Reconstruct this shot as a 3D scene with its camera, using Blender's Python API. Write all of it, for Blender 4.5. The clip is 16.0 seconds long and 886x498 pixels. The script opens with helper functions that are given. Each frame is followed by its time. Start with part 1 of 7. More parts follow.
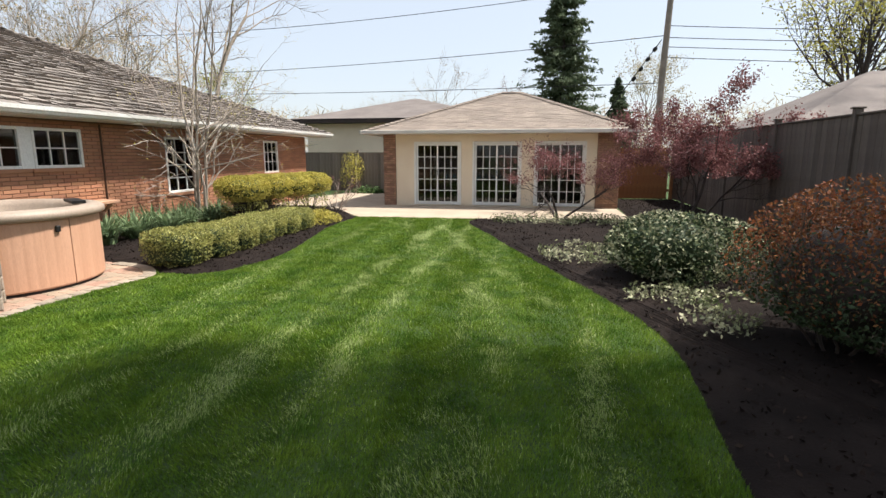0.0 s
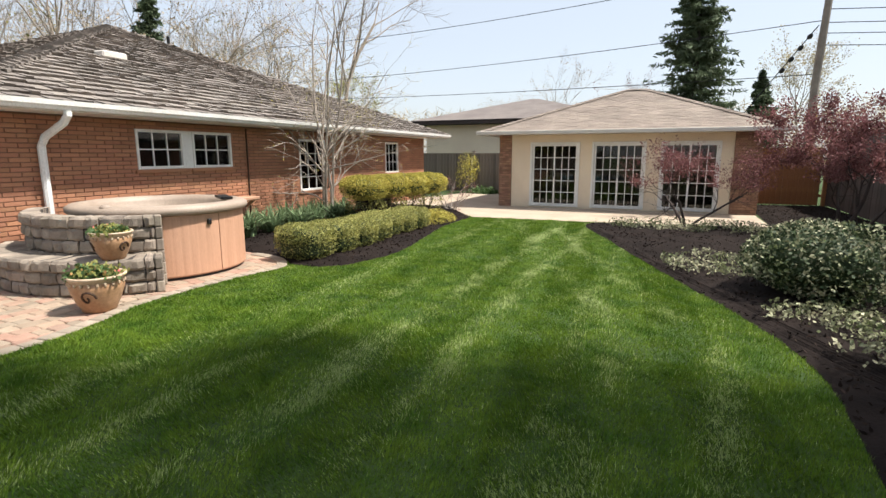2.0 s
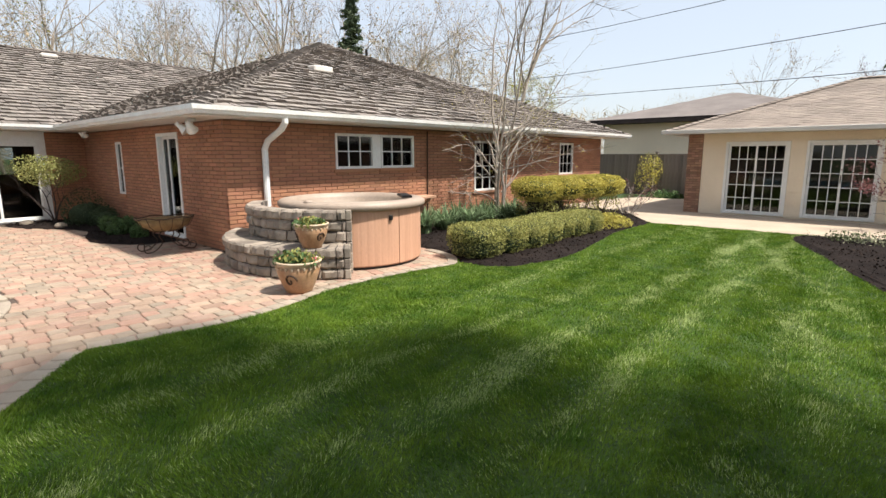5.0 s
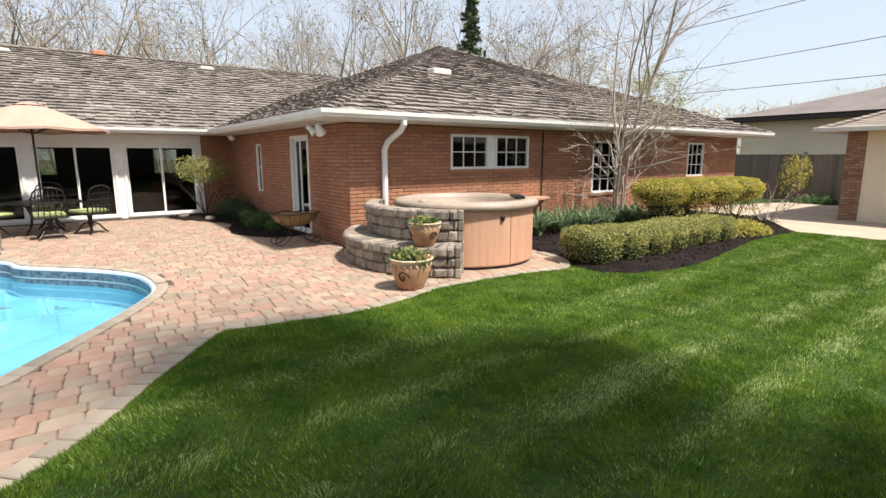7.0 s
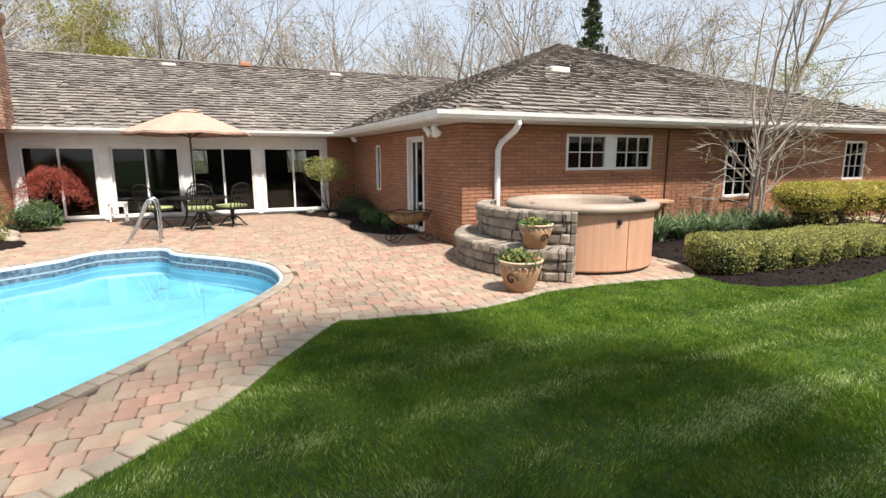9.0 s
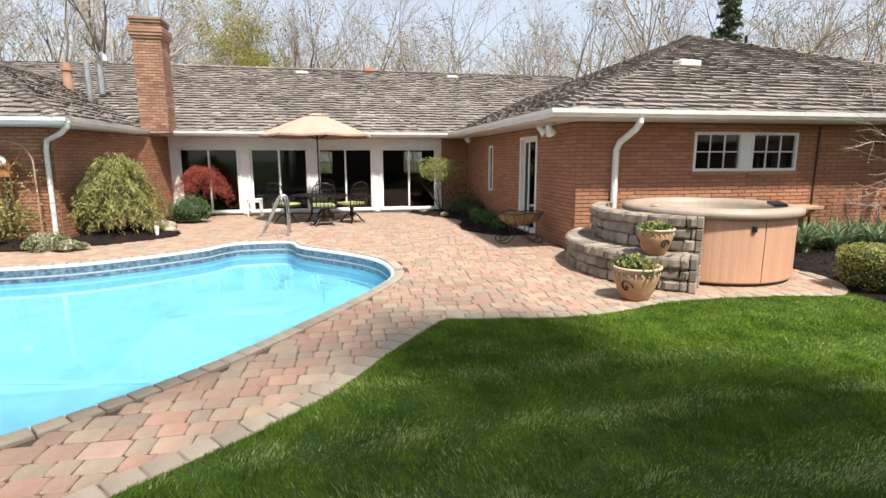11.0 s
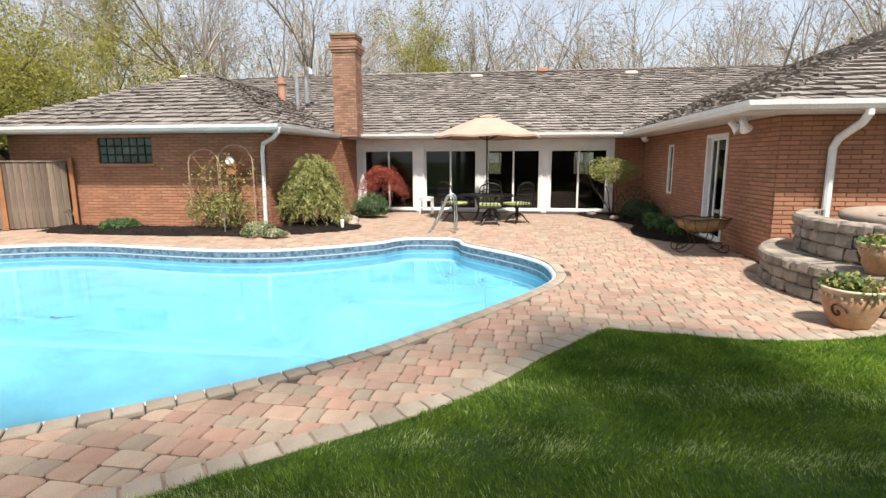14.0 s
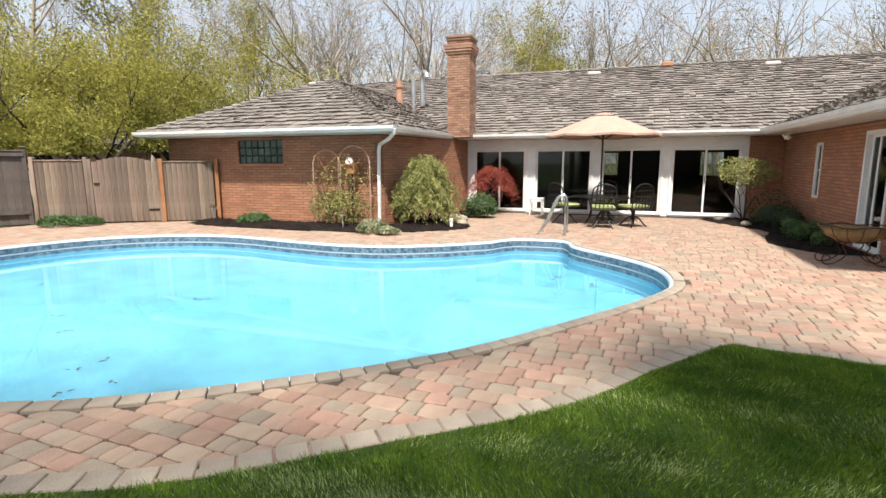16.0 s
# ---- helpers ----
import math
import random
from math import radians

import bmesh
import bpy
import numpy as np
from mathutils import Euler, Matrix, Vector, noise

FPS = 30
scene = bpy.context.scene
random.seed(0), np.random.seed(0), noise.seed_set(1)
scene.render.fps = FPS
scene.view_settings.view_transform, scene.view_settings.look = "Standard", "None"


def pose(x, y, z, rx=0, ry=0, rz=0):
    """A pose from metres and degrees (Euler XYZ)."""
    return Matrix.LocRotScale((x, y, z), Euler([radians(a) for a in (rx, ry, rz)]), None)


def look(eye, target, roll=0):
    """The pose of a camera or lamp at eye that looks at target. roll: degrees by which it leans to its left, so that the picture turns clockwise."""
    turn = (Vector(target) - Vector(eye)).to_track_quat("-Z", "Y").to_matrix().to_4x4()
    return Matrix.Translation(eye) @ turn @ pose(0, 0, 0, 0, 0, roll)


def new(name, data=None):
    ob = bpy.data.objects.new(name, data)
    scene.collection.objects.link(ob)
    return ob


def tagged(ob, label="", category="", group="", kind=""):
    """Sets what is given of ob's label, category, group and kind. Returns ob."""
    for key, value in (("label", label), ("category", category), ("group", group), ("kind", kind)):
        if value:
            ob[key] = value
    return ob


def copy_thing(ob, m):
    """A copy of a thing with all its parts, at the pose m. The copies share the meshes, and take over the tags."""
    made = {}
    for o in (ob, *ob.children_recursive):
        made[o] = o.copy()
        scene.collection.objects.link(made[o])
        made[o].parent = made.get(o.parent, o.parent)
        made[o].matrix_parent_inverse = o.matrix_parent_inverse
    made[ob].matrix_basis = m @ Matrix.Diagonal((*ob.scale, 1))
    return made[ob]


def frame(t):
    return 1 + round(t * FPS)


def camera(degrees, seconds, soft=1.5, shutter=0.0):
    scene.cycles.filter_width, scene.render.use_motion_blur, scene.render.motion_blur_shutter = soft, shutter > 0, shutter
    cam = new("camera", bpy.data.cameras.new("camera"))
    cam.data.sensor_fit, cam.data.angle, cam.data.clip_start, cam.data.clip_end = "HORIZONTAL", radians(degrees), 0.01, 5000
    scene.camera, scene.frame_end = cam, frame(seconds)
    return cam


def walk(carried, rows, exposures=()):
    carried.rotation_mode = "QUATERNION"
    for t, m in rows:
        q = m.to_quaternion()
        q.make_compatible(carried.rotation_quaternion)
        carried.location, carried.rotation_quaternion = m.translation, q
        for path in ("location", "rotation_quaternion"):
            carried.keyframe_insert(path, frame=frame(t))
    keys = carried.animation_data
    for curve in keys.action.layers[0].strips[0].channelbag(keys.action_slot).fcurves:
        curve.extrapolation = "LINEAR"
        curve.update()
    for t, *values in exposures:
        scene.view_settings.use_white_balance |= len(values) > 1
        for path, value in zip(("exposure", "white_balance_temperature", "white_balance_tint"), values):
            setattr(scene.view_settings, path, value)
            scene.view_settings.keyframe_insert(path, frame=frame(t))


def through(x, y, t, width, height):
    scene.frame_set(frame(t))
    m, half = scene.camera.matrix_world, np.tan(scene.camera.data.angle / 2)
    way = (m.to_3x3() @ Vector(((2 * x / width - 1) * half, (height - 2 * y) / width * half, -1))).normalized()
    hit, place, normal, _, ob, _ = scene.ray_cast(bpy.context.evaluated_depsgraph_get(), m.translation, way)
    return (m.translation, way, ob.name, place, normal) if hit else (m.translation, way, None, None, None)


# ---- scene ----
cam = camera(81.13, 16.0)
ROWS = [  # seconds, x, y, z, yaw, pitch, roll
    (0.0, 0.0000, 0.0000, 1.6952, 10.444, -10.374, -0.015),
    (0.5, -0.0051, 0.0082, 1.6980, 13.581, -10.360, -0.020),
    (1.0, -0.0104, 0.0164, 1.7005, 16.716, -10.345, -0.026),
    (1.5, -0.0159, 0.0246, 1.7027, 19.850, -10.329, -0.031),
    (2.0, -0.0216, 0.0327, 1.7046, 22.981, -10.312, -0.036),
    (2.5, -0.0276, 0.0409, 1.7062, 26.109, -10.294, -0.041),
    (3.0, -0.0339, 0.0490, 1.7075, 29.235, -10.276, -0.047),
    (3.5, -0.0403, 0.0571, 1.7085, 32.358, -10.257, -0.052),
    (4.0, -0.0470, 0.0652, 1.7093, 35.478, -10.237, -0.057),
    (4.5, -0.0539, 0.0734, 1.7097, 38.594, -10.216, -0.063),
    (5.0, -0.0611, 0.0814, 1.7099, 41.707, -10.195, -0.068),
    (5.5, -0.0685, 0.0895, 1.7098, 44.817, -10.173, -0.073),
    (6.0, -0.0761, 0.0976, 1.7093, 47.923, -10.150, -0.079),
    (6.5, -0.0840, 0.1056, 1.7086, 51.025, -10.127, -0.084),
    (7.0, -0.0921, 0.1137, 1.7076, 54.124, -10.102, -0.089),
    (7.5, -0.1004, 0.1217, 1.7064, 57.219, -10.077, -0.095),
    (8.0, -0.1089, 0.1297, 1.7048, 60.310, -10.051, -0.100),
    (8.5, -0.1177, 0.1378, 1.7029, 63.398, -10.025, -0.105),
    (9.0, -0.1267, 0.1458, 1.7008, 66.482, -9.998, -0.111),
    (9.5, -0.1360, 0.1537, 1.6983, 69.562, -9.969, -0.116),
    (10.0, -0.1455, 0.1617, 1.6956, 72.638, -9.941, -0.121),
    (10.5, -0.1552, 0.1697, 1.6926, 75.711, -9.911, -0.126),
    (11.0, -0.1652, 0.1776, 1.6892, 78.781, -9.881, -0.132),
    (11.5, -0.1754, 0.1856, 1.6856, 81.847, -9.849, -0.137),
    (12.0, -0.1858, 0.1935, 1.6818, 84.910, -9.818, -0.142),
    (12.5, -0.1964, 0.2014, 1.6776, 87.970, -9.785, -0.148),
    (13.0, -0.2073, 0.2093, 1.6731, 91.028, -9.752, -0.153),
    (13.5, -0.2184, 0.2172, 1.6683, 94.082, -9.717, -0.158),
    (14.0, -0.2298, 0.2251, 1.6633, 97.135, -9.683, -0.164),
    (14.5, -0.2414, 0.2330, 1.6579, 100.185, -9.647, -0.169),
    (15.0, -0.2532, 0.2408, 1.6523, 103.233, -9.611, -0.174),
    (15.5, -0.2653, 0.2487, 1.6464, 106.280, -9.573, -0.180),
    (16.0, -0.2776, 0.2565, 1.6402, 109.326, -9.535, -0.185),
]
walk(cam, [(t, pose(x, y, z, 90 + pitch, -roll, yaw)) for t, x, y, z, yaw, pitch, roll in ROWS])

# ---- world and light ----
SUN_EL, SUN_AZ = 60.0, 71.0   # elevation; compass bearing the light comes from (0 = +y, clockwise)
world = bpy.data.worlds.new("sky_world")
scene.world = world
world.use_nodes = True
wn = world.node_tree
wn.nodes.clear()
sky = wn.nodes.new("ShaderNodeTexSky")
sky.sky_type, sky.sun_disc = "NISHITA", False
sky.sun_elevation, sky.sun_rotation = radians(SUN_EL), radians(SUN_AZ)
sky.air_density, sky.dust_density, sky.ozone_density = 1.0, 2.0, 1.0
bg = wn.nodes.new("ShaderNodeBackground")
bg.inputs["Strength"].default_value = 0.135
wout = wn.nodes.new("ShaderNodeOutputWorld")
veil = wn.nodes.new("ShaderNodeMix")   # a thin bright veil of high cloud over the blue
veil.data_type = "RGBA"
veil.inputs["Factor"].default_value = 0.7
veil.inputs["B"].default_value = (3.1, 3.28, 3.5, 1)
wn.links.new(sky.outputs["Color"], veil.inputs["A"])
wn.links.new(veil.outputs["Result"], bg.inputs["Color"])
wn.links.new(bg.outputs["Background"], wout.inputs["Surface"])
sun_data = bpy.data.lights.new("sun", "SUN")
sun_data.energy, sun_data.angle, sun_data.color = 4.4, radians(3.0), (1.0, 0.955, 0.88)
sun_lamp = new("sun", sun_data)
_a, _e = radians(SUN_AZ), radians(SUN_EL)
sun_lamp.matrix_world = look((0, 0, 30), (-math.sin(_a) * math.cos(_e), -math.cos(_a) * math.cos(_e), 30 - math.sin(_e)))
scene.view_settings.exposure = 0.95

# ---- materials ----
def mat(name, col, col2=None, rough=0.7, scale=8.0, fine=60.0, bump=0.2, metal=0.0, spread=0.0, spec=0.5, coords="Object", detail=6.0, palette=None, stretch=None):
    """Procedural surface: two colours mixed by noise, a fine grain, bump, and a shift per object or island."""
    m = bpy.data.materials.new(name)
    m.use_nodes = True
    nt = m.node_tree
    b = nt.nodes["Principled BSDF"]
    b.inputs["Roughness"].default_value, b.inputs["Metallic"].default_value = rough, metal
    b.inputs["Specular IOR Level"].default_value = spec
    col2 = col2 or tuple(c * 0.75 for c in col)
    tc = nt.nodes.new("ShaderNodeTexCoord")
    n1 = nt.nodes.new("ShaderNodeTexNoise")
    n1.inputs["Scale"].default_value, n1.inputs["Detail"].default_value = scale, detail
    n2 = nt.nodes.new("ShaderNodeTexNoise")
    n2.inputs["Scale"].default_value, n2.inputs["Detail"].default_value = fine, 4.0
    vec = tc.outputs[coords]
    if stretch:
        mp = nt.nodes.new("ShaderNodeMapping")
        mp.inputs["Scale"].default_value = stretch
        nt.links.new(vec, mp.inputs["Vector"])
        vec = mp.outputs["Vector"]
    nt.links.new(vec, n1.inputs["Vector"])
    nt.links.new(vec, n2.inputs["Vector"])
    ramp = nt.nodes.new("ShaderNodeMapRange")
    ramp.inputs["From Min"].default_value, ramp.inputs["From Max"].default_value = 0.35, 0.65
    nt.links.new(n1.outputs["Fac"], ramp.inputs["Value"])
    mix = nt.nodes.new("ShaderNodeMix")
    mix.data_type = "RGBA"
    mix.inputs["A"].default_value, mix.inputs["B"].default_value = (*col, 1), (*col2, 1)
    nt.links.new(ramp.outputs["Result"], mix.inputs["Factor"])
    hsv = nt.nodes.new("ShaderNodeHueSaturation")
    nt.links.new(mix.outputs["Result"], hsv.inputs["Color"])
    grain = nt.nodes.new("ShaderNodeMapRange")
    grain.inputs["From Min"].default_value, grain.inputs["From Max"].default_value = 0.3, 0.7
    grain.inputs["To Min"].default_value, grain.inputs["To Max"].default_value = 0.86, 1.12
    nt.links.new(n2.outputs["Fac"], grain.inputs["Value"])
    val = grain.outputs["Result"]
    if spread:
        geo, oi = nt.nodes.new("ShaderNodeNewGeometry"), nt.nodes.new("ShaderNodeObjectInfo")
        add = nt.nodes.new("ShaderNodeMath"); add.operation = "ADD"
        nt.links.new(geo.outputs["Random Per Island"], add.inputs[0]); nt.links.new(oi.outputs["Random"], add.inputs[1])
        fr = nt.nodes.new("ShaderNodeMath"); fr.operation = "FRACT"
        nt.links.new(add.outputs[0], fr.inputs[0])
        rr = nt.nodes.new("ShaderNodeMapRange")
        rr.inputs["To Min"].default_value, rr.inputs["To Max"].default_value = 1 - spread, 1 + spread
        nt.links.new(fr.outputs[0], rr.inputs["Value"])
        mu = nt.nodes.new("ShaderNodeMath"); mu.operation = "MULTIPLY"
        nt.links.new(val, mu.inputs[0]); nt.links.new(rr.outputs["Result"], mu.inputs[1])
        val = mu.outputs[0]
        hr = nt.nodes.new("ShaderNodeMath"); hr.operation = "MULTIPLY_ADD"
        hr.inputs[1].default_value, hr.inputs[2].default_value = 0.06 * spread, 0.5 - 0.03 * spread
        wn_ = nt.nodes.new("ShaderNodeTexWhiteNoise"); wn_.noise_dimensions = "1D"
        if palette:
            tone = nt.nodes.new("ShaderNodeValToRGB")
            tone.color_ramp.interpolation = "CONSTANT"
            for i, c in enumerate(palette):
                e = tone.color_ramp.elements[0] if i == 0 else tone.color_ramp.elements.new(i / len(palette))
                e.color = (*c, 1)
            tone.color_ramp.elements[-1].color = (*palette[-1], 1)
            tint = nt.nodes.new("ShaderNodeMix")
            tint.data_type, tint.blend_type = "RGBA", "MULTIPLY"
            tint.inputs["Factor"].default_value = 1.0
            nt.links.new(wn_.outputs["Value"], tone.inputs["Fac"])
            nt.links.new(mix.outputs["Result"], tint.inputs["A"]); nt.links.new(tone.outputs["Color"], tint.inputs["B"])
            nt.links.new(tint.outputs["Result"], hsv.inputs["Color"])
        nt.links.new(fr.outputs[0], wn_.inputs["W"])
        nt.links.new(wn_.outputs["Value"], hr.inputs[0]); nt.links.new(hr.outputs[0], hsv.inputs["Hue"])
    nt.links.new(val, hsv.inputs["Value"])
    nt.links.new(hsv.outputs["Color"], b.inputs["Base Color"])
    if bump:
        bp = nt.nodes.new("ShaderNodeBump")
        bp.inputs["Strength"].default_value, bp.inputs["Distance"].default_value = bump, 0.01
        nt.links.new(n2.outputs["Fac"], bp.inputs["Height"]); nt.links.new(bp.outputs["Normal"], b.inputs["Normal"])
    return m


def leaf_mat(name, col, col2, through=0.35, spread=0.35):
    m = mat(name, col, col2, rough=0.6, scale=3.0, fine=30.0, bump=0.0, spread=spread, spec=0.15)
    nt = m.node_tree
    b = nt.nodes["Principled BSDF"]
    tr = nt.nodes.new("ShaderNodeBsdfTranslucent")
    src = b.inputs["Base Color"].links[0].from_socket
    nt.links.new(src, tr.inputs["Color"])
    mx = nt.nodes.new("ShaderNodeMixShader")
    mx.inputs[0].default_value = through
    nt.links.new(b.outputs[0], mx.inputs[1]); nt.links.new(tr.outputs[0], mx.inputs[2])
    nt.links.new(mx.outputs[0], nt.nodes["Material Output"].inputs["Surface"])
    return m


def glass_mat(name, tint, rough=0.02, ior=1.5):
    m = bpy.data.materials.new(name)
    m.use_nodes = True
    nt = m.node_tree
    nt.nodes.remove(nt.nodes["Principled BSDF"])
    t, g = nt.nodes.new("ShaderNodeBsdfTransparent"), nt.nodes.new("ShaderNodeBsdfGlossy")
    t.inputs["Color"].default_value, g.inputs["Roughness"].default_value = (*tint, 1), rough
    f, mx = nt.nodes.new("ShaderNodeFresnel"), nt.nodes.new("ShaderNodeMixShader")
    f.inputs["IOR"].default_value = ior
    nt.links.new(f.outputs[0], mx.inputs[0]); nt.links.new(t.outputs[0], mx.inputs[1]); nt.links.new(g.outputs[0], mx.inputs[2])
    nt.links.new(mx.outputs[0], nt.nodes["Material Output"].inputs["Surface"])
    return m


M_BRICK = mat("brick_orange", (0.39, 0.185, 0.103), (0.32, 0.145, 0.08), rough=0.85, scale=1.2, fine=90, bump=0.4, spread=0.16)
M_BRICK_B = mat("brick_brown", (0.35, 0.205, 0.135), (0.26, 0.14, 0.09), rough=0.85, scale=2.0, fine=90, bump=0.4, spread=0.3)
M_MORTAR = mat("mortar", (0.22, 0.112, 0.07), (0.17, 0.088, 0.056), rough=0.95, scale=3, fine=120, bump=0.5)
M_SHAKE = mat("cedar_shake", (0.235, 0.203, 0.178), (0.145, 0.123, 0.106), rough=0.9, scale=1.1, fine=45, bump=0.6, spread=0.24)
M_UNDER = mat("roof_underlay", (0.035, 0.03, 0.028), rough=0.95)
M_SHINGLE = mat("asphalt_shingle", (0.255, 0.208, 0.17), (0.19, 0.152, 0.126), rough=0.95, scale=1.1, fine=150, bump=0.5, spread=0.12)
M_SHINGLE_G = mat("grey_shingle", (0.20, 0.17, 0.155), (0.15, 0.125, 0.115), rough=0.95, scale=1.1, fine=150, bump=0.5, spread=0.12)
M_WHITE = mat("white_paint", (0.78, 0.77, 0.74), (0.7, 0.68, 0.64), rough=0.5, scale=2.5, fine=40, bump=0.05)
M_SOFFIT = mat("soffit_paint", (0.62, 0.58, 0.52), (0.55, 0.5, 0.45), rough=0.7, scale=2, fine=60, bump=0.05)
M_CREAM = mat("cream_stucco", (0.78, 0.66, 0.50), (0.72, 0.60, 0.45), rough=0.9, scale=1.2, fine=140, bump=0.35)
M_GLASS = glass_mat("window_glass", (0.55, 0.58, 0.56))
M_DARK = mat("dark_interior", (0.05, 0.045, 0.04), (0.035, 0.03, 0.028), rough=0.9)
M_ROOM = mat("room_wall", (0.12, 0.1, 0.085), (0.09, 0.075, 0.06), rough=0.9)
M_GRASS = mat("lawn_soil", (0.036, 0.07, 0.009), (0.022, 0.045, 0.006), rough=0.95, scale=0.8, fine=55, bump=0.8)
M_MULCH = mat("dark_mulch", (0.020, 0.0145, 0.0125), (0.011, 0.008, 0.007), rough=1.0, scale=2.2, fine=60, bump=1.0, spec=0.1)
M_SAND = mat("joint_sand", (0.085, 0.058, 0.043), (0.06, 0.042, 0.032), rough=1.0, scale=2, fine=120, bump=0.4)
M_PAVER = mat("tumbled_paver", (0.84, 0.82, 0.80), (1.0, 1.0, 1.0), rough=0.9, scale=5.0, fine=110, bump=0.5, spread=0.13,
              palette=((0.345, 0.235, 0.172), (0.35, 0.215, 0.155), (0.335, 0.255, 0.185), (0.29, 0.228, 0.168), (0.355, 0.25, 0.18), (0.315, 0.205, 0.15)))
M_EDGE = mat("edging_paver", (0.33, 0.275, 0.21), (0.26, 0.21, 0.16), rough=0.9, scale=3, fine=110, bump=0.5, spread=0.14)
M_CONC = mat("concrete_walk", (0.42, 0.335, 0.25), (0.35, 0.28, 0.21), rough=0.95, scale=1.3, fine=110, bump=0.3)
M_COPING = mat("coping_white", (0.50, 0.56, 0.60), (0.42, 0.49, 0.54), rough=0.45, scale=2, fine=60, bump=0.05)
M_TILE = mat("pool_tile", (0.045, 0.075, 0.11), (0.16, 0.21, 0.25), rough=0.25, scale=14, fine=60, bump=0.1)
M_LINER = mat("pool_liner", (0.135, 0.36, 0.475), (0.11, 0.325, 0.44), rough=0.6, scale=0.45, fine=2.0, bump=0.0)
M_WATER = bpy.data.materials.new("pool_water")
M_WATER.use_nodes = True
_wt = M_WATER.node_tree
_wt.nodes.remove(_wt.nodes["Principled BSDF"])
_wg = _wt.nodes.new("ShaderNodeBsdfGlass")
_wg.inputs["Color"].default_value = (0.86, 0.97, 0.99, 1)
_wg.inputs["Roughness"].default_value, _wg.inputs["IOR"].default_value = 0.03, 1.33
_wr, _wb = _wt.nodes.new("ShaderNodeTexNoise"), _wt.nodes.new("ShaderNodeBump")
_wr.inputs["Scale"].default_value = 1.6
_wb.inputs["Strength"].default_value, _wb.inputs["Distance"].default_value = 0.12, 0.03
_wt.links.new(_wr.outputs["Fac"], _wb.inputs["Height"]); _wt.links.new(_wb.outputs["Normal"], _wg.inputs["Normal"])
_wt.links.new(_wg.outputs[0], _wt.nodes["Material Output"].inputs["Surface"])
M_METAL = mat("stainless", (0.7, 0.7, 0.68), rough=0.2, metal=1.0, bump=0.0)
M_GALV = mat("galvanised", (0.6, 0.6, 0.6), rough=0.4, metal=0.9, bump=0.05)
M_IRON = mat("black_iron", (0.018, 0.016, 0.015), rough=0.5, metal=0.4, bump=0.1)
M_RUST = mat("rusty_iron", (0.09, 0.045, 0.025), (0.05, 0.03, 0.02), rough=0.8, metal=0.3, scale=12)
M_CANVAS = mat("tan_canvas", (0.43, 0.28, 0.215), (0.39, 0.25, 0.19), rough=0.9, scale=3, fine=200, bump=0.15)
M_CUSHION = mat("green_cushion", (0.36, 0.40, 0.17), (0.30, 0.34, 0.14), rough=0.9, scale=14, fine=120, bump=0.2)
M_TUB = mat("tub_panel", (0.55, 0.31, 0.20), (0.49, 0.27, 0.17), rough=0.6, scale=1.5, fine=60, bump=0.1, stretch=(6, 6, 0.4))
M_TUBLID = mat("tub_shell", (0.34, 0.265, 0.205), (0.28, 0.215, 0.165), rough=0.55, scale=2.5, fine=50, bump=0.1)
M_STONE = mat("wall_block", (0.29, 0.24, 0.19), (0.19, 0.155, 0.125), rough=0.95, scale=5, fine=60, bump=0.8, spread=0.25)
M_CLAY = mat("glazed_clay", (0.46, 0.27, 0.15), (0.34, 0.175, 0.085), rough=0.45, scale=6, fine=40, bump=0.25)
M_CLAYRIM = mat("clay_rim", (0.56, 0.43, 0.30), (0.46, 0.33, 0.22), rough=0.6, scale=9, fine=40, bump=0.25)
M_SOIL = mat("potting_soil", (0.04, 0.025, 0.018), rough=1.0, fine=80, bump=0.8)
M_FENCE = mat("weathered_board", (0.115, 0.092, 0.078), (0.075, 0.06, 0.052), rough=0.9, scale=3, fine=70, bump=0.4, spread=0.2)
M_FENCE_L = mat("silver_board", (0.22, 0.18, 0.15), (0.15, 0.122, 0.10), rough=0.9, scale=5, fine=70, bump=0.4, spread=0.2, stretch=(1, 1, 0.15))
M_FENCE_T = mat("tan_board", (0.25, 0.185, 0.14), (0.105, 0.07, 0.048), rough=0.9, scale=5, fine=70, bump=0.4, spread=0.3, stretch=(1, 1, 0.15))
M_POSTRED = mat("cedar_post", (0.36, 0.16, 0.06), (0.26, 0.11, 0.045), rough=0.8, scale=3, fine=70, bump=0.3)
M_BARK = mat("grey_bark", (0.36, 0.30, 0.24), (0.24, 0.195, 0.155), rough=0.95, scale=5, fine=50, bump=0.8)
M_BARKPALE = mat("pale_bark", (0.42, 0.36, 0.30), (0.29, 0.24, 0.2), rough=0.9, scale=6, fine=40, bump=0.4)
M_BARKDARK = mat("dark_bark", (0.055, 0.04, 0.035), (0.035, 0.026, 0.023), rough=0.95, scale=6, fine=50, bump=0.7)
M_POLE = mat("pole_wood", (0.26, 0.22, 0.185), (0.19, 0.16, 0.135), rough=0.9, scale=3, fine=50, bump=0.3)
L_GRASS = leaf_mat("grass_blade", (0.145, 0.225, 0.022), (0.068, 0.138, 0.012), 0.3, 0.35)
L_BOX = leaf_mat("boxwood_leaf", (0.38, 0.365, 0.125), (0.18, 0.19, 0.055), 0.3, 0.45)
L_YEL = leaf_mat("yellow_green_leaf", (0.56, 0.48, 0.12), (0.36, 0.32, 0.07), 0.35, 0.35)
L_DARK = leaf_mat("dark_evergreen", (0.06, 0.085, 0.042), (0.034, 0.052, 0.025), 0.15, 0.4)
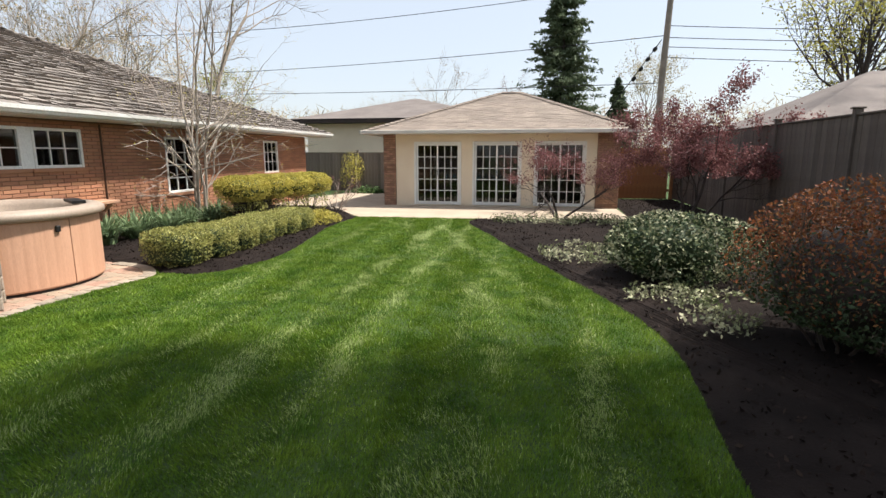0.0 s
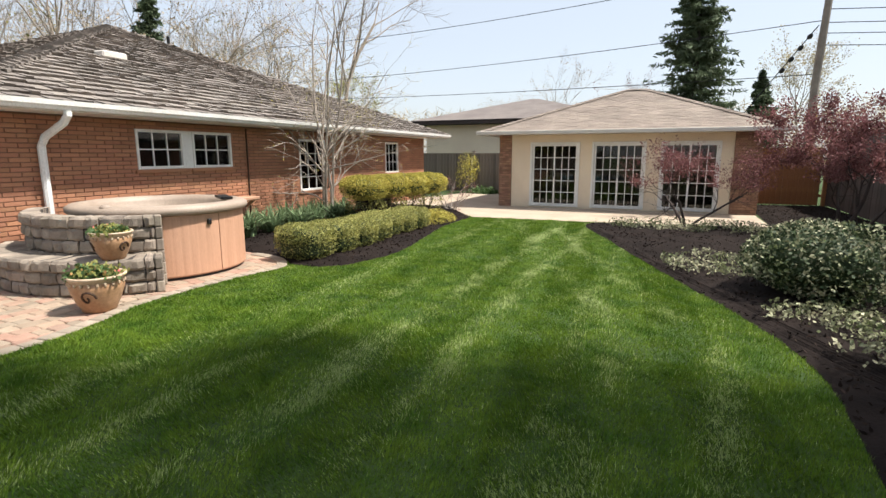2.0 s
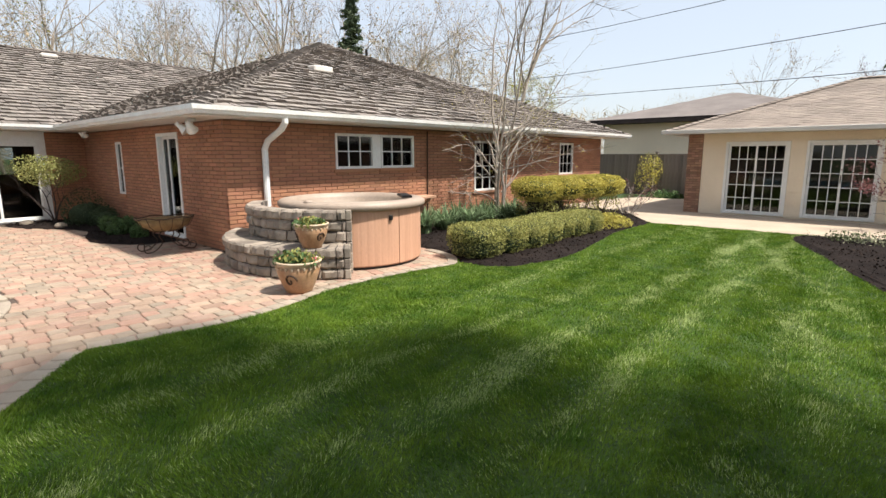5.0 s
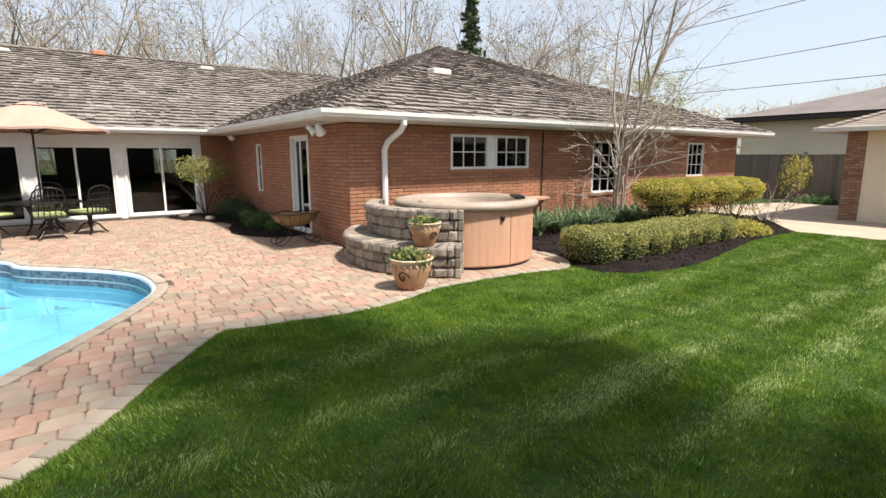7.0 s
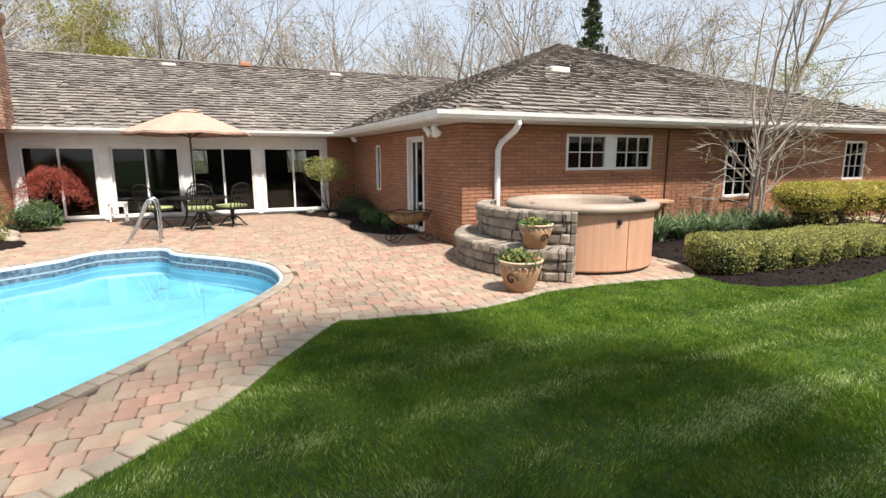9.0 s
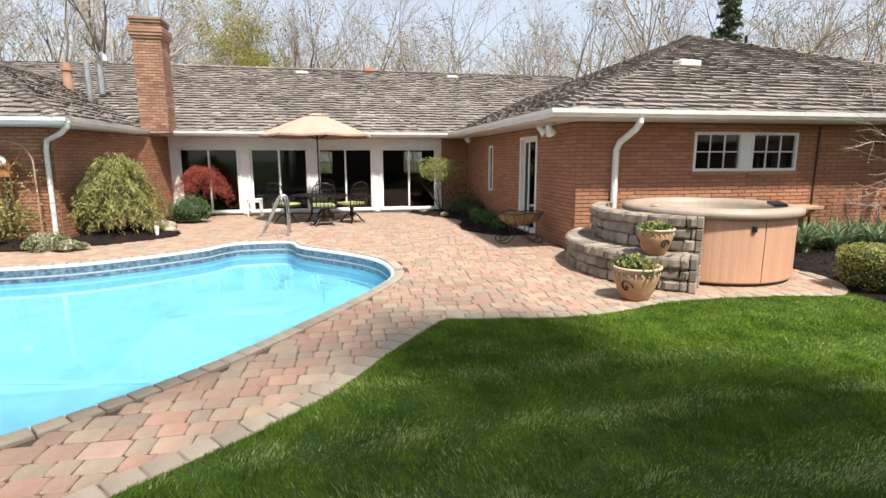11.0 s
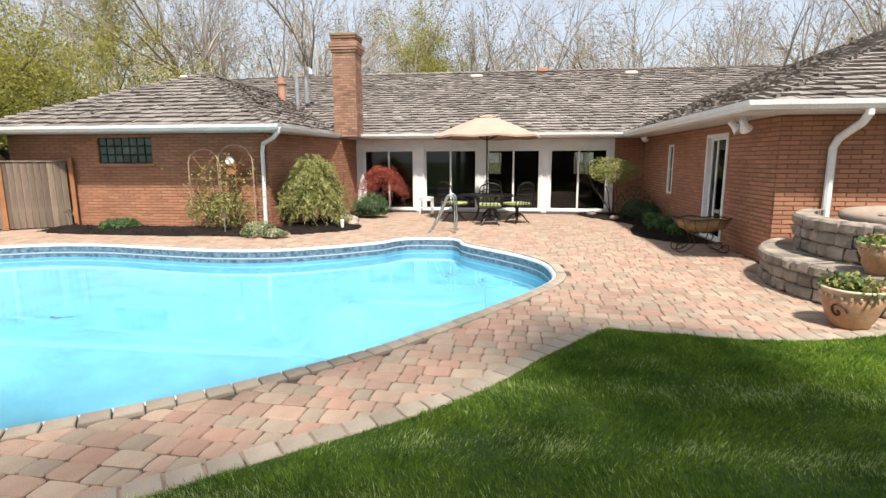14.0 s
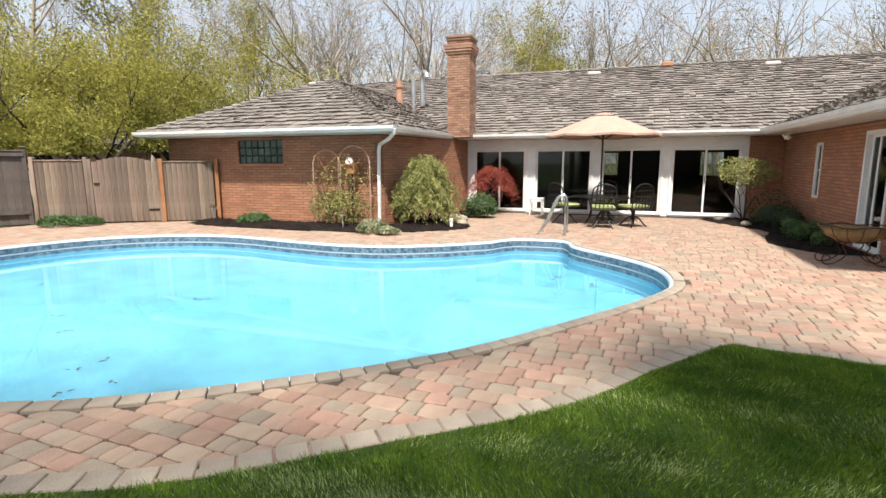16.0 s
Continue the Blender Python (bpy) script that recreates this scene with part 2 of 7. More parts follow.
L_IVY = leaf_mat("variegated_leaf", (0.45, 0.43, 0.29), (0.12, 0.15, 0.06), 0.2, 0.5)
L_RUST = leaf_mat("rust_leaf", (0.30, 0.115, 0.045), (0.15, 0.06, 0.028), 0.25, 0.5)
L_PINK = leaf_mat("plum_blossom", (0.27, 0.12, 0.115), (0.17, 0.075, 0.072), 0.3, 0.4)
L_RED = leaf_mat("maple_red", (0.38, 0.10, 0.065), (0.25, 0.06, 0.045), 0.35, 0.35)
L_BLADE = leaf_mat("strap_leaf", (0.12, 0.19, 0.075), (0.065, 0.115, 0.04), 0.25, 0.35)
L_JUN = leaf_mat("golden_juniper", (0.34, 0.33, 0.12), (0.20, 0.21, 0.07), 0.25, 0.35)
L_TREE = leaf_mat("spring_leaf", (0.41, 0.375, 0.09), (0.26, 0.25, 0.06), 0.5, 0.35)
L_FIR = leaf_mat("fir_needle", (0.12, 0.15, 0.085), (0.07, 0.095, 0.05), 0.15, 0.35)
L_FLOWER = leaf_mat("petal", (0.45, 0.08, 0.12), (0.5, 0.4, 0.1), 0.2, 0.3)

# ---- building helpers ----
def mesh_of(bm, name, material, smooth=False):
    me = bpy.data.meshes.new(name)
    bm.to_mesh(me)
    bm.free()
    me.materials.append(material)
    if smooth:
        me.shade_smooth()
    return me


def raw_mesh(name, verts, faces, material, smooth=False):
    me = bpy.data.meshes.new(name)
    me.from_pydata(verts, [], faces)
    me.materials.append(material)
    if smooth:
        me.shade_smooth()
    return me


def part(name, bm, material, parent=None, label="", smooth=False):
    me = bm if isinstance(bm, bpy.types.Mesh) else mesh_of(bm, name, material, smooth)
    ob = new(name, me)
    ob.parent = parent
    if label:
        ob["label"] = label
    return ob


def thing(name, x, y, z, label, category, group="", kind="", rz=0):
    ob = new(name)
    ob.empty_display_size = 0.2
    ob.matrix_world = pose(x, y, z, 0, 0, rz)
    return tagged(ob, label, category, group, kind)


def box(bm, x0, y0, z0, x1, y1, z1, m=None):
    vs = [bm.verts.new((x, y, z)) for z in (z0, z1) for x, y in ((x0, y0), (x1, y0), (x1, y1), (x0, y1))]
    for f in ((3, 2, 1, 0), (4, 5, 6, 7), (0, 1, 5, 4), (1, 2, 6, 5), (2, 3, 7, 6), (3, 0, 4, 7)):
        bm.faces.new([vs[i] for i in f])
    if m is not None:
        bmesh.ops.transform(bm, matrix=m, verts=vs)
    return vs


def boxes(*dims, bevel=0.0):
    bm = bmesh.new()
    for d in dims:
        box(bm, *d)
    if bevel:
        bmesh.ops.bevel(bm, geom=bm.edges[:], offset=bevel, segments=1, affect="EDGES")
    return bm


def tube(bm, pts, radii, sides=6, caps=True):
    """A tube along points."""
    rings, prev = [], None
    pts = [Vector(p) for p in pts]
    for i, p in enumerate(pts):
        d = (pts[min(i + 1, len(pts) - 1)] - pts[max(i - 1, 0)]).normalized()
        if prev is None:
            a = d.orthogonal().normalized()
        else:
            a = (prev - d * prev.dot(d)).normalized()
        prev = a
        b = d.cross(a)
        r = radii[i] if isinstance(radii, (list, tuple)) else radii
        rings.append([bm.verts.new(p + (a * math.cos(2 * math.pi * k / sides) + b * math.sin(2 * math.pi * k / sides)) * r) for k in range(sides)])
    for r0, r1 in zip(rings, rings[1:]):
        for k in range(sides):
            bm.faces.new((r0[k], r0[(k + 1) % sides], r1[(k + 1) % sides], r1[k]))
    if caps:
        bm.faces.new(rings[0][::-1])
        bm.faces.new(rings[-1])


def lathe(bm, prof, sides=32, cx=0.0, cy=0.0):
    rings = [[bm.verts.new((cx + r * math.cos(2 * math.pi * k / sides), cy + r * math.sin(2 * math.pi * k / sides), z)) for k in range(sides)] for r, z in prof]
    for r0, r1 in zip(rings, rings[1:]):
        for k in range(sides):
            bm.faces.new((r0[k], r0[(k + 1) % sides], r1[(k + 1) % sides], r1[k]))
    return rings


def smooth_line(pts, n=8, closed=False):
    """Points along a Catmull-Rom curve through pts."""
    out, k = [], len(pts)
    for i in range(k if closed else k - 1):
        if closed:
            p = [pts[(i + j) % k] for j in (-1, 0, 1, 2)]
        else:
            p = [pts[max(0, min(k - 1, i + j))] for j in (-1, 0, 1, 2)]
        for s in range(n):
            t = s / n
            out.append(tuple(0.5 * (2 * b + (c - a) * t + (2 * a - 5 * b + 4 * c - d) * t * t + (3 * b - a - 3 * c + d) * t ** 3) for a, b, c, d in zip(*p)))
    if not closed:
        out.append(tuple(pts[-1]))
    return out


def fill(loops, z, name, material):
    """A flat sheet bounded by the first loop, with the others as holes."""
    from mathutils.geometry import tessellate_polygon
    vs = [Vector((x, y, 0)) for lp in loops for x, y in lp]
    tris = tessellate_polygon([[Vector((x, y, 0)) for x, y in lp] for lp in loops])
    faces = []
    for a, b, c in tris:
        if (vs[b] - vs[a]).cross(vs[c] - vs[a]).z < 0:
            a, c = c, a
        faces.append((a, b, c))
    return raw_mesh(name, [(v.x, v.y, z) for v in vs], faces, material)


def inside(poly, x, y):
    hit, j = False, len(poly) - 1
    for i in range(len(poly)):
        (xi, yi), (xj, yj) = poly[i], poly[j]
        if (yi > y) != (yj > y) and x < (xj - xi) * (y - yi) / (yj - yi) + xi:
            hit = not hit
        j = i
    return hit


def offset_line(line, d, closed=False):
    out, k = [], len(line)
    for i in range(k):
        a = line[(i - 1) % k] if closed else line[max(i - 1, 0)]
        b = line[(i + 1) % k] if closed else line[min(i + 1, k - 1)]
        dx, dy = b[0] - a[0], b[1] - a[1]
        h = math.hypot(dx, dy) or 1
        out.append((line[i][0] - dy / h * d, line[i][1] + dx / h * d))
    return out


def wall_mesh(length, height, thick, openings=()):
    """A wall along +x from the origin, its outer face at y = 0 and its body towards +y, with openings (s0, s1, z0, z1)."""
    xs = sorted({0, length, *(v for o in openings for v in o[:2])})
    zs = sorted({0, height, *(v for o in openings for v in o[2:])})
    bm, made = bmesh.new(), {}
    def vert(*p):
        if p not in made:
            made[p] = bm.verts.new(p)
        return made[p]
    def solid(i, j):
        if not (0 <= i < len(xs) - 1 and 0 <= j < len(zs) - 1):
            return False
        mx, mz = (xs[i] + xs[i + 1]) / 2, (zs[j] + zs[j + 1]) / 2
        return not any(o[0] < mx < o[1] and o[2] < mz < o[3] for o in openings)
    for i in range(len(xs) - 1):
        for j in range(len(zs) - 1):
            if not solid(i, j):
                continue
            x0, x1, z0, z1 = xs[i], xs[i + 1], zs[j], zs[j + 1]
            quads = [((x0, 0, z0), (x1, 0, z0), (x1, 0, z1), (x0, 0, z1)), ((x1, thick, z0), (x0, thick, z0), (x0, thick, z1), (x1, thick, z1))]
            if not solid(i - 1, j):
                quads.append(((x0, thick, z0), (x0, 0, z0), (x0, 0, z1), (x0, thick, z1)))
            if not solid(i + 1, j):
                quads.append(((x1, 0, z0), (x1, thick, z0), (x1, thick, z1), (x1, 0, z1)))
            if not solid(i, j - 1):
                quads.append(((x0, 0, z0), (x0, thick, z0), (x1, thick, z0), (x1, 0, z0)))
            if not solid(i, j + 1):
                quads.append(((x0, 0, z1), (x1, 0, z1), (x1, thick, z1), (x0, thick, z1)))
            for q in quads:
                bm.faces.new([vert(*p) for p in q])
    return bm

# ---- plan: pool, patio, beds ----
POOL = smooth_line([(-7.9, 0.95), (-7.2, 0.75), (-5.94, 0.0), (-4.36, -1.13), (-3.16, -2.5), (-2.43, -3.78), (-2.05, -5.4), (-2.15, -7.4), (-2.9, -9.4), (-4.4, -10.9),
                    (-6.2, -11.5), (-7.9, -11.2), (-9.0, -10.4), (-9.65, -9.2), (-9.8, -8.0), (-9.6, -6.6), (-9.45, -5.3), (-9.6, -4.2), (-10.05, -3.3), (-10.45, -2.75), (-10.75, -2.4), (-11.1, -2.2),
                    (-11.36, -1.9), (-11.42, -1.35), (-11.38, -0.95), (-11.1, -0.75), (-10.75, -0.66), (-10.45, -0.45), (-10.1, -0.1), (-9.5, 0.45), (-8.8, 0.85)], 6, True)[::-1]
CURB = smooth_line([(-1.0, -12.5), (-0.6, -9.0), (-0.75, -6.0), (-1.3, -3.7), (-1.77, -2.61), (-2.12, -1.89), (-2.88, -0.95), (-3.65, -0.05), (-4.6, 0.62), (-5.38, 1.24)], 6)
CURB2 = smooth_line([(-5.38, 1.24), (-5.25, 1.9), (-5.16, 2.65), (-5.28, 3.3), (-5.48, 4.05), (-5.5, 4.8), (-5.42, 5.6), (-5.32, 6.2), (-5.5, 6.55), (-6.0, 6.9), (-7.0, 7.05), (-9.0, 7.05)], 6)
PATIO = CURB[:-1] + CURB2 + [(-9.0, 4.4), (-17.2, 4.4), (-17.2, -4.8), (-12.4, -5.6), (-12.4, -10.9), (-11.5, -12.2), (-9.8, -14.8), (-5.0, -17.0)]
BED_L = smooth_line([(-5.35, 6.45), (-4.72, 6.5), (-4.35, 7.2), (-4.3, 8.3), (-4.6, 10.0), (-4.85, 11.6), (-4.85, 13.2), (-5.0, 13.6)], 6) + [(-6.6, 16.0), (-8.9, 16.2), (-9.0, 7.06), (-7.0, 7.06), (-6.0, 6.92), (-5.5, 6.57)]
BED_R = smooth_line([(1.0, -3.0), (1.06, 0.0), (1.1, 2.5), (1.2, 3.9), (1.2, 4.8), (0.96, 5.75), (0.6, 6.7), (0.0, 8.2), (-0.9, 10.6), (-1.6, 12.4), (-1.72, 13.2)], 6) + [(-1.6, 13.6), (2.4, 14.2), (2.5, 16.9), (2.5, 20.7), (4.95, 20.8), (5.0, -3.0)]
BED_W = smooth_line([(-11.35, -11.1), (-11.0, -9.5), (-11.0, -7.5), (-11.25, -5.3), (-12.0, -3.9), (-12.8, -3.45), (-13.6, -3.75), (-14.8, -4.3), (-16.0, -4.1), (-17.15, -3.4)], 6) + [(-17.18, -4.78), (-12.35, -5.6), (-12.35, -11.1)]
BED_P = smooth_line([(-11.1, 4.36), (-11.2, 3.6), (-12.0, 3.1), (-13.0, 3.15), (-14.2, 3.45), (-15.2, 3.0), (-16.0, 2.5), (-16.9, 2.4), (-17.15, 2.9)], 6) + [(-17.18, 4.36)]
WALK = [(-9.0, 16.2), (-6.6, 16.0), (-5.0, 13.62), (-4.85, 13.5), (-1.65, 13.62), (2.4, 14.2), (2.4, 16.9), (-5.15, 16.9), (-5.4, 22.0), (-8.2, 22.0), (-9.0, 19.2)]

FAR = [(400, -400), (400, 400), (-400, 400), (-400, -400)]
ground = part("ground", fill([FAR, PATIO], 0.0, "ground", M_GRASS), M_GRASS)
tagged(ground, "green mown lawn soil reaching to the horizon", "ground", kind="structure")

patio_bed = part("patio", fill([PATIO, POOL], -0.021, "patio", M_SAND), M_SAND)
tagged(patio_bed, "tan and rose tumbled paver patio round the pool", "patio", kind="structure")


skirt = PATIO
k_ = len(skirt)
sk_me = raw_mesh("patio_edge", [(x, y, 0.0) for x, y in skirt] + [(x, y, -0.08) for x, y in skirt], [(i, (i + 1) % k_, k_ + (i + 1) % k_, k_ + i) for i in range(k_)], M_SAND)
tagged(part("patio_edge", sk_me, M_SAND), "earth edge of the patio bed", "ground edge", kind="structure")


def mound_z(line, height, x, y):
    arr = np.array(line)
    e = np.roll(arr, -1, axis=0) - arr
    p = np.array((x, y))
    s = np.clip(((p - arr) * e).sum(1) / np.maximum((e * e).sum(1), 1e-9), 0, 1)
    d = np.sqrt((((arr + e * s[:, None]) - p) ** 2).sum(1)).min()
    return 0.008 + height * min(1, d / 0.5) ** 0.6 + (0.03 * noise.noise(Vector((x * 2.3, y * 2.3, 1))) if d > 0.08 else 0)


def mound(name, line, height, label, category="bed"):
    """A low heap over a plan outline: its edge at the ground, its middle raised."""
    inner = fill([line], 0.0, name, M_MULCH)
    bm = bmesh.new()
    bm.from_mesh(inner)
    bpy.data.meshes.remove(inner)
    bmesh.ops.subdivide_edges(bm, edges=[e for e in bm.edges if e.calc_length() > 0.5], cuts=3, use_grid_fill=True)
    bmesh.ops.triangulate(bm, faces=bm.faces[:])
    for _ in range(2):
        bmesh.ops.subdivide_edges(bm, edges=[e for e in bm.edges if e.calc_length() > 0.45], cuts=1)
        bmesh.ops.triangulate(bm, faces=bm.faces[:])
    for v in bm.verts:
        v.co.z = mound_z(line, height, v.co.x, v.co.y)
    ob = part(name, bm, M_MULCH, smooth=True)
    return tagged(ob, label, category, kind="structure")


mound("mulch_bed", BED_L, 0.05, "dark mulch bed under the clipped hedges")
mound("mulch_bed", BED_R, 0.06, "dark mulch bed along the board fence")
mound("mulch_bed", BED_W, 0.10, "dark mulch bed before the brick wing")
mound("mulch_bed", BED_P, 0.06, "dark mulch bed in the patio corner")
walkway = part("walkway", fill([WALK], 0.012, "walkway", M_CONC), M_CONC)
tagged(walkway, "pale tan concrete walk before the garden house", "walkway", kind="structure")

# the pool: a basin with a floor, a coping ring, tile band and water
pool = thing("swimming_pool", -6.2, -5.0, 0, "kidney-shaped in-ground pool with bright blue water", "pool")
def ring_mesh(name, line0, z0, line1, z1, material, closed=True):
    k = len(line0)
    vs = [(x, y, z0) for x, y in line0] + [(x, y, z1) for x, y in line1]
    fs = [(i, (i + 1) % k, k + (i + 1) % k, k + i) for i in range(k if closed else k - 1)]
    return raw_mesh(name, vs, fs, material, True)
def poolpart(name, me, m, label=""):
    ob = part(name, me, m, pool, label)
    ob.matrix_parent_inverse = pool.matrix_world.inverted()
    return ob
POOL_IN = offset_line(POOL, 0.06, True)
POOL_FLOOR = offset_line(POOL, 0.16, True)
M_TILE_P = mat("pale_pool_tile", (0.42, 0.47, 0.50), (0.30, 0.36, 0.40), rough=0.25, scale=14, fine=60, bump=0.1)
poolpart("tile_band", ring_mesh("tile_band", POOL_IN, -0.05, POOL_IN, -0.165, M_TILE), M_TILE, "dark blue-grey waterline tile band")
poolpart("tile_stripe", ring_mesh("tile_stripe", POOL_IN, -0.165, POOL_IN, -0.19, M_TILE_P), M_TILE_P, "pale grey tile stripe")
poolpart("tile_band", ring_mesh("tile_band", POOL_IN, -0.19, POOL_IN, -0.30, M_TILE), M_TILE, "dark blue-grey waterline tile band")
poolpart("liner_wall", ring_mesh("liner_wall", POOL_IN, -0.30, POOL_FLOOR, -1.2, M_LINER), M_LINER, "pale blue pool liner")
poolpart("liner_floor", fill([POOL_FLOOR], -1.2, "liner_floor", M_LINER), M_LINER, "pale blue pool floor")
# thin paler strip added for the slope break; the floor itself is flat
M_FLOOR_BREAK = mat("liner_seam", (0.165, 0.40, 0.515), (0.14, 0.37, 0.485), rough=0.6, scale=2, fine=10, bump=0.0)
break_b = bmesh.new(); box(break_b, -0.04, -2.6, 0.0, 0.04, 2.6, 0.012, pose(-6.1, -4.1, -1.198, 0, 0, -8))
poolpart("liner_seam", break_b, M_FLOOR_BREAK, "pale strip added for the slope break in the pool floor")
water = poolpart("water", fill([POOL_IN], -0.262, "water", M_WATER), M_WATER, "clear still blue water")
water.visible_shadow = False
def coping_mesh():
    prof = [(-0.01, -0.03), (0.0, -0.006), (0.02, -0.003), (0.04, -0.010), (0.056, -0.03), (0.06, -0.055)]
    lines = [offset_line(POOL, d, True) for d, z in prof]
    k = len(POOL)
    vs = [(x, y, z) for ln, (d, z) in zip(lines, prof) for x, y in ln]
    fs = [(j * k + i, j * k + (i + 1) % k, (j + 1) * k + (i + 1) % k, (j + 1) * k + i) for j in range(len(prof) - 1) for i in range(k)]
    return raw_mesh("coping", vs, fs, M_COPING, True)
poolpart("coping", coping_mesh(), M_COPING, "pale blue-white bullnose coping")

# fallen leaves on the water
M_FALLEN = mat("sodden_leaf", (0.05, 0.075, 0.06), (0.03, 0.05, 0.045), rough=0.6, scale=20, fine=60, bump=0.2)
for i, (x, y, sz) in enumerate(((-5.8, -5.3, 0.16), (-8.75, -0.75, 0.18), (-8.4, -0.15, 0.16), (-6.95, 0.1, 0.11), (-4.6, -6.4, 0.1), (-4.2, -5.7, 0.09), (-3.7, -4.45, 0.09), (-3.35, -3.9, 0.07), (-3.45, -4.5, 0.07), (-3.05, -4.1, 0.09), (-5.7, -8.4, 0.12))):
    b = bmesh.new()
    for k in range(3):
        a = i * 1.7 + k * 2.1
        lobe = [Vector((sz * (0.4 * k - 0.4), sz * 0.3 * (k % 2), 0.004 * k)) + Vector((math.cos(a + d) * r * sz * 1.6, math.sin(a + d) * r * sz * 1.6, 0.004 + 0.003 * k)) for d, r in ((0, 0.0), (-0.45, 0.3), (0, 0.55), (0.45, 0.3))]
        b.faces.new([b.verts.new(p) for p in lobe])
    o = new("fallen_leaf", mesh_of(b, "fallen_leaf", M_FALLEN))
    o.matrix_world = pose(x, y, -0.258)
    tagged(o, "dark sodden fallen leaf floating on the pool water", "leaf", group="leaves floating on the pool")

# ---- the brick house ----
HX, HY = -9.0, 4.4            # outer corner of the near wing
SX = -17.2                    # wall of the sliding doors
WX, WY = -12.35, -5.6         # outer corner of the far wing
HZ, SLOPE, ZEAVE = 2.34, 0.394, 2.47
house = thing("house", HX, HY, 0, "long low orange brick house with a cedar shake roof", "house")


def under(ob, parent):
    ob.parent = parent
    ob.matrix_parent_inverse = parent.matrix_world.inverted()
    return ob


def house_wall(x, y, rz, length, height, openings=(), material=None, label=""):
    ob = part("wall", wall_mesh(length, height, 0.28, openings), material or M_MORTAR, None, label)
    ob.matrix_world = pose(x, y, 0, 0, 0, rz)
    return under(ob, house)


# openings as distance along the wall and height
O_LONG = [(2.35, 4.65, 1.44, 2.18), (7.0, 8.15, 0.74, 2.12), (11.65, 12.6, 1.08, 2.14)]
O_PAT = [(2.55, 2.95, 0.8, 2.05), (5.2, 6.28, 0.04, 2.18)]
O_SLIDE = [(0.18, 2.02, 0.04, 2.09), (2.22, 4.08, 0.04, 2.09), (4.26, 6.1, 0.04, 2.09), (6.26, 8.18, 0.04, 2.09)]
O_WING = [(3.0, 4.46, 1.62, 2.26)]
# each wall: origin, turn so that its outer face looks out
wall_long = house_wall(HX, HY + 0.28, 90, 14.52, HZ, [(a - 0.28, b - 0.28, c, d) for a, b, c, d in O_LONG])                      # faces +x
wall_patio = house_wall(SX, HY, 0, HX - SX, HZ, O_PAT)                     # faces -y
wall_slide = house_wall(SX, -4.8, 90, 8.3, HZ, O_SLIDE, M_WHITE, "white-painted frame wall between sliding doors")
wall_inner = house_wall(SX, 3.5, 90, 0.9, HZ)
wing_len = math.hypot(SX - WX, -4.8 - WY)
wall_side = house_wall(WX, WY, math.degrees(math.atan2(-4.8 - WY, SX - WX)), wing_len, HZ)   # faces +y
wall_wing = house_wall(WX, WY - 7.0, 90, 6.72, HZ, [(7.0 - b, 7.0 - a, c, d) for a, b, c, d in O_WING])
# walls that close the house behind, with windows that let daylight through the rooms
BACK_WINDOWS = [(-1.4, -0.2), (3.9, 5.0)]
house_wall(-31.0, 20, -90, 33.4, HZ, [(20 - b, 20 - a, 0.9, 2.1) for a, b in BACK_WINDOWS])
for x, y, rz, ln in ((-24.3, 19.2, 180, 6.7), (HX, 19.2, 180, 15.3), (-31.0, -12.6, 0, 18.65)):
    house_wall(x, y, rz, ln, HZ)
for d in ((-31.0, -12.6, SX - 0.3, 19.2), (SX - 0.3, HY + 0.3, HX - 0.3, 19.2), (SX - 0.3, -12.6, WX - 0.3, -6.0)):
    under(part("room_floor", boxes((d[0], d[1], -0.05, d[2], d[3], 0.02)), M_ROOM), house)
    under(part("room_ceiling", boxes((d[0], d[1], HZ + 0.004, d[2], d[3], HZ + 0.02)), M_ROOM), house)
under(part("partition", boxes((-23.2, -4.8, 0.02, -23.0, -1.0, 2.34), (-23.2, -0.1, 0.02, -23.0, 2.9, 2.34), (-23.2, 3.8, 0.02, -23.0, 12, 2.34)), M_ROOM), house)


def slab(corners, thick, material):
    bm = bmesh.new()
    top = [bm.verts.new(c) for c in corners]
    bot = [bm.verts.new((c[0], c[1], c[2] - thick)) for c in corners]
    bm.faces.new(top)
    bm.faces.new(bot[::-1])
    k = len(top)
    for i in range(k):
        bm.faces.new((top[i], bot[i], bot[(i + 1) % k], top[(i + 1) % k]))
    bmesh.ops.recalc_face_normals(bm, faces=bm.faces[:])
    return bm


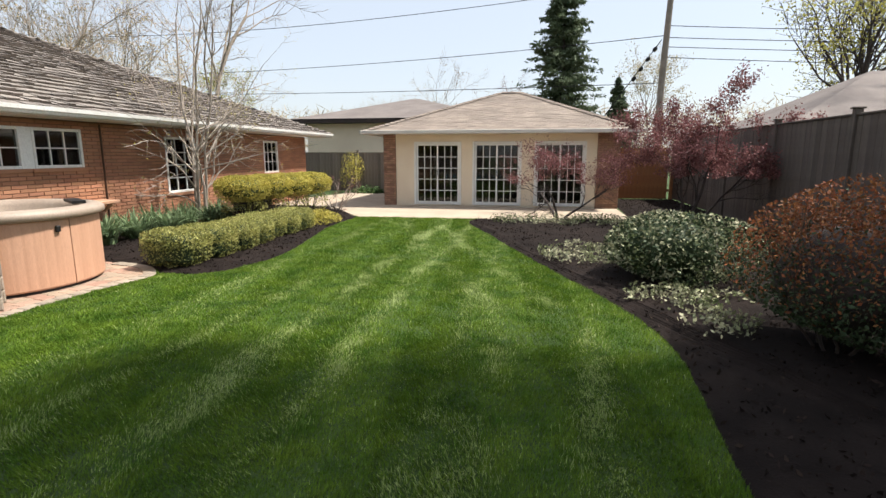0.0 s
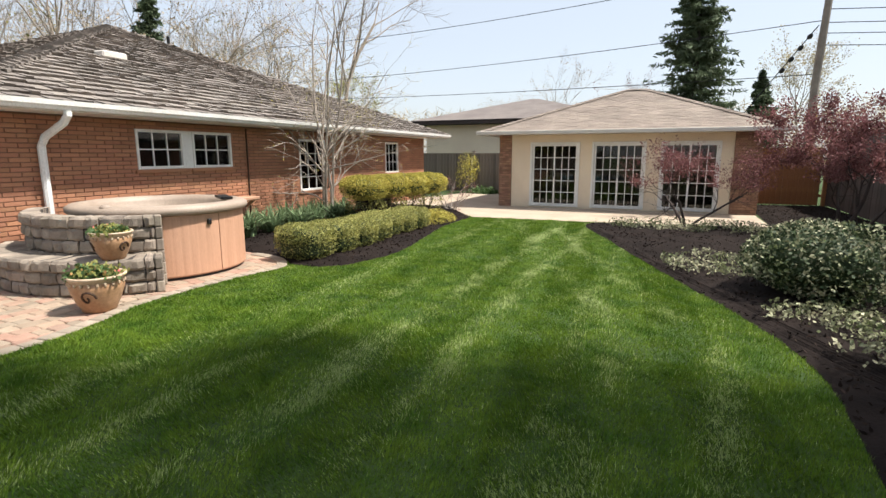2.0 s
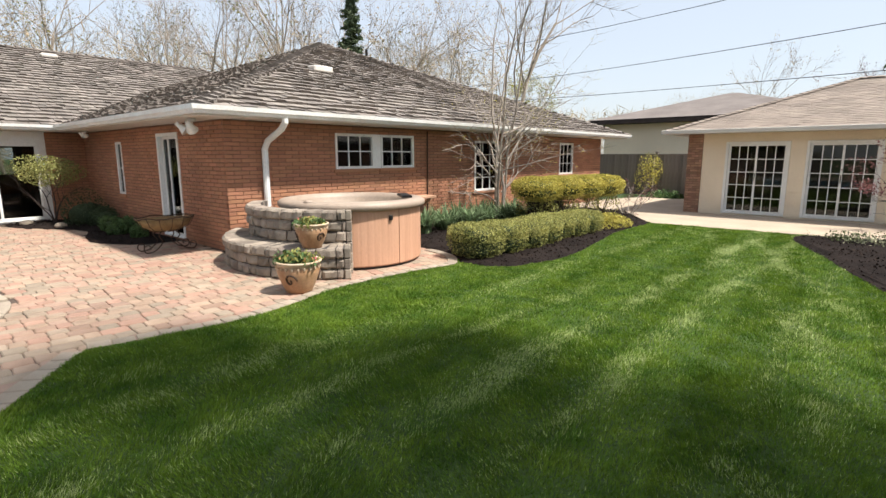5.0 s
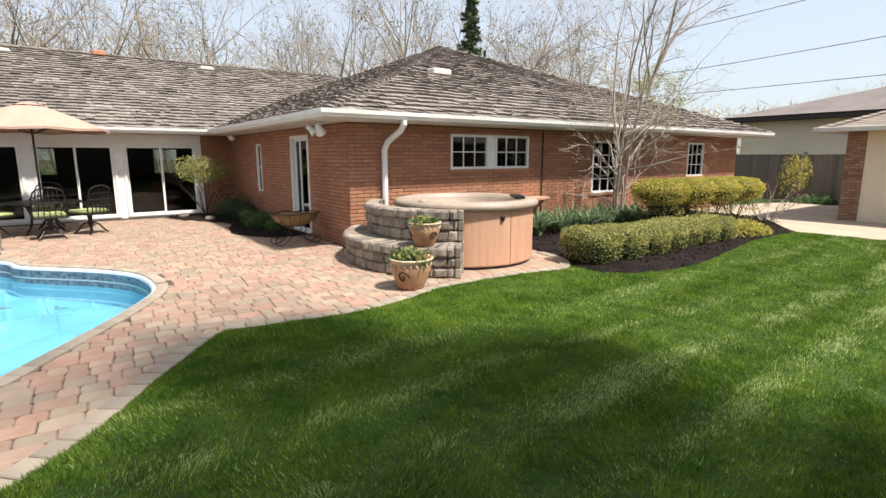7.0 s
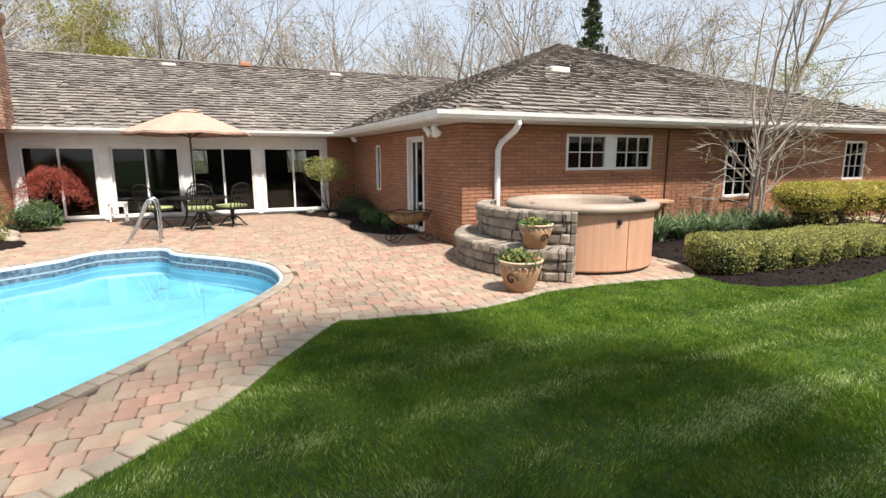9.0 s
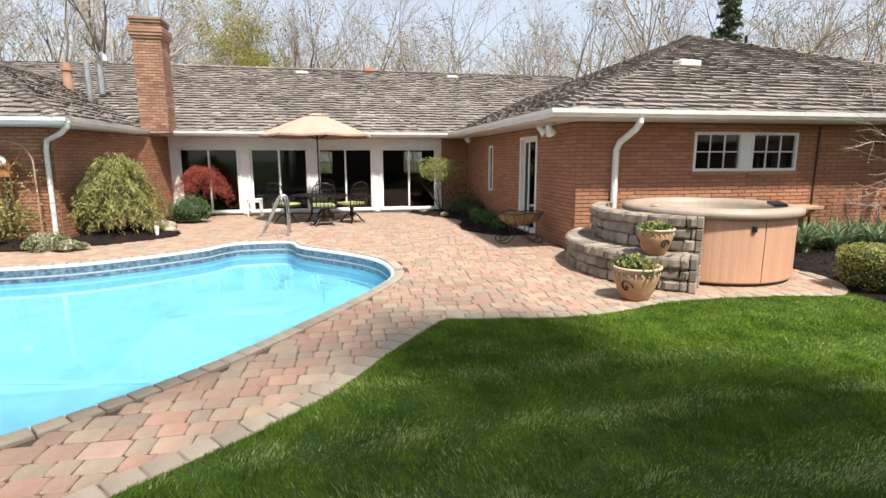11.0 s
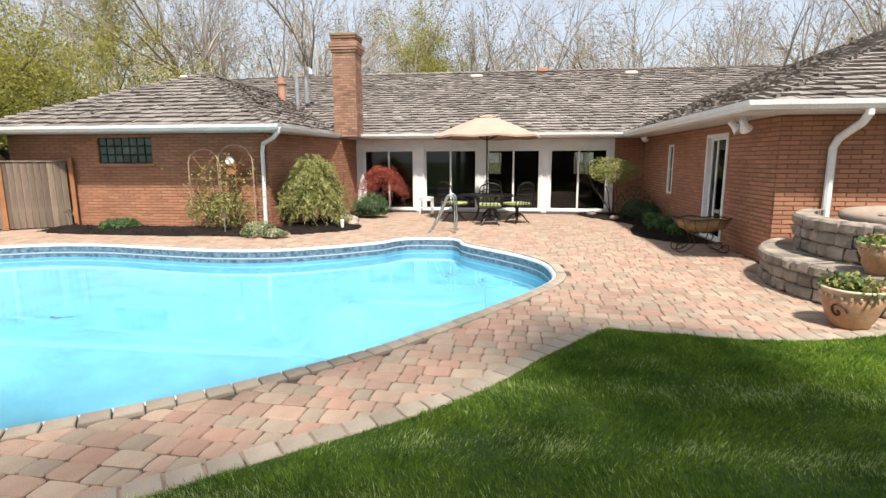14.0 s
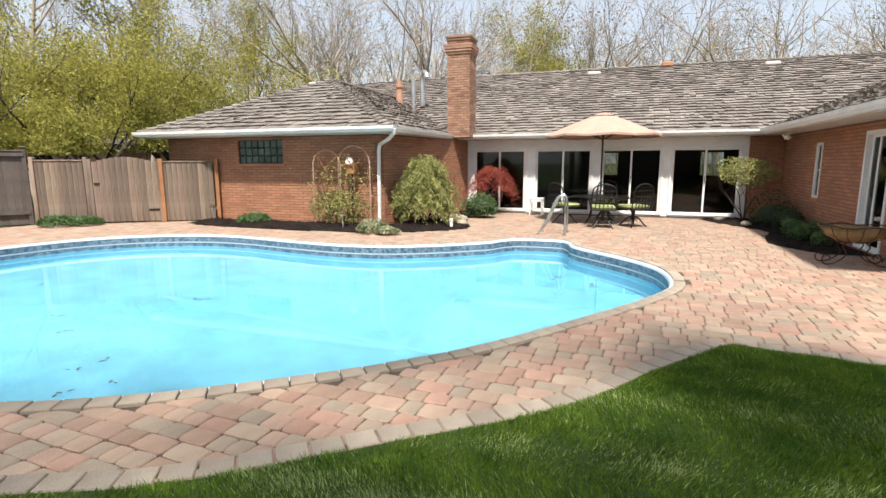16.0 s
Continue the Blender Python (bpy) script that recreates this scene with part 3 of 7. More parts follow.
EX, EY, EY2 = HX + 0.62, HY - 0.7, 20.2       # eaves of the near wing
EC = (EY2 - EY) / 2
APEX = (EX - EC, EY + EC, ZEAVE + EC * SLOPE)
RX = SX + 0.6 - 7.7                            # ridge of the middle roof
RZ = ZEAVE + 7.7 * SLOPE
WEX, WEY0, WEY1 = WX + 0.65, -13.0, -5.05      # eaves of the far wing
WC = (WEY1 - WEY0) / 2
WAP = (WEX - WC, (WEY0 + WEY1) / 2, 4.28)
PLANES = {
    "near_east": [(EX, EY, ZEAVE), (EX, EY2, ZEAVE), APEX],
    "near_south": [(EX - 2 * EC, EY, ZEAVE), (EX, EY, ZEAVE), APEX],
    "near_north": [(EX, EY2, ZEAVE), (EX - 2 * EC, EY2, ZEAVE), APEX],
    "near_west": [(EX - 2 * EC, EY2, ZEAVE), (EX - 2 * EC, EY, ZEAVE), APEX],
    "mid_east": [(SX + 0.6, -13.0, ZEAVE), (SX + 0.6, 12.0, ZEAVE), (RX, 12.0, RZ), (RX, -13.0, RZ)],
    "mid_west": [(RX - 7.7, 12.0, ZEAVE), (RX - 7.7, -13.0, ZEAVE), (RX, -13.0, RZ), (RX, 12.0, RZ)],
    "wing_east": [(WEX, WEY0, ZEAVE), (WEX, WEY1, ZEAVE), WAP],
    "wing_north": [(WEX, WEY1, ZEAVE), (SX - 4, WEY1, ZEAVE), (SX - 4, WAP[1], WAP[2]), WAP],
    "wing_south": [(SX - 4, WEY0, ZEAVE), (WEX, WEY0, ZEAVE), WAP, (SX - 4, WAP[1], WAP[2])],
}
ROOFS = {k: under(part("roof", slab(v, 0.05, M_UNDER), M_UNDER), house) for k, v in PLANES.items()}
# flat soffits under the eaves, a little above the wall tops
for d in ((HX, EY, EX, EY2), (SX, EY, HX, HY), (SX, -5.0, SX + 0.6, EY), (WX, WEY0, WEX, WEY1), (SX + 0.6, -5.62, WX, WEY1)):
    under(part("soffit", boxes((d[0], d[1], HZ + 0.004, d[2], d[3], HZ + 0.03)), M_SOFFIT), house)


def gutter(p, q):
    """An ogee gutter along an eave from p to q; its outer face lies to the right of the way."""
    p, q = Vector(p), Vector(q)
    d = (q - p).normalized()
    out = Vector((d.y, -d.x, 0))
    prof = [(0.0, 0.0), (0.07, 0.0), (0.085, 0.035), (0.11, 0.06), (0.12, 0.13), (0.105, 0.13), (0.10, 0.07), (0.06, 0.02), (0.0, 0.02)]
    bm = bmesh.new()
    rings = [[bm.verts.new(e + out * o + Vector((0, 0, HZ + 0.03 + z)) + d * (o * s)) for o, z in prof] for e, s in ((p, -1), (q, 1))]
    for i in range(len(prof)):
        j = (i + 1) % len(prof)
        bm.faces.new((rings[0][i], rings[0][j], rings[1][j], rings[1][i]))
    bm.faces.new(rings[0][::-1]); bm.faces.new(rings[1])
    bmesh.ops.recalc_face_normals(bm, faces=bm.faces[:])
    return under(part("gutter", bm, M_WHITE, None, "white-painted metal gutter"), house)


gutter((EX, EY, 0), (EX, EY2, 0))
gutter((SX + 0.72, EY, 0), (EX, EY, 0))
gutter((SX + 0.6, -4.95, 0), (SX + 0.6, EY - 0.12, 0))
gutter((WEX, WEY0, 0), (WEX, WEY1, 0))
gutter((WEX, WEY1, 0), (SX + 0.72, WEY1, 0))


# ---- the garden house ----
GX0, GX1, GY = -5.15, 2.45, 16.9
garage = thing("garden_house", GX0, GY, 0, "small cream garden house with brick corners and a brown hip roof", "garden house")
G_DOORS = [(-4.10, -2.52), (-2.15, -0.57), (-0.17, 1.43)]
def gpart(name, bm, m, label=""):
    return under(part(name, bm, m, None, label), garage)
gw = wall_mesh(1.75 + 4.72, 2.34, 0.25, [(a + 4.72, b + 4.72, 0.05, 2.1) for a, b in G_DOORS])
bmesh.ops.transform(gw, matrix=pose(-4.72, GY + 0.06, 0), verts=gw.verts[:])
gpart("wall", gw, M_CREAM, "cream stucco wall")
gpart("wall", boxes((GX0 + 0.02, GY + 0.03, 0, -4.72, GY + 0.35, 2.34)), M_MORTAR)
gpart("wall", boxes((1.75, GY + 0.03, 0, GX1 - 0.02, GY + 0.35, 2.34)), M_MORTAR)
gpart("wall", boxes((GX0 + 0.02, GY + 0.35, 0, GX0 + 0.27, GY + 7.4, 2.34)), M_MORTAR)
gpart("wall", boxes((GX1 - 0.27, GY + 0.35, 0, GX1 - 0.02, GY + 7.4, 2.34)), M_MORTAR)
gpart("wall", boxes((GX0 + 0.27, GY + 7.15, 0, GX1 - 0.27, GY + 7.4, 2.34)), M_CREAM)
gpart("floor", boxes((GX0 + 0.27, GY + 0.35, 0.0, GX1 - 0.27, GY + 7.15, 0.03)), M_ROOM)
gex0, gex1, gey0, gey1, gz = GX0 - 0.5, GX1 + 0.5, GY - 0.5, GY + 7.9, 2.42
gcx, gr = (gex0 + gex1) / 2, 3.98
g_a, g_b = (gcx - 0.15, gey0 + 4.1, gr), (gcx + 0.55, gey0 + 4.1, gr)
GPL = [[(gex0, gey0, gz), (gex1, gey0, gz), g_b, g_a], [(gex1, gey0, gz), (gex1, gey1, gz), g_b], [(gex1, gey1, gz), (gex0, gey1, gz), g_a, g_b], [(gex0, gey1, gz), (gex0, gey0, gz), g_a]]
for pl in GPL:
    gpart("roof", slab(pl, 0.05, M_SHINGLE), M_SHINGLE, "brown asphalt shingle roof plane")
gpart("soffit", boxes((gex0, gey0, 2.345, gex1, gey1, 2.36)), M_SOFFIT)
bm = boxes((gex0 - 0.1, gey0 - 0.1, 2.33, gex1 + 0.1, gey0 - 0.004, 2.45), (gex0 - 0.1, gey0, 2.33, gex0 - 0.004, gey1, 2.45), (gex1 + 0.004, gey0, 2.33, gex1 + 0.1, gey1, 2.45), bevel=0.012)
gpart("gutter", bm, M_SOFFIT, "pale metal gutter")

# ---- windows, doors and fittings of the house ----
def child(name, bm, m, parent, label=""):
    """A part given in its parent's own coordinates."""
    return part(name, bm, m, parent, label)


def window(parent, origin, w, h, cols, rows, label, frame_w=0.06, name="window", material=None, bar=0.022, sill=False, glass=None):
    """A framed window in local coordinates: x along the wall, y into it, z up, the origin at its lower corner."""
    material = material or M_WHITE
    f = frame_w
    ob = part(name, boxes((0, -0.02, 0, f, 0.09, h), (w - f, -0.02, 0, w, 0.09, h), (f, -0.02, 0, w - f, 0.09, f), (f, -0.02, h - f, w - f, 0.09, h), bevel=0.006), material, None, label)
    ob.matrix_world = parent.matrix_world @ pose(*origin)
    iw, ih = w - 2 * f, h - 2 * f
    for i in range(1, cols):
        x = f + iw * i / cols
        child("glazing_bar", boxes((x - bar / 2, 0.015, f, x + bar / 2, 0.05, h - f)), material, ob)
    for j in range(1, rows):
        z = f + ih * j / rows
        child("glazing_bar", boxes((f, 0.018, z - bar / 2, w - f, 0.047, z + bar / 2)), material, ob)
    pane = child("pane", boxes((f, 0.03, f, w - f, 0.036, h - f)), glass or M_GLASS, ob)
    pane.visible_shadow = False
    if sill:
        child("sill", boxes((-0.06, -0.045, -0.075, w + 0.06, 0.06, -0.006), bevel=0.008), M_BRICK, ob, "orange brick sill")
    return ob


def on_house(ob, owner=None):
    return under(ob, owner or house)


# twin six-pane window over the tub
on_house(window(wall_long, (2.07, 0, 1.44), 1.05, 0.74, 3, 2, "white six-pane window", 0.055, sill=True))
on_house(window(wall_long, (3.32, 0, 1.44), 1.05, 0.74, 3, 2, "white six-pane window", 0.055, sill=True))
on_house(part("mullion", boxes((HX - 0.09, HY + 3.404, 1.44, HX + 0.012, HY + 3.596, 2.18)), M_WHITE))
on_house(window(wall_long, (6.72, 0, 0.74), 1.15, 1.38, 3, 4, "white twelve-pane window", 0.06, sill=True))
on_house(window(wall_long, (11.37, 0, 1.08), 0.95, 1.06, 3, 3, "white nine-pane window", 0.06, sill=True))
on_house(window(wall_patio, (2.55, 0, 0.8), 0.40, 1.25, 1, 2, "narrow white sash window", 0.05, sill=True))


def sliding_door(parent, origin, w, h, label, cols=1, rows=1, gap=0.04):
    """Two glazed leaves in one frame; one leaf runs before the other."""
    f = 0.07
    ob = part("sliding_door", boxes((0, -0.03, 0, f, 0.12, h), (w - f, -0.03, 0, w, 0.12, h), (f, -0.03, h - f, w - f, 0.12, h), (f, -0.03, 0, w - f, 0.12, 0.04), bevel=0.006), M_WHITE, None, label)
    ob.matrix_world = parent.matrix_world @ pose(*origin)
    half = (w - 2 * f) / 2
    for k, y in ((0, 0.06), (1, 0.0)):
        x0, x1 = f + k * half - (0.03 if k else 0), f + (k + 1) * half + (0 if k else 0.03)
        s = 0.055
        leaf = child("leaf", boxes((x0, y, 0.045, x0 + s, y + 0.04, h - f), (x1 - s, y, 0.045, x1, y + 0.04, h - f), (x0 + s, y, 0.045, x1 - s, y + 0.04, 0.045 + s), (x0 + s, y, h - f - s, x1 - s, y + 0.04, h - f), bevel=0.004), M_WHITE, ob)
        bars = bmesh.new()
        for i in range(1, cols):
            x = x0 + s + (x1 - x0 - 2 * s) * i / cols
            box(bars, x - 0.011, y + 0.008, 0.1, x + 0.011, y + 0.03, h - f - s)
        for j in range(1, rows):
            z = 0.1 + (h - f - s - 0.1) * j / rows
            box(bars, x0 + s, y + 0.01, z - 0.011, x1 - s, y + 0.028, z + 0.011)
        if cols > 1:
            child("glazing_grid", bars, M_WHITE, ob, "white glazing grid")
        else:
            bars.free()
        p = child("pane", boxes((x0 + s, y + 0.016, 0.1, x1 - s, y + 0.022, h - f - s)), M_GLASS, ob)
        p.visible_shadow = False
        if k:
            hb = bmesh.new()
            tube(hb, [(x0 + 0.028, y - 0.002, 0.95), (x0 + 0.028, y - 0.035, 0.97), (x0 + 0.028, y - 0.035, 1.13), (x0 + 0.028, y - 0.002, 1.15)], 0.01)
            child("handle", hb, M_IRON, ob, "dark pull handle")
    return ob


for a, b, z0, z1 in O_SLIDE:
    on_house(sliding_door(wall_slide, (a, 0, z0), b - a, z1 - z0, "white-framed sliding glass door"))
on_house(sliding_door(wall_patio, (O_PAT[1][0], 0, 0.04), O_PAT[1][1] - O_PAT[1][0], 2.14, "narrow white-framed sliding glass door"))
for a, b in G_DOORS:
    d = sliding_door(garage, (a - GX0, 0.06, 0.05), b - a, 2.05, "white sliding door with small square panes", 3, 5)
    under(d, garage)
# glass blocks in the far wing
gx = O_WING[0]
bw_, bh_ = (gx[1] - gx[0]) / 7, (gx[3] - gx[2]) / 3
M_BLOCK = mat("green_block_glass", (0.035, 0.06, 0.05), (0.06, 0.09, 0.075), rough=0.15, scale=6, fine=30, bump=0.3, spread=0.4)
blockwin = on_house(part("window", boxes((WX - 0.2, WY - gx[1], gx[2], WX - 0.08, WY - gx[0], gx[3])), M_DARK, None, "dark green glass block window"))
for i in range(7):
    for j in range(3):
        y0, z0 = WY - gx[1] + i * bw_, gx[2] + j * bh_
        b = part("pane", boxes((WX - 0.078, y0 + 0.012, z0 + 0.012, WX - 0.035, y0 + bw_ - 0.012, z0 + bh_ - 0.012), bevel=0.012), M_BLOCK)
        under(b, blockwin)
on_house(part("sill", boxes((WX - 0.05, WY - gx[1] - 0.08, gx[2] - 0.08, WX + 0.05, WY - gx[0] + 0.08, gx[2] - 0.004), bevel=0.008), M_BRICK))


def downspout(pts, w=0.058):
    bm = bmesh.new()
    tube(bm, pts, [w] * len(pts), 8)
    return on_house(part("downspout", bm, M_WHITE, None, "white-painted metal downspout", smooth=False))


downspout([(EX + 0.02, HY + 0.82, 2.42), (EX + 0.02, HY + 0.82, 2.30), (EX - 0.08, HY + 0.81, 2.19), (HX + 0.16, HY + 0.74, 1.98), (HX + 0.07, HY + 0.72, 1.84), (HX + 0.07, HY + 0.72, 0.06)])
downspout([(WEX + 0.02, WEY1 + 0.1, 2.42), (WEX + 0.0, WEY1 + 0.08, 2.33), (WEX - 0.2, WEY1 - 0.15, 2.2), (WX + 0.1, WY - 0.02, 2.08), (WX + 0.09, WY - 0.06, 1.9), (WX + 0.09, WY - 0.08, 0.06)], 0.048)
# conduit on the long wall
bm = bmesh.new()
tube(bm, [(HX + 0.03, HY + 5.1, 2.3), (HX + 0.03, HY + 5.1, 0.3)], 0.018, 6)
on_house(part("conduit", bm, M_RUST, None, "rust-brown conduit pipe"))

# flood lights under the eave
def flood_light(x, y, z, rz, size=1.0):
    t = thing("flood_light", x, y, z, "white twin flood light under the eave", "outdoor light", rz=rz)
    t.scale = (size,) * 3
    b = bmesh.new(); lathe(b, [(0.0, 0.0), (0.05, 0.0), (0.05, -0.03), (0.0, -0.03)], 14)
    part("base", b, M_WHITE, t)
    for s in (-1, 1):
        b = bmesh.new()
        lathe(b, [(0.0, 0.09), (0.028, 0.085), (0.032, 0.03), (0.065, -0.05), (0.062, -0.055), (0.03, -0.02), (0.0, -0.02)], 16)
        bmesh.ops.transform(b, matrix=pose(0.11 * s, -0.06, -0.10, 35, 35 * s, 0), verts=b.verts[:])
        part("lamp_head", b, M_WHITE, t, smooth=True)
        b = bmesh.new(); tube(b, [(0, 0, -0.03), (0.06 * s, -0.02, -0.05), (0.1 * s, -0.04, -0.08)], 0.012)
        part("arm", b, M_WHITE, t)
flood_light(HX - 0.3, HY - 0.4, HZ, 0, 1.5)
flood_light(SX + 1.6, HY - 0.35, HZ, 0)

# chimney
ch = thing("chimney", -16.45, -4.78, 2.4, "orange brick chimney with a corbelled top", "chimney")
part("core", boxes((-0.35, -0.35, 0, 0.35, 0.35, 3.05)), M_MORTAR, ch)
# roof fittings
def on_roof(name, bm, m, label, x, y, z):
    t = new(name, mesh_of(bm, name, m))
    t.matrix_world = pose(x, y, z)
    return tagged(t, label, "roof vent")
def roof_z(plane, x, y):
    a, b, c = [Vector(v) for v in PLANES[plane][:3]]
    n = (b - a).cross(c - a)
    return a.z - (n.x * (x - a.x) + n.y * (y - a.y)) / n.z
b = bmesh.new()
tube(b, [(0, 0, -0.2), (0, 0, 0.75), (0.05, 0.05, 0.92), (0.16, 0.16, 1.0), (0.27, 0.27, 0.92), (0.30, 0.30, 0.78)], 0.10, 12)
on_roof("flue_pipe", b, M_GALV, "bent galvanised flue pipe on the shake roof", -19.6, -7.35, 4.0)
b = bmesh.new(); tube(b, [(0, 0, -0.3), (0, 0, 0.9)], 0.09, 12)
on_roof("flue_pipe", b, M_GALV, "straight galvanised flue pipe on the shake roof", -19.4, -7.65, 3.85)
b = bmesh.new(); lathe(b, [(0.14, -0.3), (0.14, 0.35), (0.18, 0.36), (0.18, 0.45), (0.12, 0.46), (0.12, 0.6), (0.0, 0.6)], 14)
on_roof("clay_pot_vent", b, M_BRICK_B, "orange clay chimney pot on the roof", -19.2, -8.15, 4.1)
b = boxes((-0.35, -0.22, -0.05, 0.35, 0.22, 0.12), bevel=0.03)
on_roof("ridge_vent", b, M_BRICK, "rust-red ridge vent cap", RX, 1.6, RZ)
for x, y in ((-12.0, 8.6),):
    on_roof("roof_vent", boxes((-0.18, -0.3, -0.02, 0.18, 0.3, 0.14), bevel=0.03), M_SOFFIT, "pale metal box vent on the shake roof", x, y, roof_z("near_east", x, y))
b = bmesh.new(); tube(b, [(0, 0, -0.3), (0, 0, 0.5)], 0.05, 10)
on_roof("vent_pipe", b, M_IRON, "dark plumbing vent pipe on the ridge", -16.0, 13.6, 5.2)
for yy in (5.2, -1.2):
    on_roof("roof_vent", boxes((-0.16, -0.25, -0.02, 0.16, 0.25, 0.10), bevel=0.03), M_SOFFIT, "pale metal box vent near the ridge", RX + 0.8, yy, RZ - 0.3)
on_roof("roof_vent", boxes((-0.13, -0.2, -0.05, 0.13, 0.2, 0.08), bevel=0.025), M_SOFFIT, "pale metal box vent on the wing roof", WAP[0] + 0.25, WAP[1] - 0.4, WAP[2] - 0.15)

# ---- round the hot tub ----
TX, TY, TR = -7.05, 5.62, 1.20
WCX, WCY = -7.35, 5.7          # centre of the curved block walls
tub = thing("hot_tub", TX, TY, 0, "round hot tub with peach-tan panels and a brown rim", "hot tub")
b = bmesh.new()
lathe(b, [(TR - 0.10, 0.0), (TR - 0.10, 0.10), (TR - 0.06, 0.10)], 64)
part("plinth", b, M_DARK, tub)
for k in range(8):
    b = bmesh.new()
    a0, a1 = radians(-45.5 + 45 * k + 0.35), radians(-45.5 + 45 * (k + 1) - 0.35)
    prev = None
    for i in range(33):
        a = a0 + (a1 - a0) * i / 32
        rib = 0.0018 if i % 4 == 0 else 0.0
        ring = [b.verts.new((r * math.cos(a), r * math.sin(a), z)) for r, z in ((TR - 0.12, 0.04), (TR - 0.065 - rib, 0.04), (TR - 0.055 - rib, 0.06), (TR - 0.055 - rib, 0.89), (TR - 0.12, 0.89))]
        if prev:
            for q in range(4):
                b.faces.new((prev[q], ring[q], ring[q + 1], prev[q + 1]))
        else:
            b.faces.new(ring)
        prev = ring
    b.faces.new(prev[::-1])
    bmesh.ops.recalc_face_normals(b, faces=b.faces[:])
    part("side_panel", b, M_TUB, tub, "peach-tan moulded side panel")
b = bmesh.new()
lathe(b, [(TR - 0.08, 0.89), (TR - 0.01, 0.90), (TR + 0.02, 0.925), (TR + 0.02, 0.985), (TR - 0.03, 1.02), (TR - 0.14, 1.035), (TR - 0.2, 1.02), (TR - 0.24, 0.95), (TR - 0.30, 0.6), (0.0, 0.55)], 72)
part("rim", b, M_TUBLID, tub, "brown moulded acrylic rim", smooth=True)
b = bmesh.new(); lathe(b, [(TR - 0.265, 0.87), (0.0, 0.87)], 48)
w_ = part("water", b, M_WATER, tub); w_.visible_shadow = False
b = bmesh.new(); lathe(b, [(0.0, 0.03), (0.05, 0.03), (0.075, 0.0)], 16, 0, 0)
bmesh.ops.transform(b, matrix=pose((TR - 0.1) * math.cos(radians(-75)), (TR - 0.1) * math.sin(radians(-75)), 1.03), verts=b.verts[:])
part("valve_knob", b, M_TUBLID, tub, smooth=True)
b = bmesh.new(); box(b, -0.15, -0.3, 1.022, 0.02, 0.3, 1.06, pose(0.95 * math.cos(radians(55)), 0.95 * math.sin(radians(55)), 0, 0, 0, 55))
part("control_pad", b, M_IRON, tub, "dark control pad")
b = boxes((-0.02, -0.03, -0.04, 0.02, 0.03, 0.04), bevel=0.01)
bmesh.ops.transform(b, matrix=pose((TR - 0.04) * math.cos(radians(-9)), (TR - 0.04) * math.sin(radians(-9)), 0.78, 0, 0, -9), verts=b.verts[:])
part("latch", b, M_IRON, tub, "black lid latch")

# bracket shelf on the wall
sh = thing("wall_shelf", HX, 9.05, 0.7, "orange-tan bracket shelf on the brick wall", "shelf")
part("board", boxes((0.012, -0.36, 0.0, 0.42, 0.36, 0.07), bevel=0.012), M_TUB, sh)
for y in (-0.2, 0.2):
    b = bmesh.new()
    tube(b, [(0.03, y, 0), (0.03, y, -0.3), (0.09, y, -0.34), (0.14, y, -0.26), (0.12, y, -0.16), (0.26, y, -0.08), (0.36, y, 0)], 0.035, 8)
    part("bracket", b, M_TUB, sh)

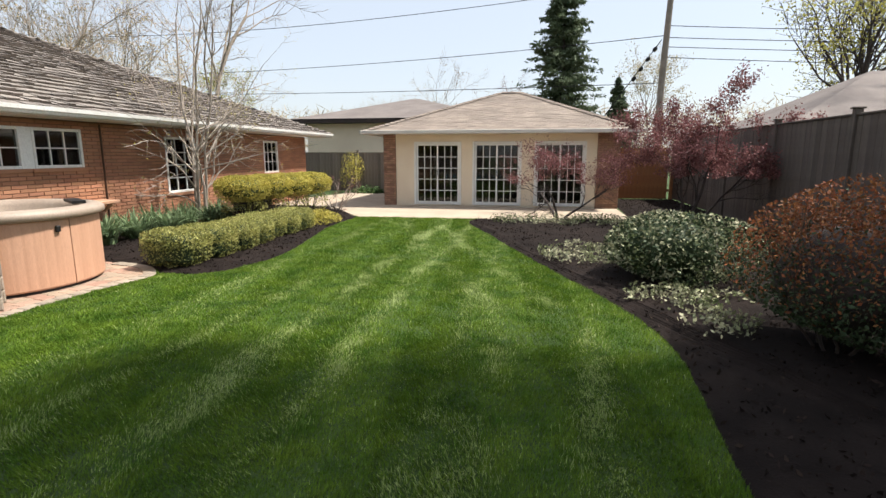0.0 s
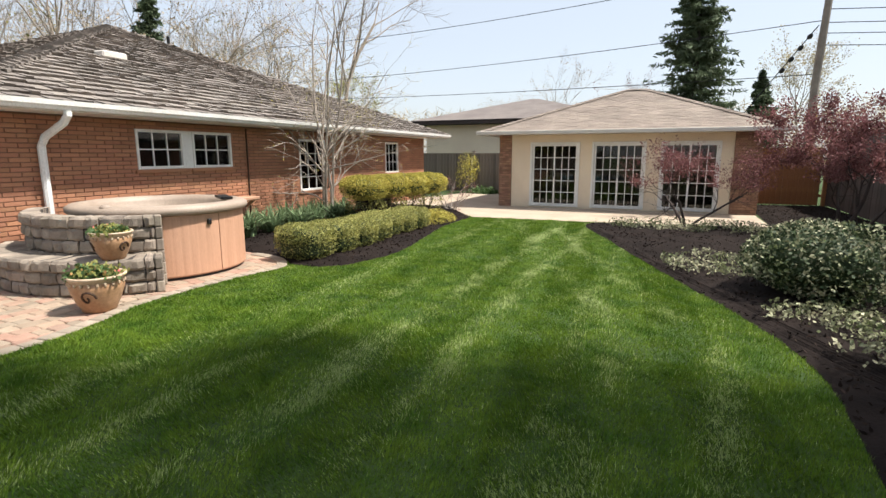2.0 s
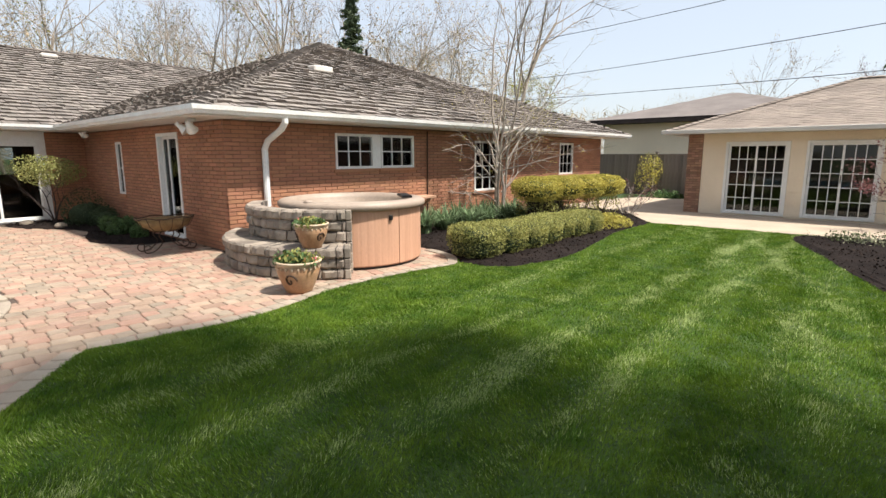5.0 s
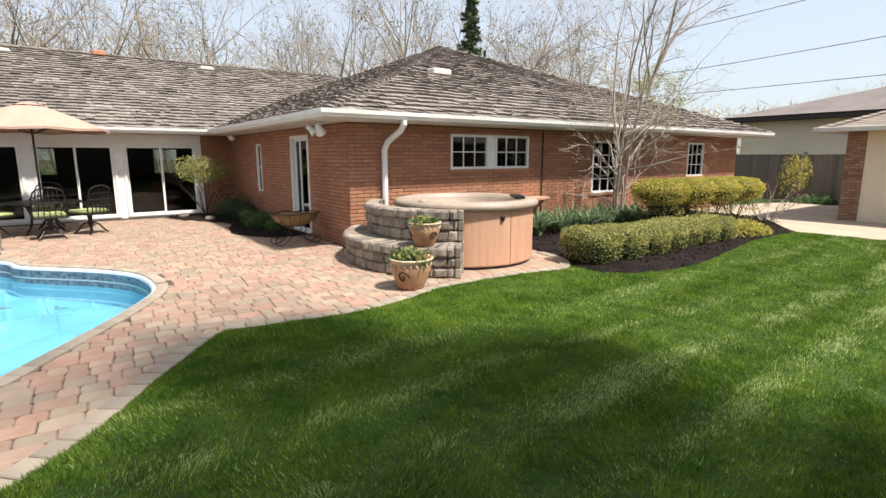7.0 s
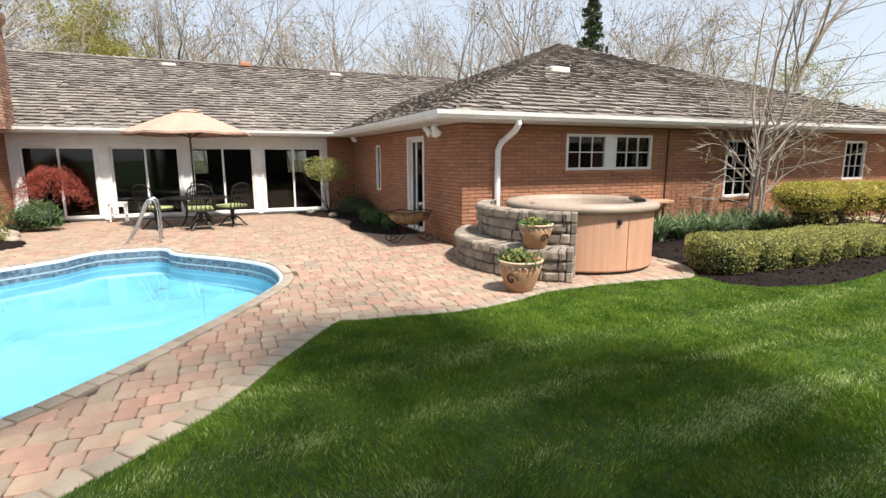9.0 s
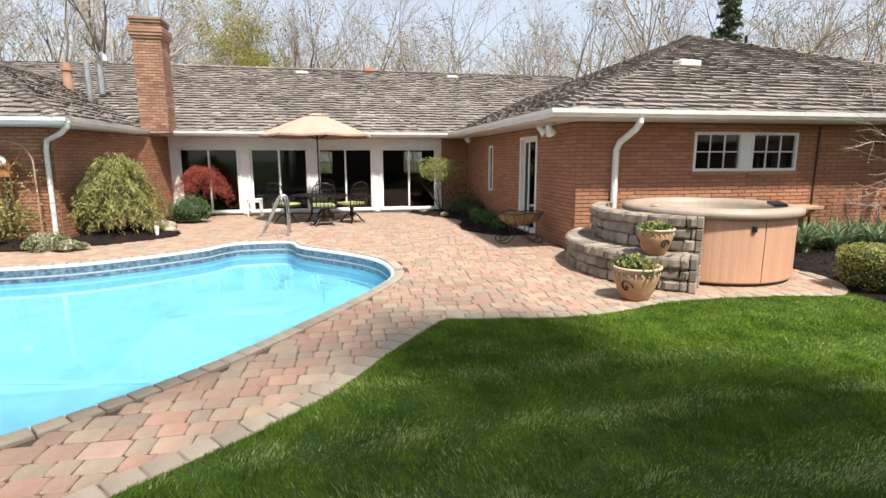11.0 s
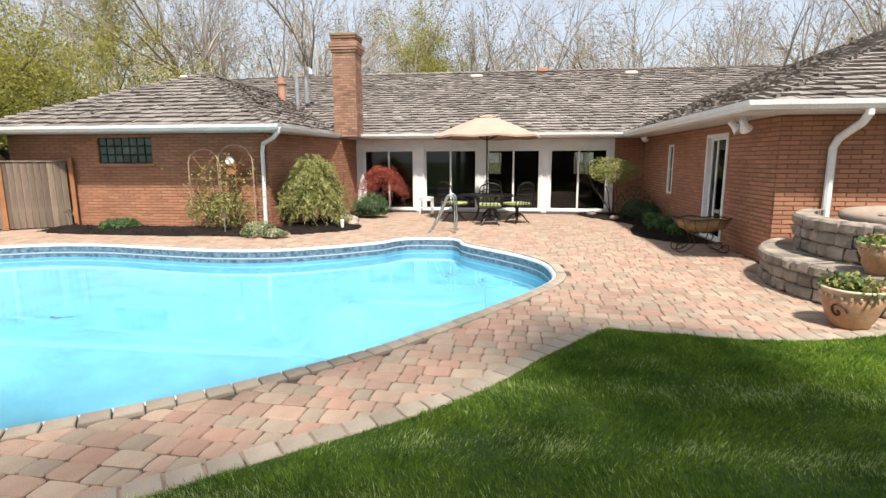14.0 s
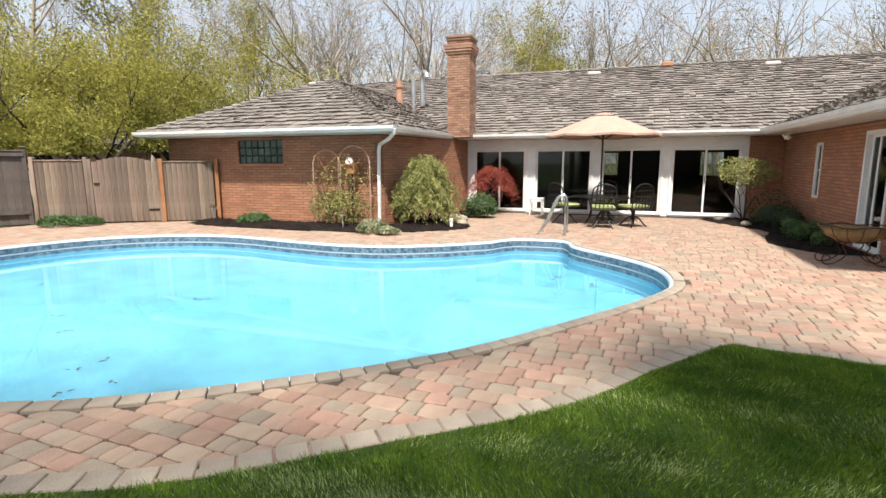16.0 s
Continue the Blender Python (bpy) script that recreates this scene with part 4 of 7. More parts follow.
# curved block walls in two tiers
def block_wall(r_out, depth, a0, a1, courses, course_h, seed, label, cap=True):
    w = thing("retaining_wall", WCX, WCY, 0, label, "stone wall", group="block walls round the tub")
    rnd = random.Random(seed)
    core = bmesh.new()
    n = 40
    top_z = courses * course_h
    prev = None
    for i in range(n + 1):
        a = radians(a0 + (a1 - a0) * i / n)
        ring = [core.verts.new((r * math.cos(a), r * math.sin(a), z)) for r, z in ((r_out - depth, 0), (r_out - 0.035, 0), (r_out - 0.035, top_z - 0.01), (r_out - depth, top_z - 0.01))]
        if prev:
            for q in range(4):
                core.faces.new((prev[q], ring[q], ring[(q + 1) % 4], prev[(q + 1) % 4]))
        else:
            core.faces.new(ring)
        prev = ring
    core.faces.new(prev[::-1])
    bmesh.ops.recalc_face_normals(core, faces=core.faces[:])
    part("core", core, M_DARK, w)
    def block(s0, s1, z0, z1, ri, ro):
        b = bmesh.new()
        m = 4
        rows = []
        for i in range(m + 1):
            a = radians(s0 + (s1 - s0) * i / m)
            bulge = 0.018 * math.sin(math.pi * i / m)
            rows.append([b.verts.new((r * math.cos(a), r * math.sin(a), z)) for r, z in ((ri, z0), (ro - 0.02 + bulge * 0.5, z0), (ro + bulge, z0 + 0.03), (ro + bulge, z1 - 0.03), (ro - 0.02 + bulge * 0.5, z1), (ri, z1))])
        for r0, r1 in zip(rows, rows[1:]):
            for q in range(6):
                b.faces.new((r0[q], r1[q], r1[(q + 1) % 6], r0[(q + 1) % 6]))
        b.faces.new(rows[0]); b.faces.new(rows[-1][::-1])
        bmesh.ops.recalc_face_normals(b, faces=b.faces[:])
        for v in b.verts:
            v.co += Vector((rnd.uniform(-1, 1), rnd.uniform(-1, 1), rnd.uniform(-0.6, 0.6))) * 0.011
        part("block", b, M_STONE, w)
    for c in range(courses):
        a = a0
        z0 = c * course_h
        capc = cap and c == courses - 1
        while a < a1 - 0.5:
            st = math.degrees(rnd.choice((0.17, 0.22, 0.28)) / r_out)
            e = min(a + st, a1)
            if a1 - e < 2:
                e = a1
            o = 0.02 if capc else rnd.uniform(-0.014, 0.012)
            block(a + 0.22, e - 0.22, z0 + 0.005, z0 + course_h - 0.005, r_out - (depth if capc else 0.16), r_out + o - 0.012)
            a = e
        # the end face towards the lawn
    for c in range(courses):
        z0 = c * course_h
        k = 2
        for i in range(k):
            r0, r1 = r_out - depth + depth * i / k, r_out - depth + depth * (i + 1) / k
            a = radians(a1)
            b = boxes((r0 + 0.004, 0.0, z0 + 0.003, r1 - 0.004, 0.09, z0 + course_h - 0.003), bevel=0.014)
            bmesh.ops.transform(b, matrix=pose(0, 0, 0, 0, 0, a1), verts=b.verts[:])
            part("block", b, M_STONE, w)
    return w


block_wall(2.0, 0.42, -143, -39, 3, 0.15, 5, "low grey-brown block wall curving round the hot tub")
block_wall(1.62, 0.21, -143, -38, 6, 0.157, 6, "grey-brown block wall of the upper tier beside the tub")


def pot(x, y, z, r, h, seed, label):
    p = thing("flower_pot", x, y, z, label, "flower pot", group="glazed pots by the tub")
    b = bmesh.new()
    lathe(b, [(0.0, 0.0), (0.60 * r, 0.0), (0.64 * r, 0.03), (0.78 * r, 0.25 * h), (0.97 * r, 0.6 * h), (1.0 * r, 0.72 * h), (0.95 * r, 0.83 * h)], 36)
    part("body", b, M_CLAY, p, "brown glazed clay body with a swirl relief", smooth=True)
    b = bmesh.new()
    lathe(b, [(0.95 * r, 0.82 * h), (0.98 * r, 0.85 * h), (1.06 * r, 0.92 * h), (1.10 * r, 0.95 * h), (1.10 * r, h), (1.0 * r, h), (0.94 * r, 0.9 * h), (0.93 * r, 0.85 * h)], 36)
    part("rim", b, M_CLAYRIM, p, "pale tan rolled rim", smooth=True)
    for k in range(22):
        a = 2 * math.pi * k / 22
        b = boxes((-0.025 * r * 2, -0.012, -0.045 * h, 0.025 * r * 2, 0.012, 0.045 * h), bevel=0.006)
        bmesh.ops.transform(b, matrix=pose(1.0 * r * math.cos(a), 1.0 * r * math.sin(a), 0.80 * h, 0, 0, math.degrees(a) + 90), verts=b.verts[:])
        part("relief_stud", b, M_CLAYRIM, p)
    for k in range(3):
        b = bmesh.new()
        a0 = 2 * math.pi * k / 3 + seed
        pts = []
        for i in range(15):
            t = i / 14
            ang = a0 + 0.35 * math.cos(t * 7) * (1 - t) + 0.1
            zz = 0.45 * h + 0.22 * h * math.sin(t * 7) * (1 - t * 0.8)
            rr = r * np.interp(zz / h, [0.0, 0.25, 0.6, 0.72], [0.62, 0.79, 0.975, 1.0]) + 0.004
            pts.append((rr * math.cos(ang), rr * math.sin(ang), zz))
        tube(b, pts, 0.012, 5)
        part("swirl_relief", b, M_RUST, p, "dark swirl relief")
    b = bmesh.new(); lathe(b, [(0.95 * r, 0.9 * h), (0.0, 0.93 * h)], 24)
    part("soil", b, M_SOIL, p)
    return p


POTS = [(-5.75, 3.68, 0.0, 0.27, 0.41, 1, "glazed clay pot with swirl relief on the pavers"), (-6.22, 4.22, 0.45, 0.22, 0.34, 2, "glazed clay pot standing on the block wall step")]
for q in POTS:
    pot(*q)

# ---- wire basket planter on scroll legs ----
bp = thing("basket_planter", -10.1, 3.72, 0, "rusty wire basket planter with a moss lining on scroll legs", "planter")
b = bmesh.new()
lathe(b, [(0.0, 0.36), (0.2, 0.38), (0.36, 0.47), (0.43, 0.60), (0.40, 0.60), (0.33, 0.49), (0.0, 0.42)], 24)
bmesh.ops.scale(b, vec=(0.75, 1.1, 1), verts=b.verts[:])
part("liner", b, mat("coco_liner", (0.30, 0.20, 0.09), (0.2, 0.13, 0.06), rough=1, fine=70, bump=1.0), bp, "brown coco-fibre liner", smooth=True)
for k in range(14):
    a = 2 * math.pi * k / 14
    b = bmesh.new()
    tube(b, [(0.77 * r * math.cos(a), 1.12 * r * math.sin(a), z) for r, z in ((0.05, 0.35), (0.21, 0.37), (0.37, 0.46), (0.445, 0.62))], 0.006, 4)
    part("wire", b, M_RUST, bp)
b = bmesh.new()
ring = [(0.77 * 0.445 * math.cos(2 * math.pi * k / 24), 1.12 * 0.445 * math.sin(2 * math.pi * k / 24), 0.62 + 0.015 * math.sin(k * 1.6)) for k in range(25)]
tube(b, ring, 0.011, 5)
part("top_ring", b, M_RUST, bp)
for sy in (-1, 1):
    for sx in (-1, 1):
        b = bmesh.new()
        pts = [(0.1 * sx, 0.12 * sy, 0.37), (0.13 * sx, 0.18 * sy, 0.3), (0.12 * sx, 0.12 * sy, 0.18), (0.14 * sx, 0.25 * sy, 0.05), (0.16 * sx, 0.36 * sy, 0.02)]
        c = (0.16 * sx, 0.38 * sy, 0.10)
        pts += [(c[0], c[1] + 0.085 * sy * math.sin(t) * (1 - t / 9), c[2] - 0.085 * math.cos(t) * (1 - t / 9)) for t in [0.3 + 0.5 * i for i in range(11)]]
        tube(b, smooth_line(pts, 3), 0.010, 5)
        part("scroll_leg", b, M_RUST, bp)

# ---- dining set on the patio ----
UX, UY = -14.9, -0.38
tb = thing("patio_table", UX, UY, 0, "black cast metal patio table with a round slatted top", "table")
b = bmesh.new(); lathe(b, [(0.03, 0.70), (0.74, 0.70), (0.76, 0.715), (0.74, 0.73), (0.03, 0.73)], 40)
part("tabletop", b, M_IRON, tb)
for k in range(4):
    a = math.pi / 4 + k * math.pi / 2
    b = bmesh.new()
    tube(b, smooth_line([(r * math.cos(a), r * math.sin(a), z) for r, z in ((0.5, 0.70), (0.36, 0.6), (0.30, 0.4), (0.36, 0.15), (0.48, 0.015))], 4), 0.022, 6)
    part("leg", b, M_IRON, tb)
um = thing("patio_umbrella", UX, UY, 0, "open tan canvas market umbrella over the table", "umbrella")
b = bmesh.new(); tube(b, [(0, 0, 0.735), (0, 0, 2.86)], 0.022, 8)
part("pole", b, M_BARKDARK, um, "dark wooden pole")
b = bmesh.new()
N = 8
tops = [b.verts.new((0, 0, 2.88))]
rings = []
for r, z, sag in ((0.34, 2.80, 0.0), (0.75, 2.645, 0.012), (1.15, 2.48, 0.022), (1.5, 2.335, 0.03)):
    ring = []
    for k in range(N * 4):
        a = 2 * math.pi * k / (N * 4) + 0.2
        f = abs((k % 4) - 2) / 2.0
        rr = r * (1 - 0.055 * (1 - f))
        ring.append(b.verts.new((rr * math.cos(a), rr * math.sin(a), z - sag * (1 - f))))
    rings.append(ring)
for k in range(N * 4):
    j = (k + 1) % (N * 4)
    b.faces.new((tops[0], rings[0][k], rings[0][j]))
    for r0, r1 in zip(rings, rings[1:]):
        b.faces.new((r0[k], r1[k], r1[j], r0[j]))
ext = bmesh.ops.extrude_edge_only(b, edges=[e for e in b.edges if e.is_boundary])
for v in [g for g in ext["geom"] if isinstance(g, bmesh.types.BMVert)]:
    v.co.z -= 0.05
canopy = part("canopy", b, M_CANVAS, um, "tan canvas canopy")
b = bmesh.new(); lathe(b, [(0.0, 2.915), (0.14, 2.885), (0.30, 2.83)], 16)
part("vent_cap", b, M_CANVAS, canopy)
for k in range(N):
    a = 2 * math.pi * (k * 4 + 0) / (N * 4) + 0.2
    b = bmesh.new(); tube(b, [(0.03 * math.cos(a), 0.03 * math.sin(a), 2.84), (1.47 * math.cos(a), 1.47 * math.sin(a), 2.31)], 0.012, 5)
    rib = part("rib", b, M_BARKDARK, um)
    b = bmesh.new(); tube(b, [(0.03 * math.cos(a), 0.03 * math.sin(a), 2.22), (0.8 * math.cos(a), 0.8 * math.sin(a), 2.55)], 0.010, 5)
    part("strut", b, M_BARKDARK, rib)


def swivel_chair(x, y, rz):
    c = thing("patio_chair", x, y, 0, "black cast metal swivel chair with a green seat cushion", "chair", group="chairs round the patio table", rz=rz)
    part("seat", boxes((-0.25, -0.25, 0.385, 0.25, 0.25, 0.41), bevel=0.01), M_IRON, c)
    b = boxes((-0.25, -0.25, 0.412, 0.25, 0.24, 0.48), bevel=0.03)
    part("cushion", b, M_CUSHION, c, "sage green seat cushion", smooth=True)
    for s in (-1, 1):
        b = bmesh.new(); tube(b, smooth_line([(0.25 * s, 0.25, 0.39), (0.255 * s, 0.27, 0.6), (0.22 * s, 0.31, 0.85), (0.1 * s, 0.33, 0.93), (0, 0.335, 0.945)], 4), 0.014, 6)
        part("back_frame", b, M_IRON, c)
        b = bmesh.new(); tube(b, smooth_line([(0.25 * s, -0.2, 0.40), (0.29 * s, -0.22, 0.55), (0.29 * s, -0.1, 0.64), (0.27 * s, 0.1, 0.64), (0.25 * s, 0.27, 0.62)], 4), 0.014, 6)
        part("armrest", b, M_IRON, c)
    for i in range(-2, 3):
        b = bmesh.new(); tube(b, [(0.085 * i, 0.262, 0.42), (0.085 * i * 0.9, 0.285, 0.65), (0.085 * i * 0.75, 0.325, 0.90)], 0.009, 5)
        part("back_bar", b, M_IRON, c)
    for i, z in enumerate((0.55, 0.68, 0.8)):
        b = bmesh.new(); tube(b, [(-0.24 + 0.02 * i, 0.275 + 0.018 * i, z), (0.24 - 0.02 * i, 0.275 + 0.018 * i, z)], 0.009, 5)
        part("back_bar", b, M_IRON, c)
    b = bmesh.new(); lathe(b, [(0.10, 0.385), (0.05, 0.36), (0.035, 0.25), (0.05, 0.16), (0.0, 0.14)], 12)
    part("swivel_column", b, M_IRON, c)
    for k in range(4):
        a = math.pi / 4 + k * math.pi / 2
        b = bmesh.new(); tube(b, smooth_line([(0.03 * math.cos(a), 0.03 * math.sin(a), 0.22), (0.12 * math.cos(a), 0.12 * math.sin(a), 0.19), (0.22 * math.cos(a), 0.22 * math.sin(a), 0.07), (0.29 * math.cos(a), 0.29 * math.sin(a), 0.015)], 3), 0.016, 6)
        part("foot", b, M_IRON, c)
    return c


swivel_chair(UX + 1.05, UY + 0.13, -85)
ch1 = [o for o in scene.objects if o.name.startswith("patio_chair")][0]
for x, y, rz in ((UX + 0.62, UY + 0.85, -50), (UX + 0.5, UY - 0.86, -132), (UX - 1.0, UY + 0.1, 85)):
    copy_thing(ch1, pose(x, y, 0, 0, 0, rz) @ Matrix.Scale(1.16, 4))
ch1.matrix_world = ch1.matrix_world @ Matrix.Scale(1.16, 4)
# small white side table by the doors
st = thing("side_table", -16.55, -2.35, 0, "small white slatted side table", "side table")
for i in range(4):
    part("slat", boxes((-0.2, -0.22 + 0.11 * i, 0.50, 0.2, -0.12 + 0.11 * i, 0.525), bevel=0.004), M_WHITE, st)
for x in (-0.17, 0.17):
    for y in (-0.18, 0.18):
        part("leg", boxes((x - 0.02, y - 0.02, 0, x + 0.02, y + 0.02, 0.498), bevel=0.004), M_WHITE, st)
part("shelf", boxes((-0.17, -0.19, 0.18, 0.17, 0.19, 0.20)), M_WHITE, st)
part("apron", boxes((-0.19, -0.19, 0.42, -0.165, 0.19, 0.497), (0.165, -0.19, 0.42, 0.19, 0.19, 0.497)), M_WHITE, st)

# pool rail
pr = thing("pool_ladder_rail", -12.35, -1.2, 0, "bent stainless steel pool hand rail", "pool rail", rz=-90)
for y in (-0.24, 0.24):
    b = bmesh.new()
    tube(b, smooth_line([(-0.2, y, 0.0), (-0.21, y, 0.4), (-0.19, y, 0.78), (-0.10, y, 0.88), (0.0, y, 0.80), (0.22, y, 0.3), (0.38, y, 0.02)], 5), 0.022, 8)
    part("rail", b, M_METAL, pr, smooth=True)
    for x in (-0.2, 0.38):
        b = bmesh.new(); lathe(b, [(0.05, 0.0), (0.05, 0.012), (0.025, 0.03)], 14, x, y)
        part("flange", b, M_METAL, pr)

# path lights
def path_light(x, y, label="small bronze mushroom path light in the mulch"):
    p = thing("path_light", x, y, 0.06, label, "path light", group="path lights in the beds")
    b = bmesh.new(); tube(b, [(0, 0, 0), (0, 0, 0.36)], 0.012, 6)
    part("stake", b, M_GALV, p)
    b = bmesh.new(); lathe(b, [(0.0, 0.44), (0.03, 0.43), (0.11, 0.37), (0.11, 0.36), (0.03, 0.36)], 14)
    part("hood", b, M_RUST, p)
    b = bmesh.new(); lathe(b, [(0.025, 0.36), (0.03, 0.30), (0.0, 0.29)], 10)
    part("lens", b, M_WHITE, p)
path_light(-11.3, -6.2)
path_light(-11.9, -10.7)

# trellis with two arches, and a birdhouse on a post
M_TRELLIS = mat("pale_rust", (0.42, 0.27, 0.19), (0.32, 0.19, 0.13), rough=0.8, scale=10)
tr = thing("trellis", -11.95, -6.55, 0.05, "thin rusty wire trellis with two arched tops", "trellis")
for k, (y0, y1, h) in enumerate(((-0.85, -0.05, 1.9), (-0.1, 0.78, 2.0))):
    b = bmesh.new()
    m_, r_ = (y0 + y1) / 2, (y1 - y0) / 2
    tube(b, [(0, y0, 0), (0, y0, h - r_ - 0.1)] + [(0, m_ - r_ * math.cos(radians(15 * i)), h - r_ + r_ * math.sin(radians(15 * i))) for i in range(13)] + [(0, y1, h - r_ - 0.1), (0, y1, 0)], 0.017, 6)
    part("arch", b, M_TRELLIS, tr)
    for y in (m_,):
        b = bmesh.new(); tube(b, [(0, y, 0), (0, y, h - 0.4)], 0.009, 5)
        part("upright", b, M_POSTRED, tr)
        for s in (-1, 1):
            b = bmesh.new(); tube(b, [(0, y, h - 0.55), (0, y + s * r_ * 0.75, h - 0.12)], 0.008, 5)
            part("brace", b, M_POSTRED, tr)
    for z in (0.4, 0.8, 1.2):
        b = bmesh.new(); tube(b, [(0, y0, z), (0, y1, z)], 0.008, 5)
        part("crossbar", b, M_POSTRED, tr)
bh = thing("birdhouse", -12.1, -6.35, 0.05, "small red-brown birdhouse with a white front on a post", "birdhouse")
b = bmesh.new(); tube(b, [(0, 0, 0), (0, 0, 1.3)], 0.025, 6); part("post", b, M_BARKDARK, bh)
part("box", boxes((-0.1, -0.12, 1.3, 0.1, 0.12, 1.52), bevel=0.008), M_POSTRED, bh)
b = bmesh.new(); lathe(b, [(0.0, 0.03), (0.09, 0.025), (0.11, 0.0)], 16)
bmesh.ops.transform(b, matrix=pose(0.10, -0.02, 1.62, 0, 90, 0), verts=b.verts[:]); part("white_disc", b, M_WHITE, bh)
part("roof", boxes((-0.15, -0.16, 1.525, 0.15, 0.16, 1.55), bevel=0.006), M_POSTRED, bh)
# white pipe stub and edging stones by the juniper
b = bmesh.new(); lathe(b, [(0.04, 0.0), (0.04, 0.16), (0.05, 0.17), (0.05, 0.22), (0.0, 0.23)], 12)
o = new("sprinkler_head", mesh_of(b, "sprinkler_head", M_WHITE)); o.matrix_world = pose(-12.45, -3.8, 0.03)
tagged(o, "short white pipe stub at the bed edge", "sprinkler")
for i, (x, y, s) in enumerate(((-13.6, -3.95, 0.2), (-14.1, -4.1, 0.24), (-14.6, -4.4, 0.2), (-13.2, -3.75, 0.15), (-15.2, 3.2, 0.14), (-16.3, 2.75, 0.16))):
    b = bmesh.new(); bmesh.ops.create_icosphere(b, subdivisions=2, radius=s)
    for v in b.verts:
        v.co += v.normal * 0.25 * s * noise.noise(v.co * 4 + Vector((i * 3, 0, 0)))
        v.co.z *= 0.55
    o = new("boulder", mesh_of(b, "boulder", M_EDGE, True)); o.matrix_world = pose(x, y, 0.06)
    tagged(o, "pale rounded boulder at the bed edge", "boulder", group="boulders at the bed edges")

# air conditioner behind the low hedge
ac = thing("air_conditioner", -7.75, 13.1, 0.03, "dark grey outdoor air conditioner unit among the hedges", "air conditioner")
part("case", boxes((-0.38, -0.38, 0, 0.38, 0.38, 0.70), bevel=0.03), M_IRON, ac)
for i in range(9):
    part("louvre", boxes((0.382, -0.34, 0.06 + 0.068 * i, 0.40, 0.34, 0.10 + 0.068 * i)), M_FENCE, ac)
b = bmesh.new(); lathe(b, [(0.0, 0.74), (0.3, 0.73), (0.34, 0.701)], 20)
part("fan_guard", b, M_IRON, ac)

# ---- fences ----
def board_fence(pts, height, material, label, board=0.14, gap=0.004, z0=0.03, post_h=0.1, rails=True, post_mat=None, step=2.4, cap=True):
    """A board fence along a line of points, with posts, rails and single boards."""
    f = thing("fence", pts[0][0], pts[0][1], 0, label, "fence")
    inv = f.matrix_world.inverted()
    def add(name, bm, m, mw):
        o = part(name, bm, m)
        o.matrix_world = mw
        o.parent = f
        o.matrix_parent_inverse = inv
    rnd = random.Random(len(pts) * 7 + int(height * 10))
    for (x0, y0), (x1, y1) in zip(pts, pts[1:]):
        ln = math.hypot(x1 - x0, y1 - y0)
        rz = math.degrees(math.atan2(y1 - y0, x1 - x0))
        base = pose(x0, y0, 0, 0, 0, rz)
        n = max(1, round(ln / step))
        for i in range(n + 1):
            add("post", boxes((-0.05, -0.07, 0, 0.05, 0.05, height + post_h), bevel=0.008), post_mat or material, base @ pose(ln * i / n, 0, 0))
            if cap:
                add("post_cap", boxes((-0.075, -0.095, height + post_h + 0.002, 0.075, 0.075, height + post_h + 0.035), bevel=0.01), post_mat or material, base @ pose(ln * i / n, 0, 0))
        if rails:
            for z in (0.3, height - 0.12):
                add("rail", boxes((0, 0.03, z, ln, 0.07, z + 0.09)), material, base)
            add("top_rail", boxes((0, -0.05, height, ln, 0.06, height + 0.035), bevel=0.006), material, base)
        shared_board = raw_mesh("board", *board_geo(board, height - z0), material)
        k = int(ln / (board + gap))
        for i in range(k):
            add("board", shared_board, material, base @ pose(i * (board + gap), rnd.uniform(-0.004, 0.004), z0))
    return f


def board_geo(w, h, t=0.02, e=0.004):
    vs = []
    for z in (0, h):
        vs += [(0, -t, z), (e, -t - e, z), (w - e, -t - e, z), (w, -t, z), (w, 0, z), (0, 0, z)]
    fs = [(i, (i + 1) % 6, 6 + (i + 1) % 6, 6 + i) for i in range(6)] + [(5, 4, 3, 2, 1, 0), (6, 7, 8, 9, 10, 11)]
    return vs, fs


board_fence([(5.0, 21.0), (4.95, 9.52), (4.9, -3.0)], 2.3, M_FENCE, "tall weathered grey-brown board fence along the bed", 0.19, step=2.9)
board_fence([(-8.2, 23.0), (-5.4, 23.0)], 1.75, M_FENCE_L, "weathered grey board fence behind the walk", 0.15)
board_fence([(-14.0, 22.6), (-8.2, 23.0)], 1.75, M_FENCE_L, "weathered grey board fence behind the house", 0.15)
board_fence([(2.6, 20.8), (4.9, 20.9)], 1.9, M_POSTRED, "brown board fence beside the garden house", 0.15)
board_fence([(-9.8, -14.65), (-10.46, -13.55)], 1.70, M_FENCE_T, "tan weathered board fence beside the gate", 0.13, step=3, cap=False)
board_fence([(-11.46, -12.0), (-12.25, -10.80)], 1.66, M_FENCE_T, "grey-brown board fence beside the brick wing", 0.13, step=3, post_mat=M_POSTRED, cap=False)
board_fence([(-9.72, -14.8), (-5.5, -17.9)], 1.95, M_FENCE, "dark shaded board fence behind the pool", 0.15)
gate = thing("gate", -10.52, -13.43, 0, "arched tan wooden garden gate with upright boards", "gate")
gl = math.hypot(0.88, 1.34)
grz = math.degrees(math.atan2(1.34, -0.88))
gate.matrix_world = pose(-10.52, -13.43, 0, 0, 0, grz)
for i in range(11):
    w = gl / 11
    hh = 1.62 + 0.15 * math.sin(math.pi * (i + 0.5) / 11)
    o = part("board", raw_mesh("board", *board_geo(w - 0.004, hh), M_FENCE_T), M_FENCE_T, gate)
    o.matrix_basis = pose(i * w, 0, 0.04)
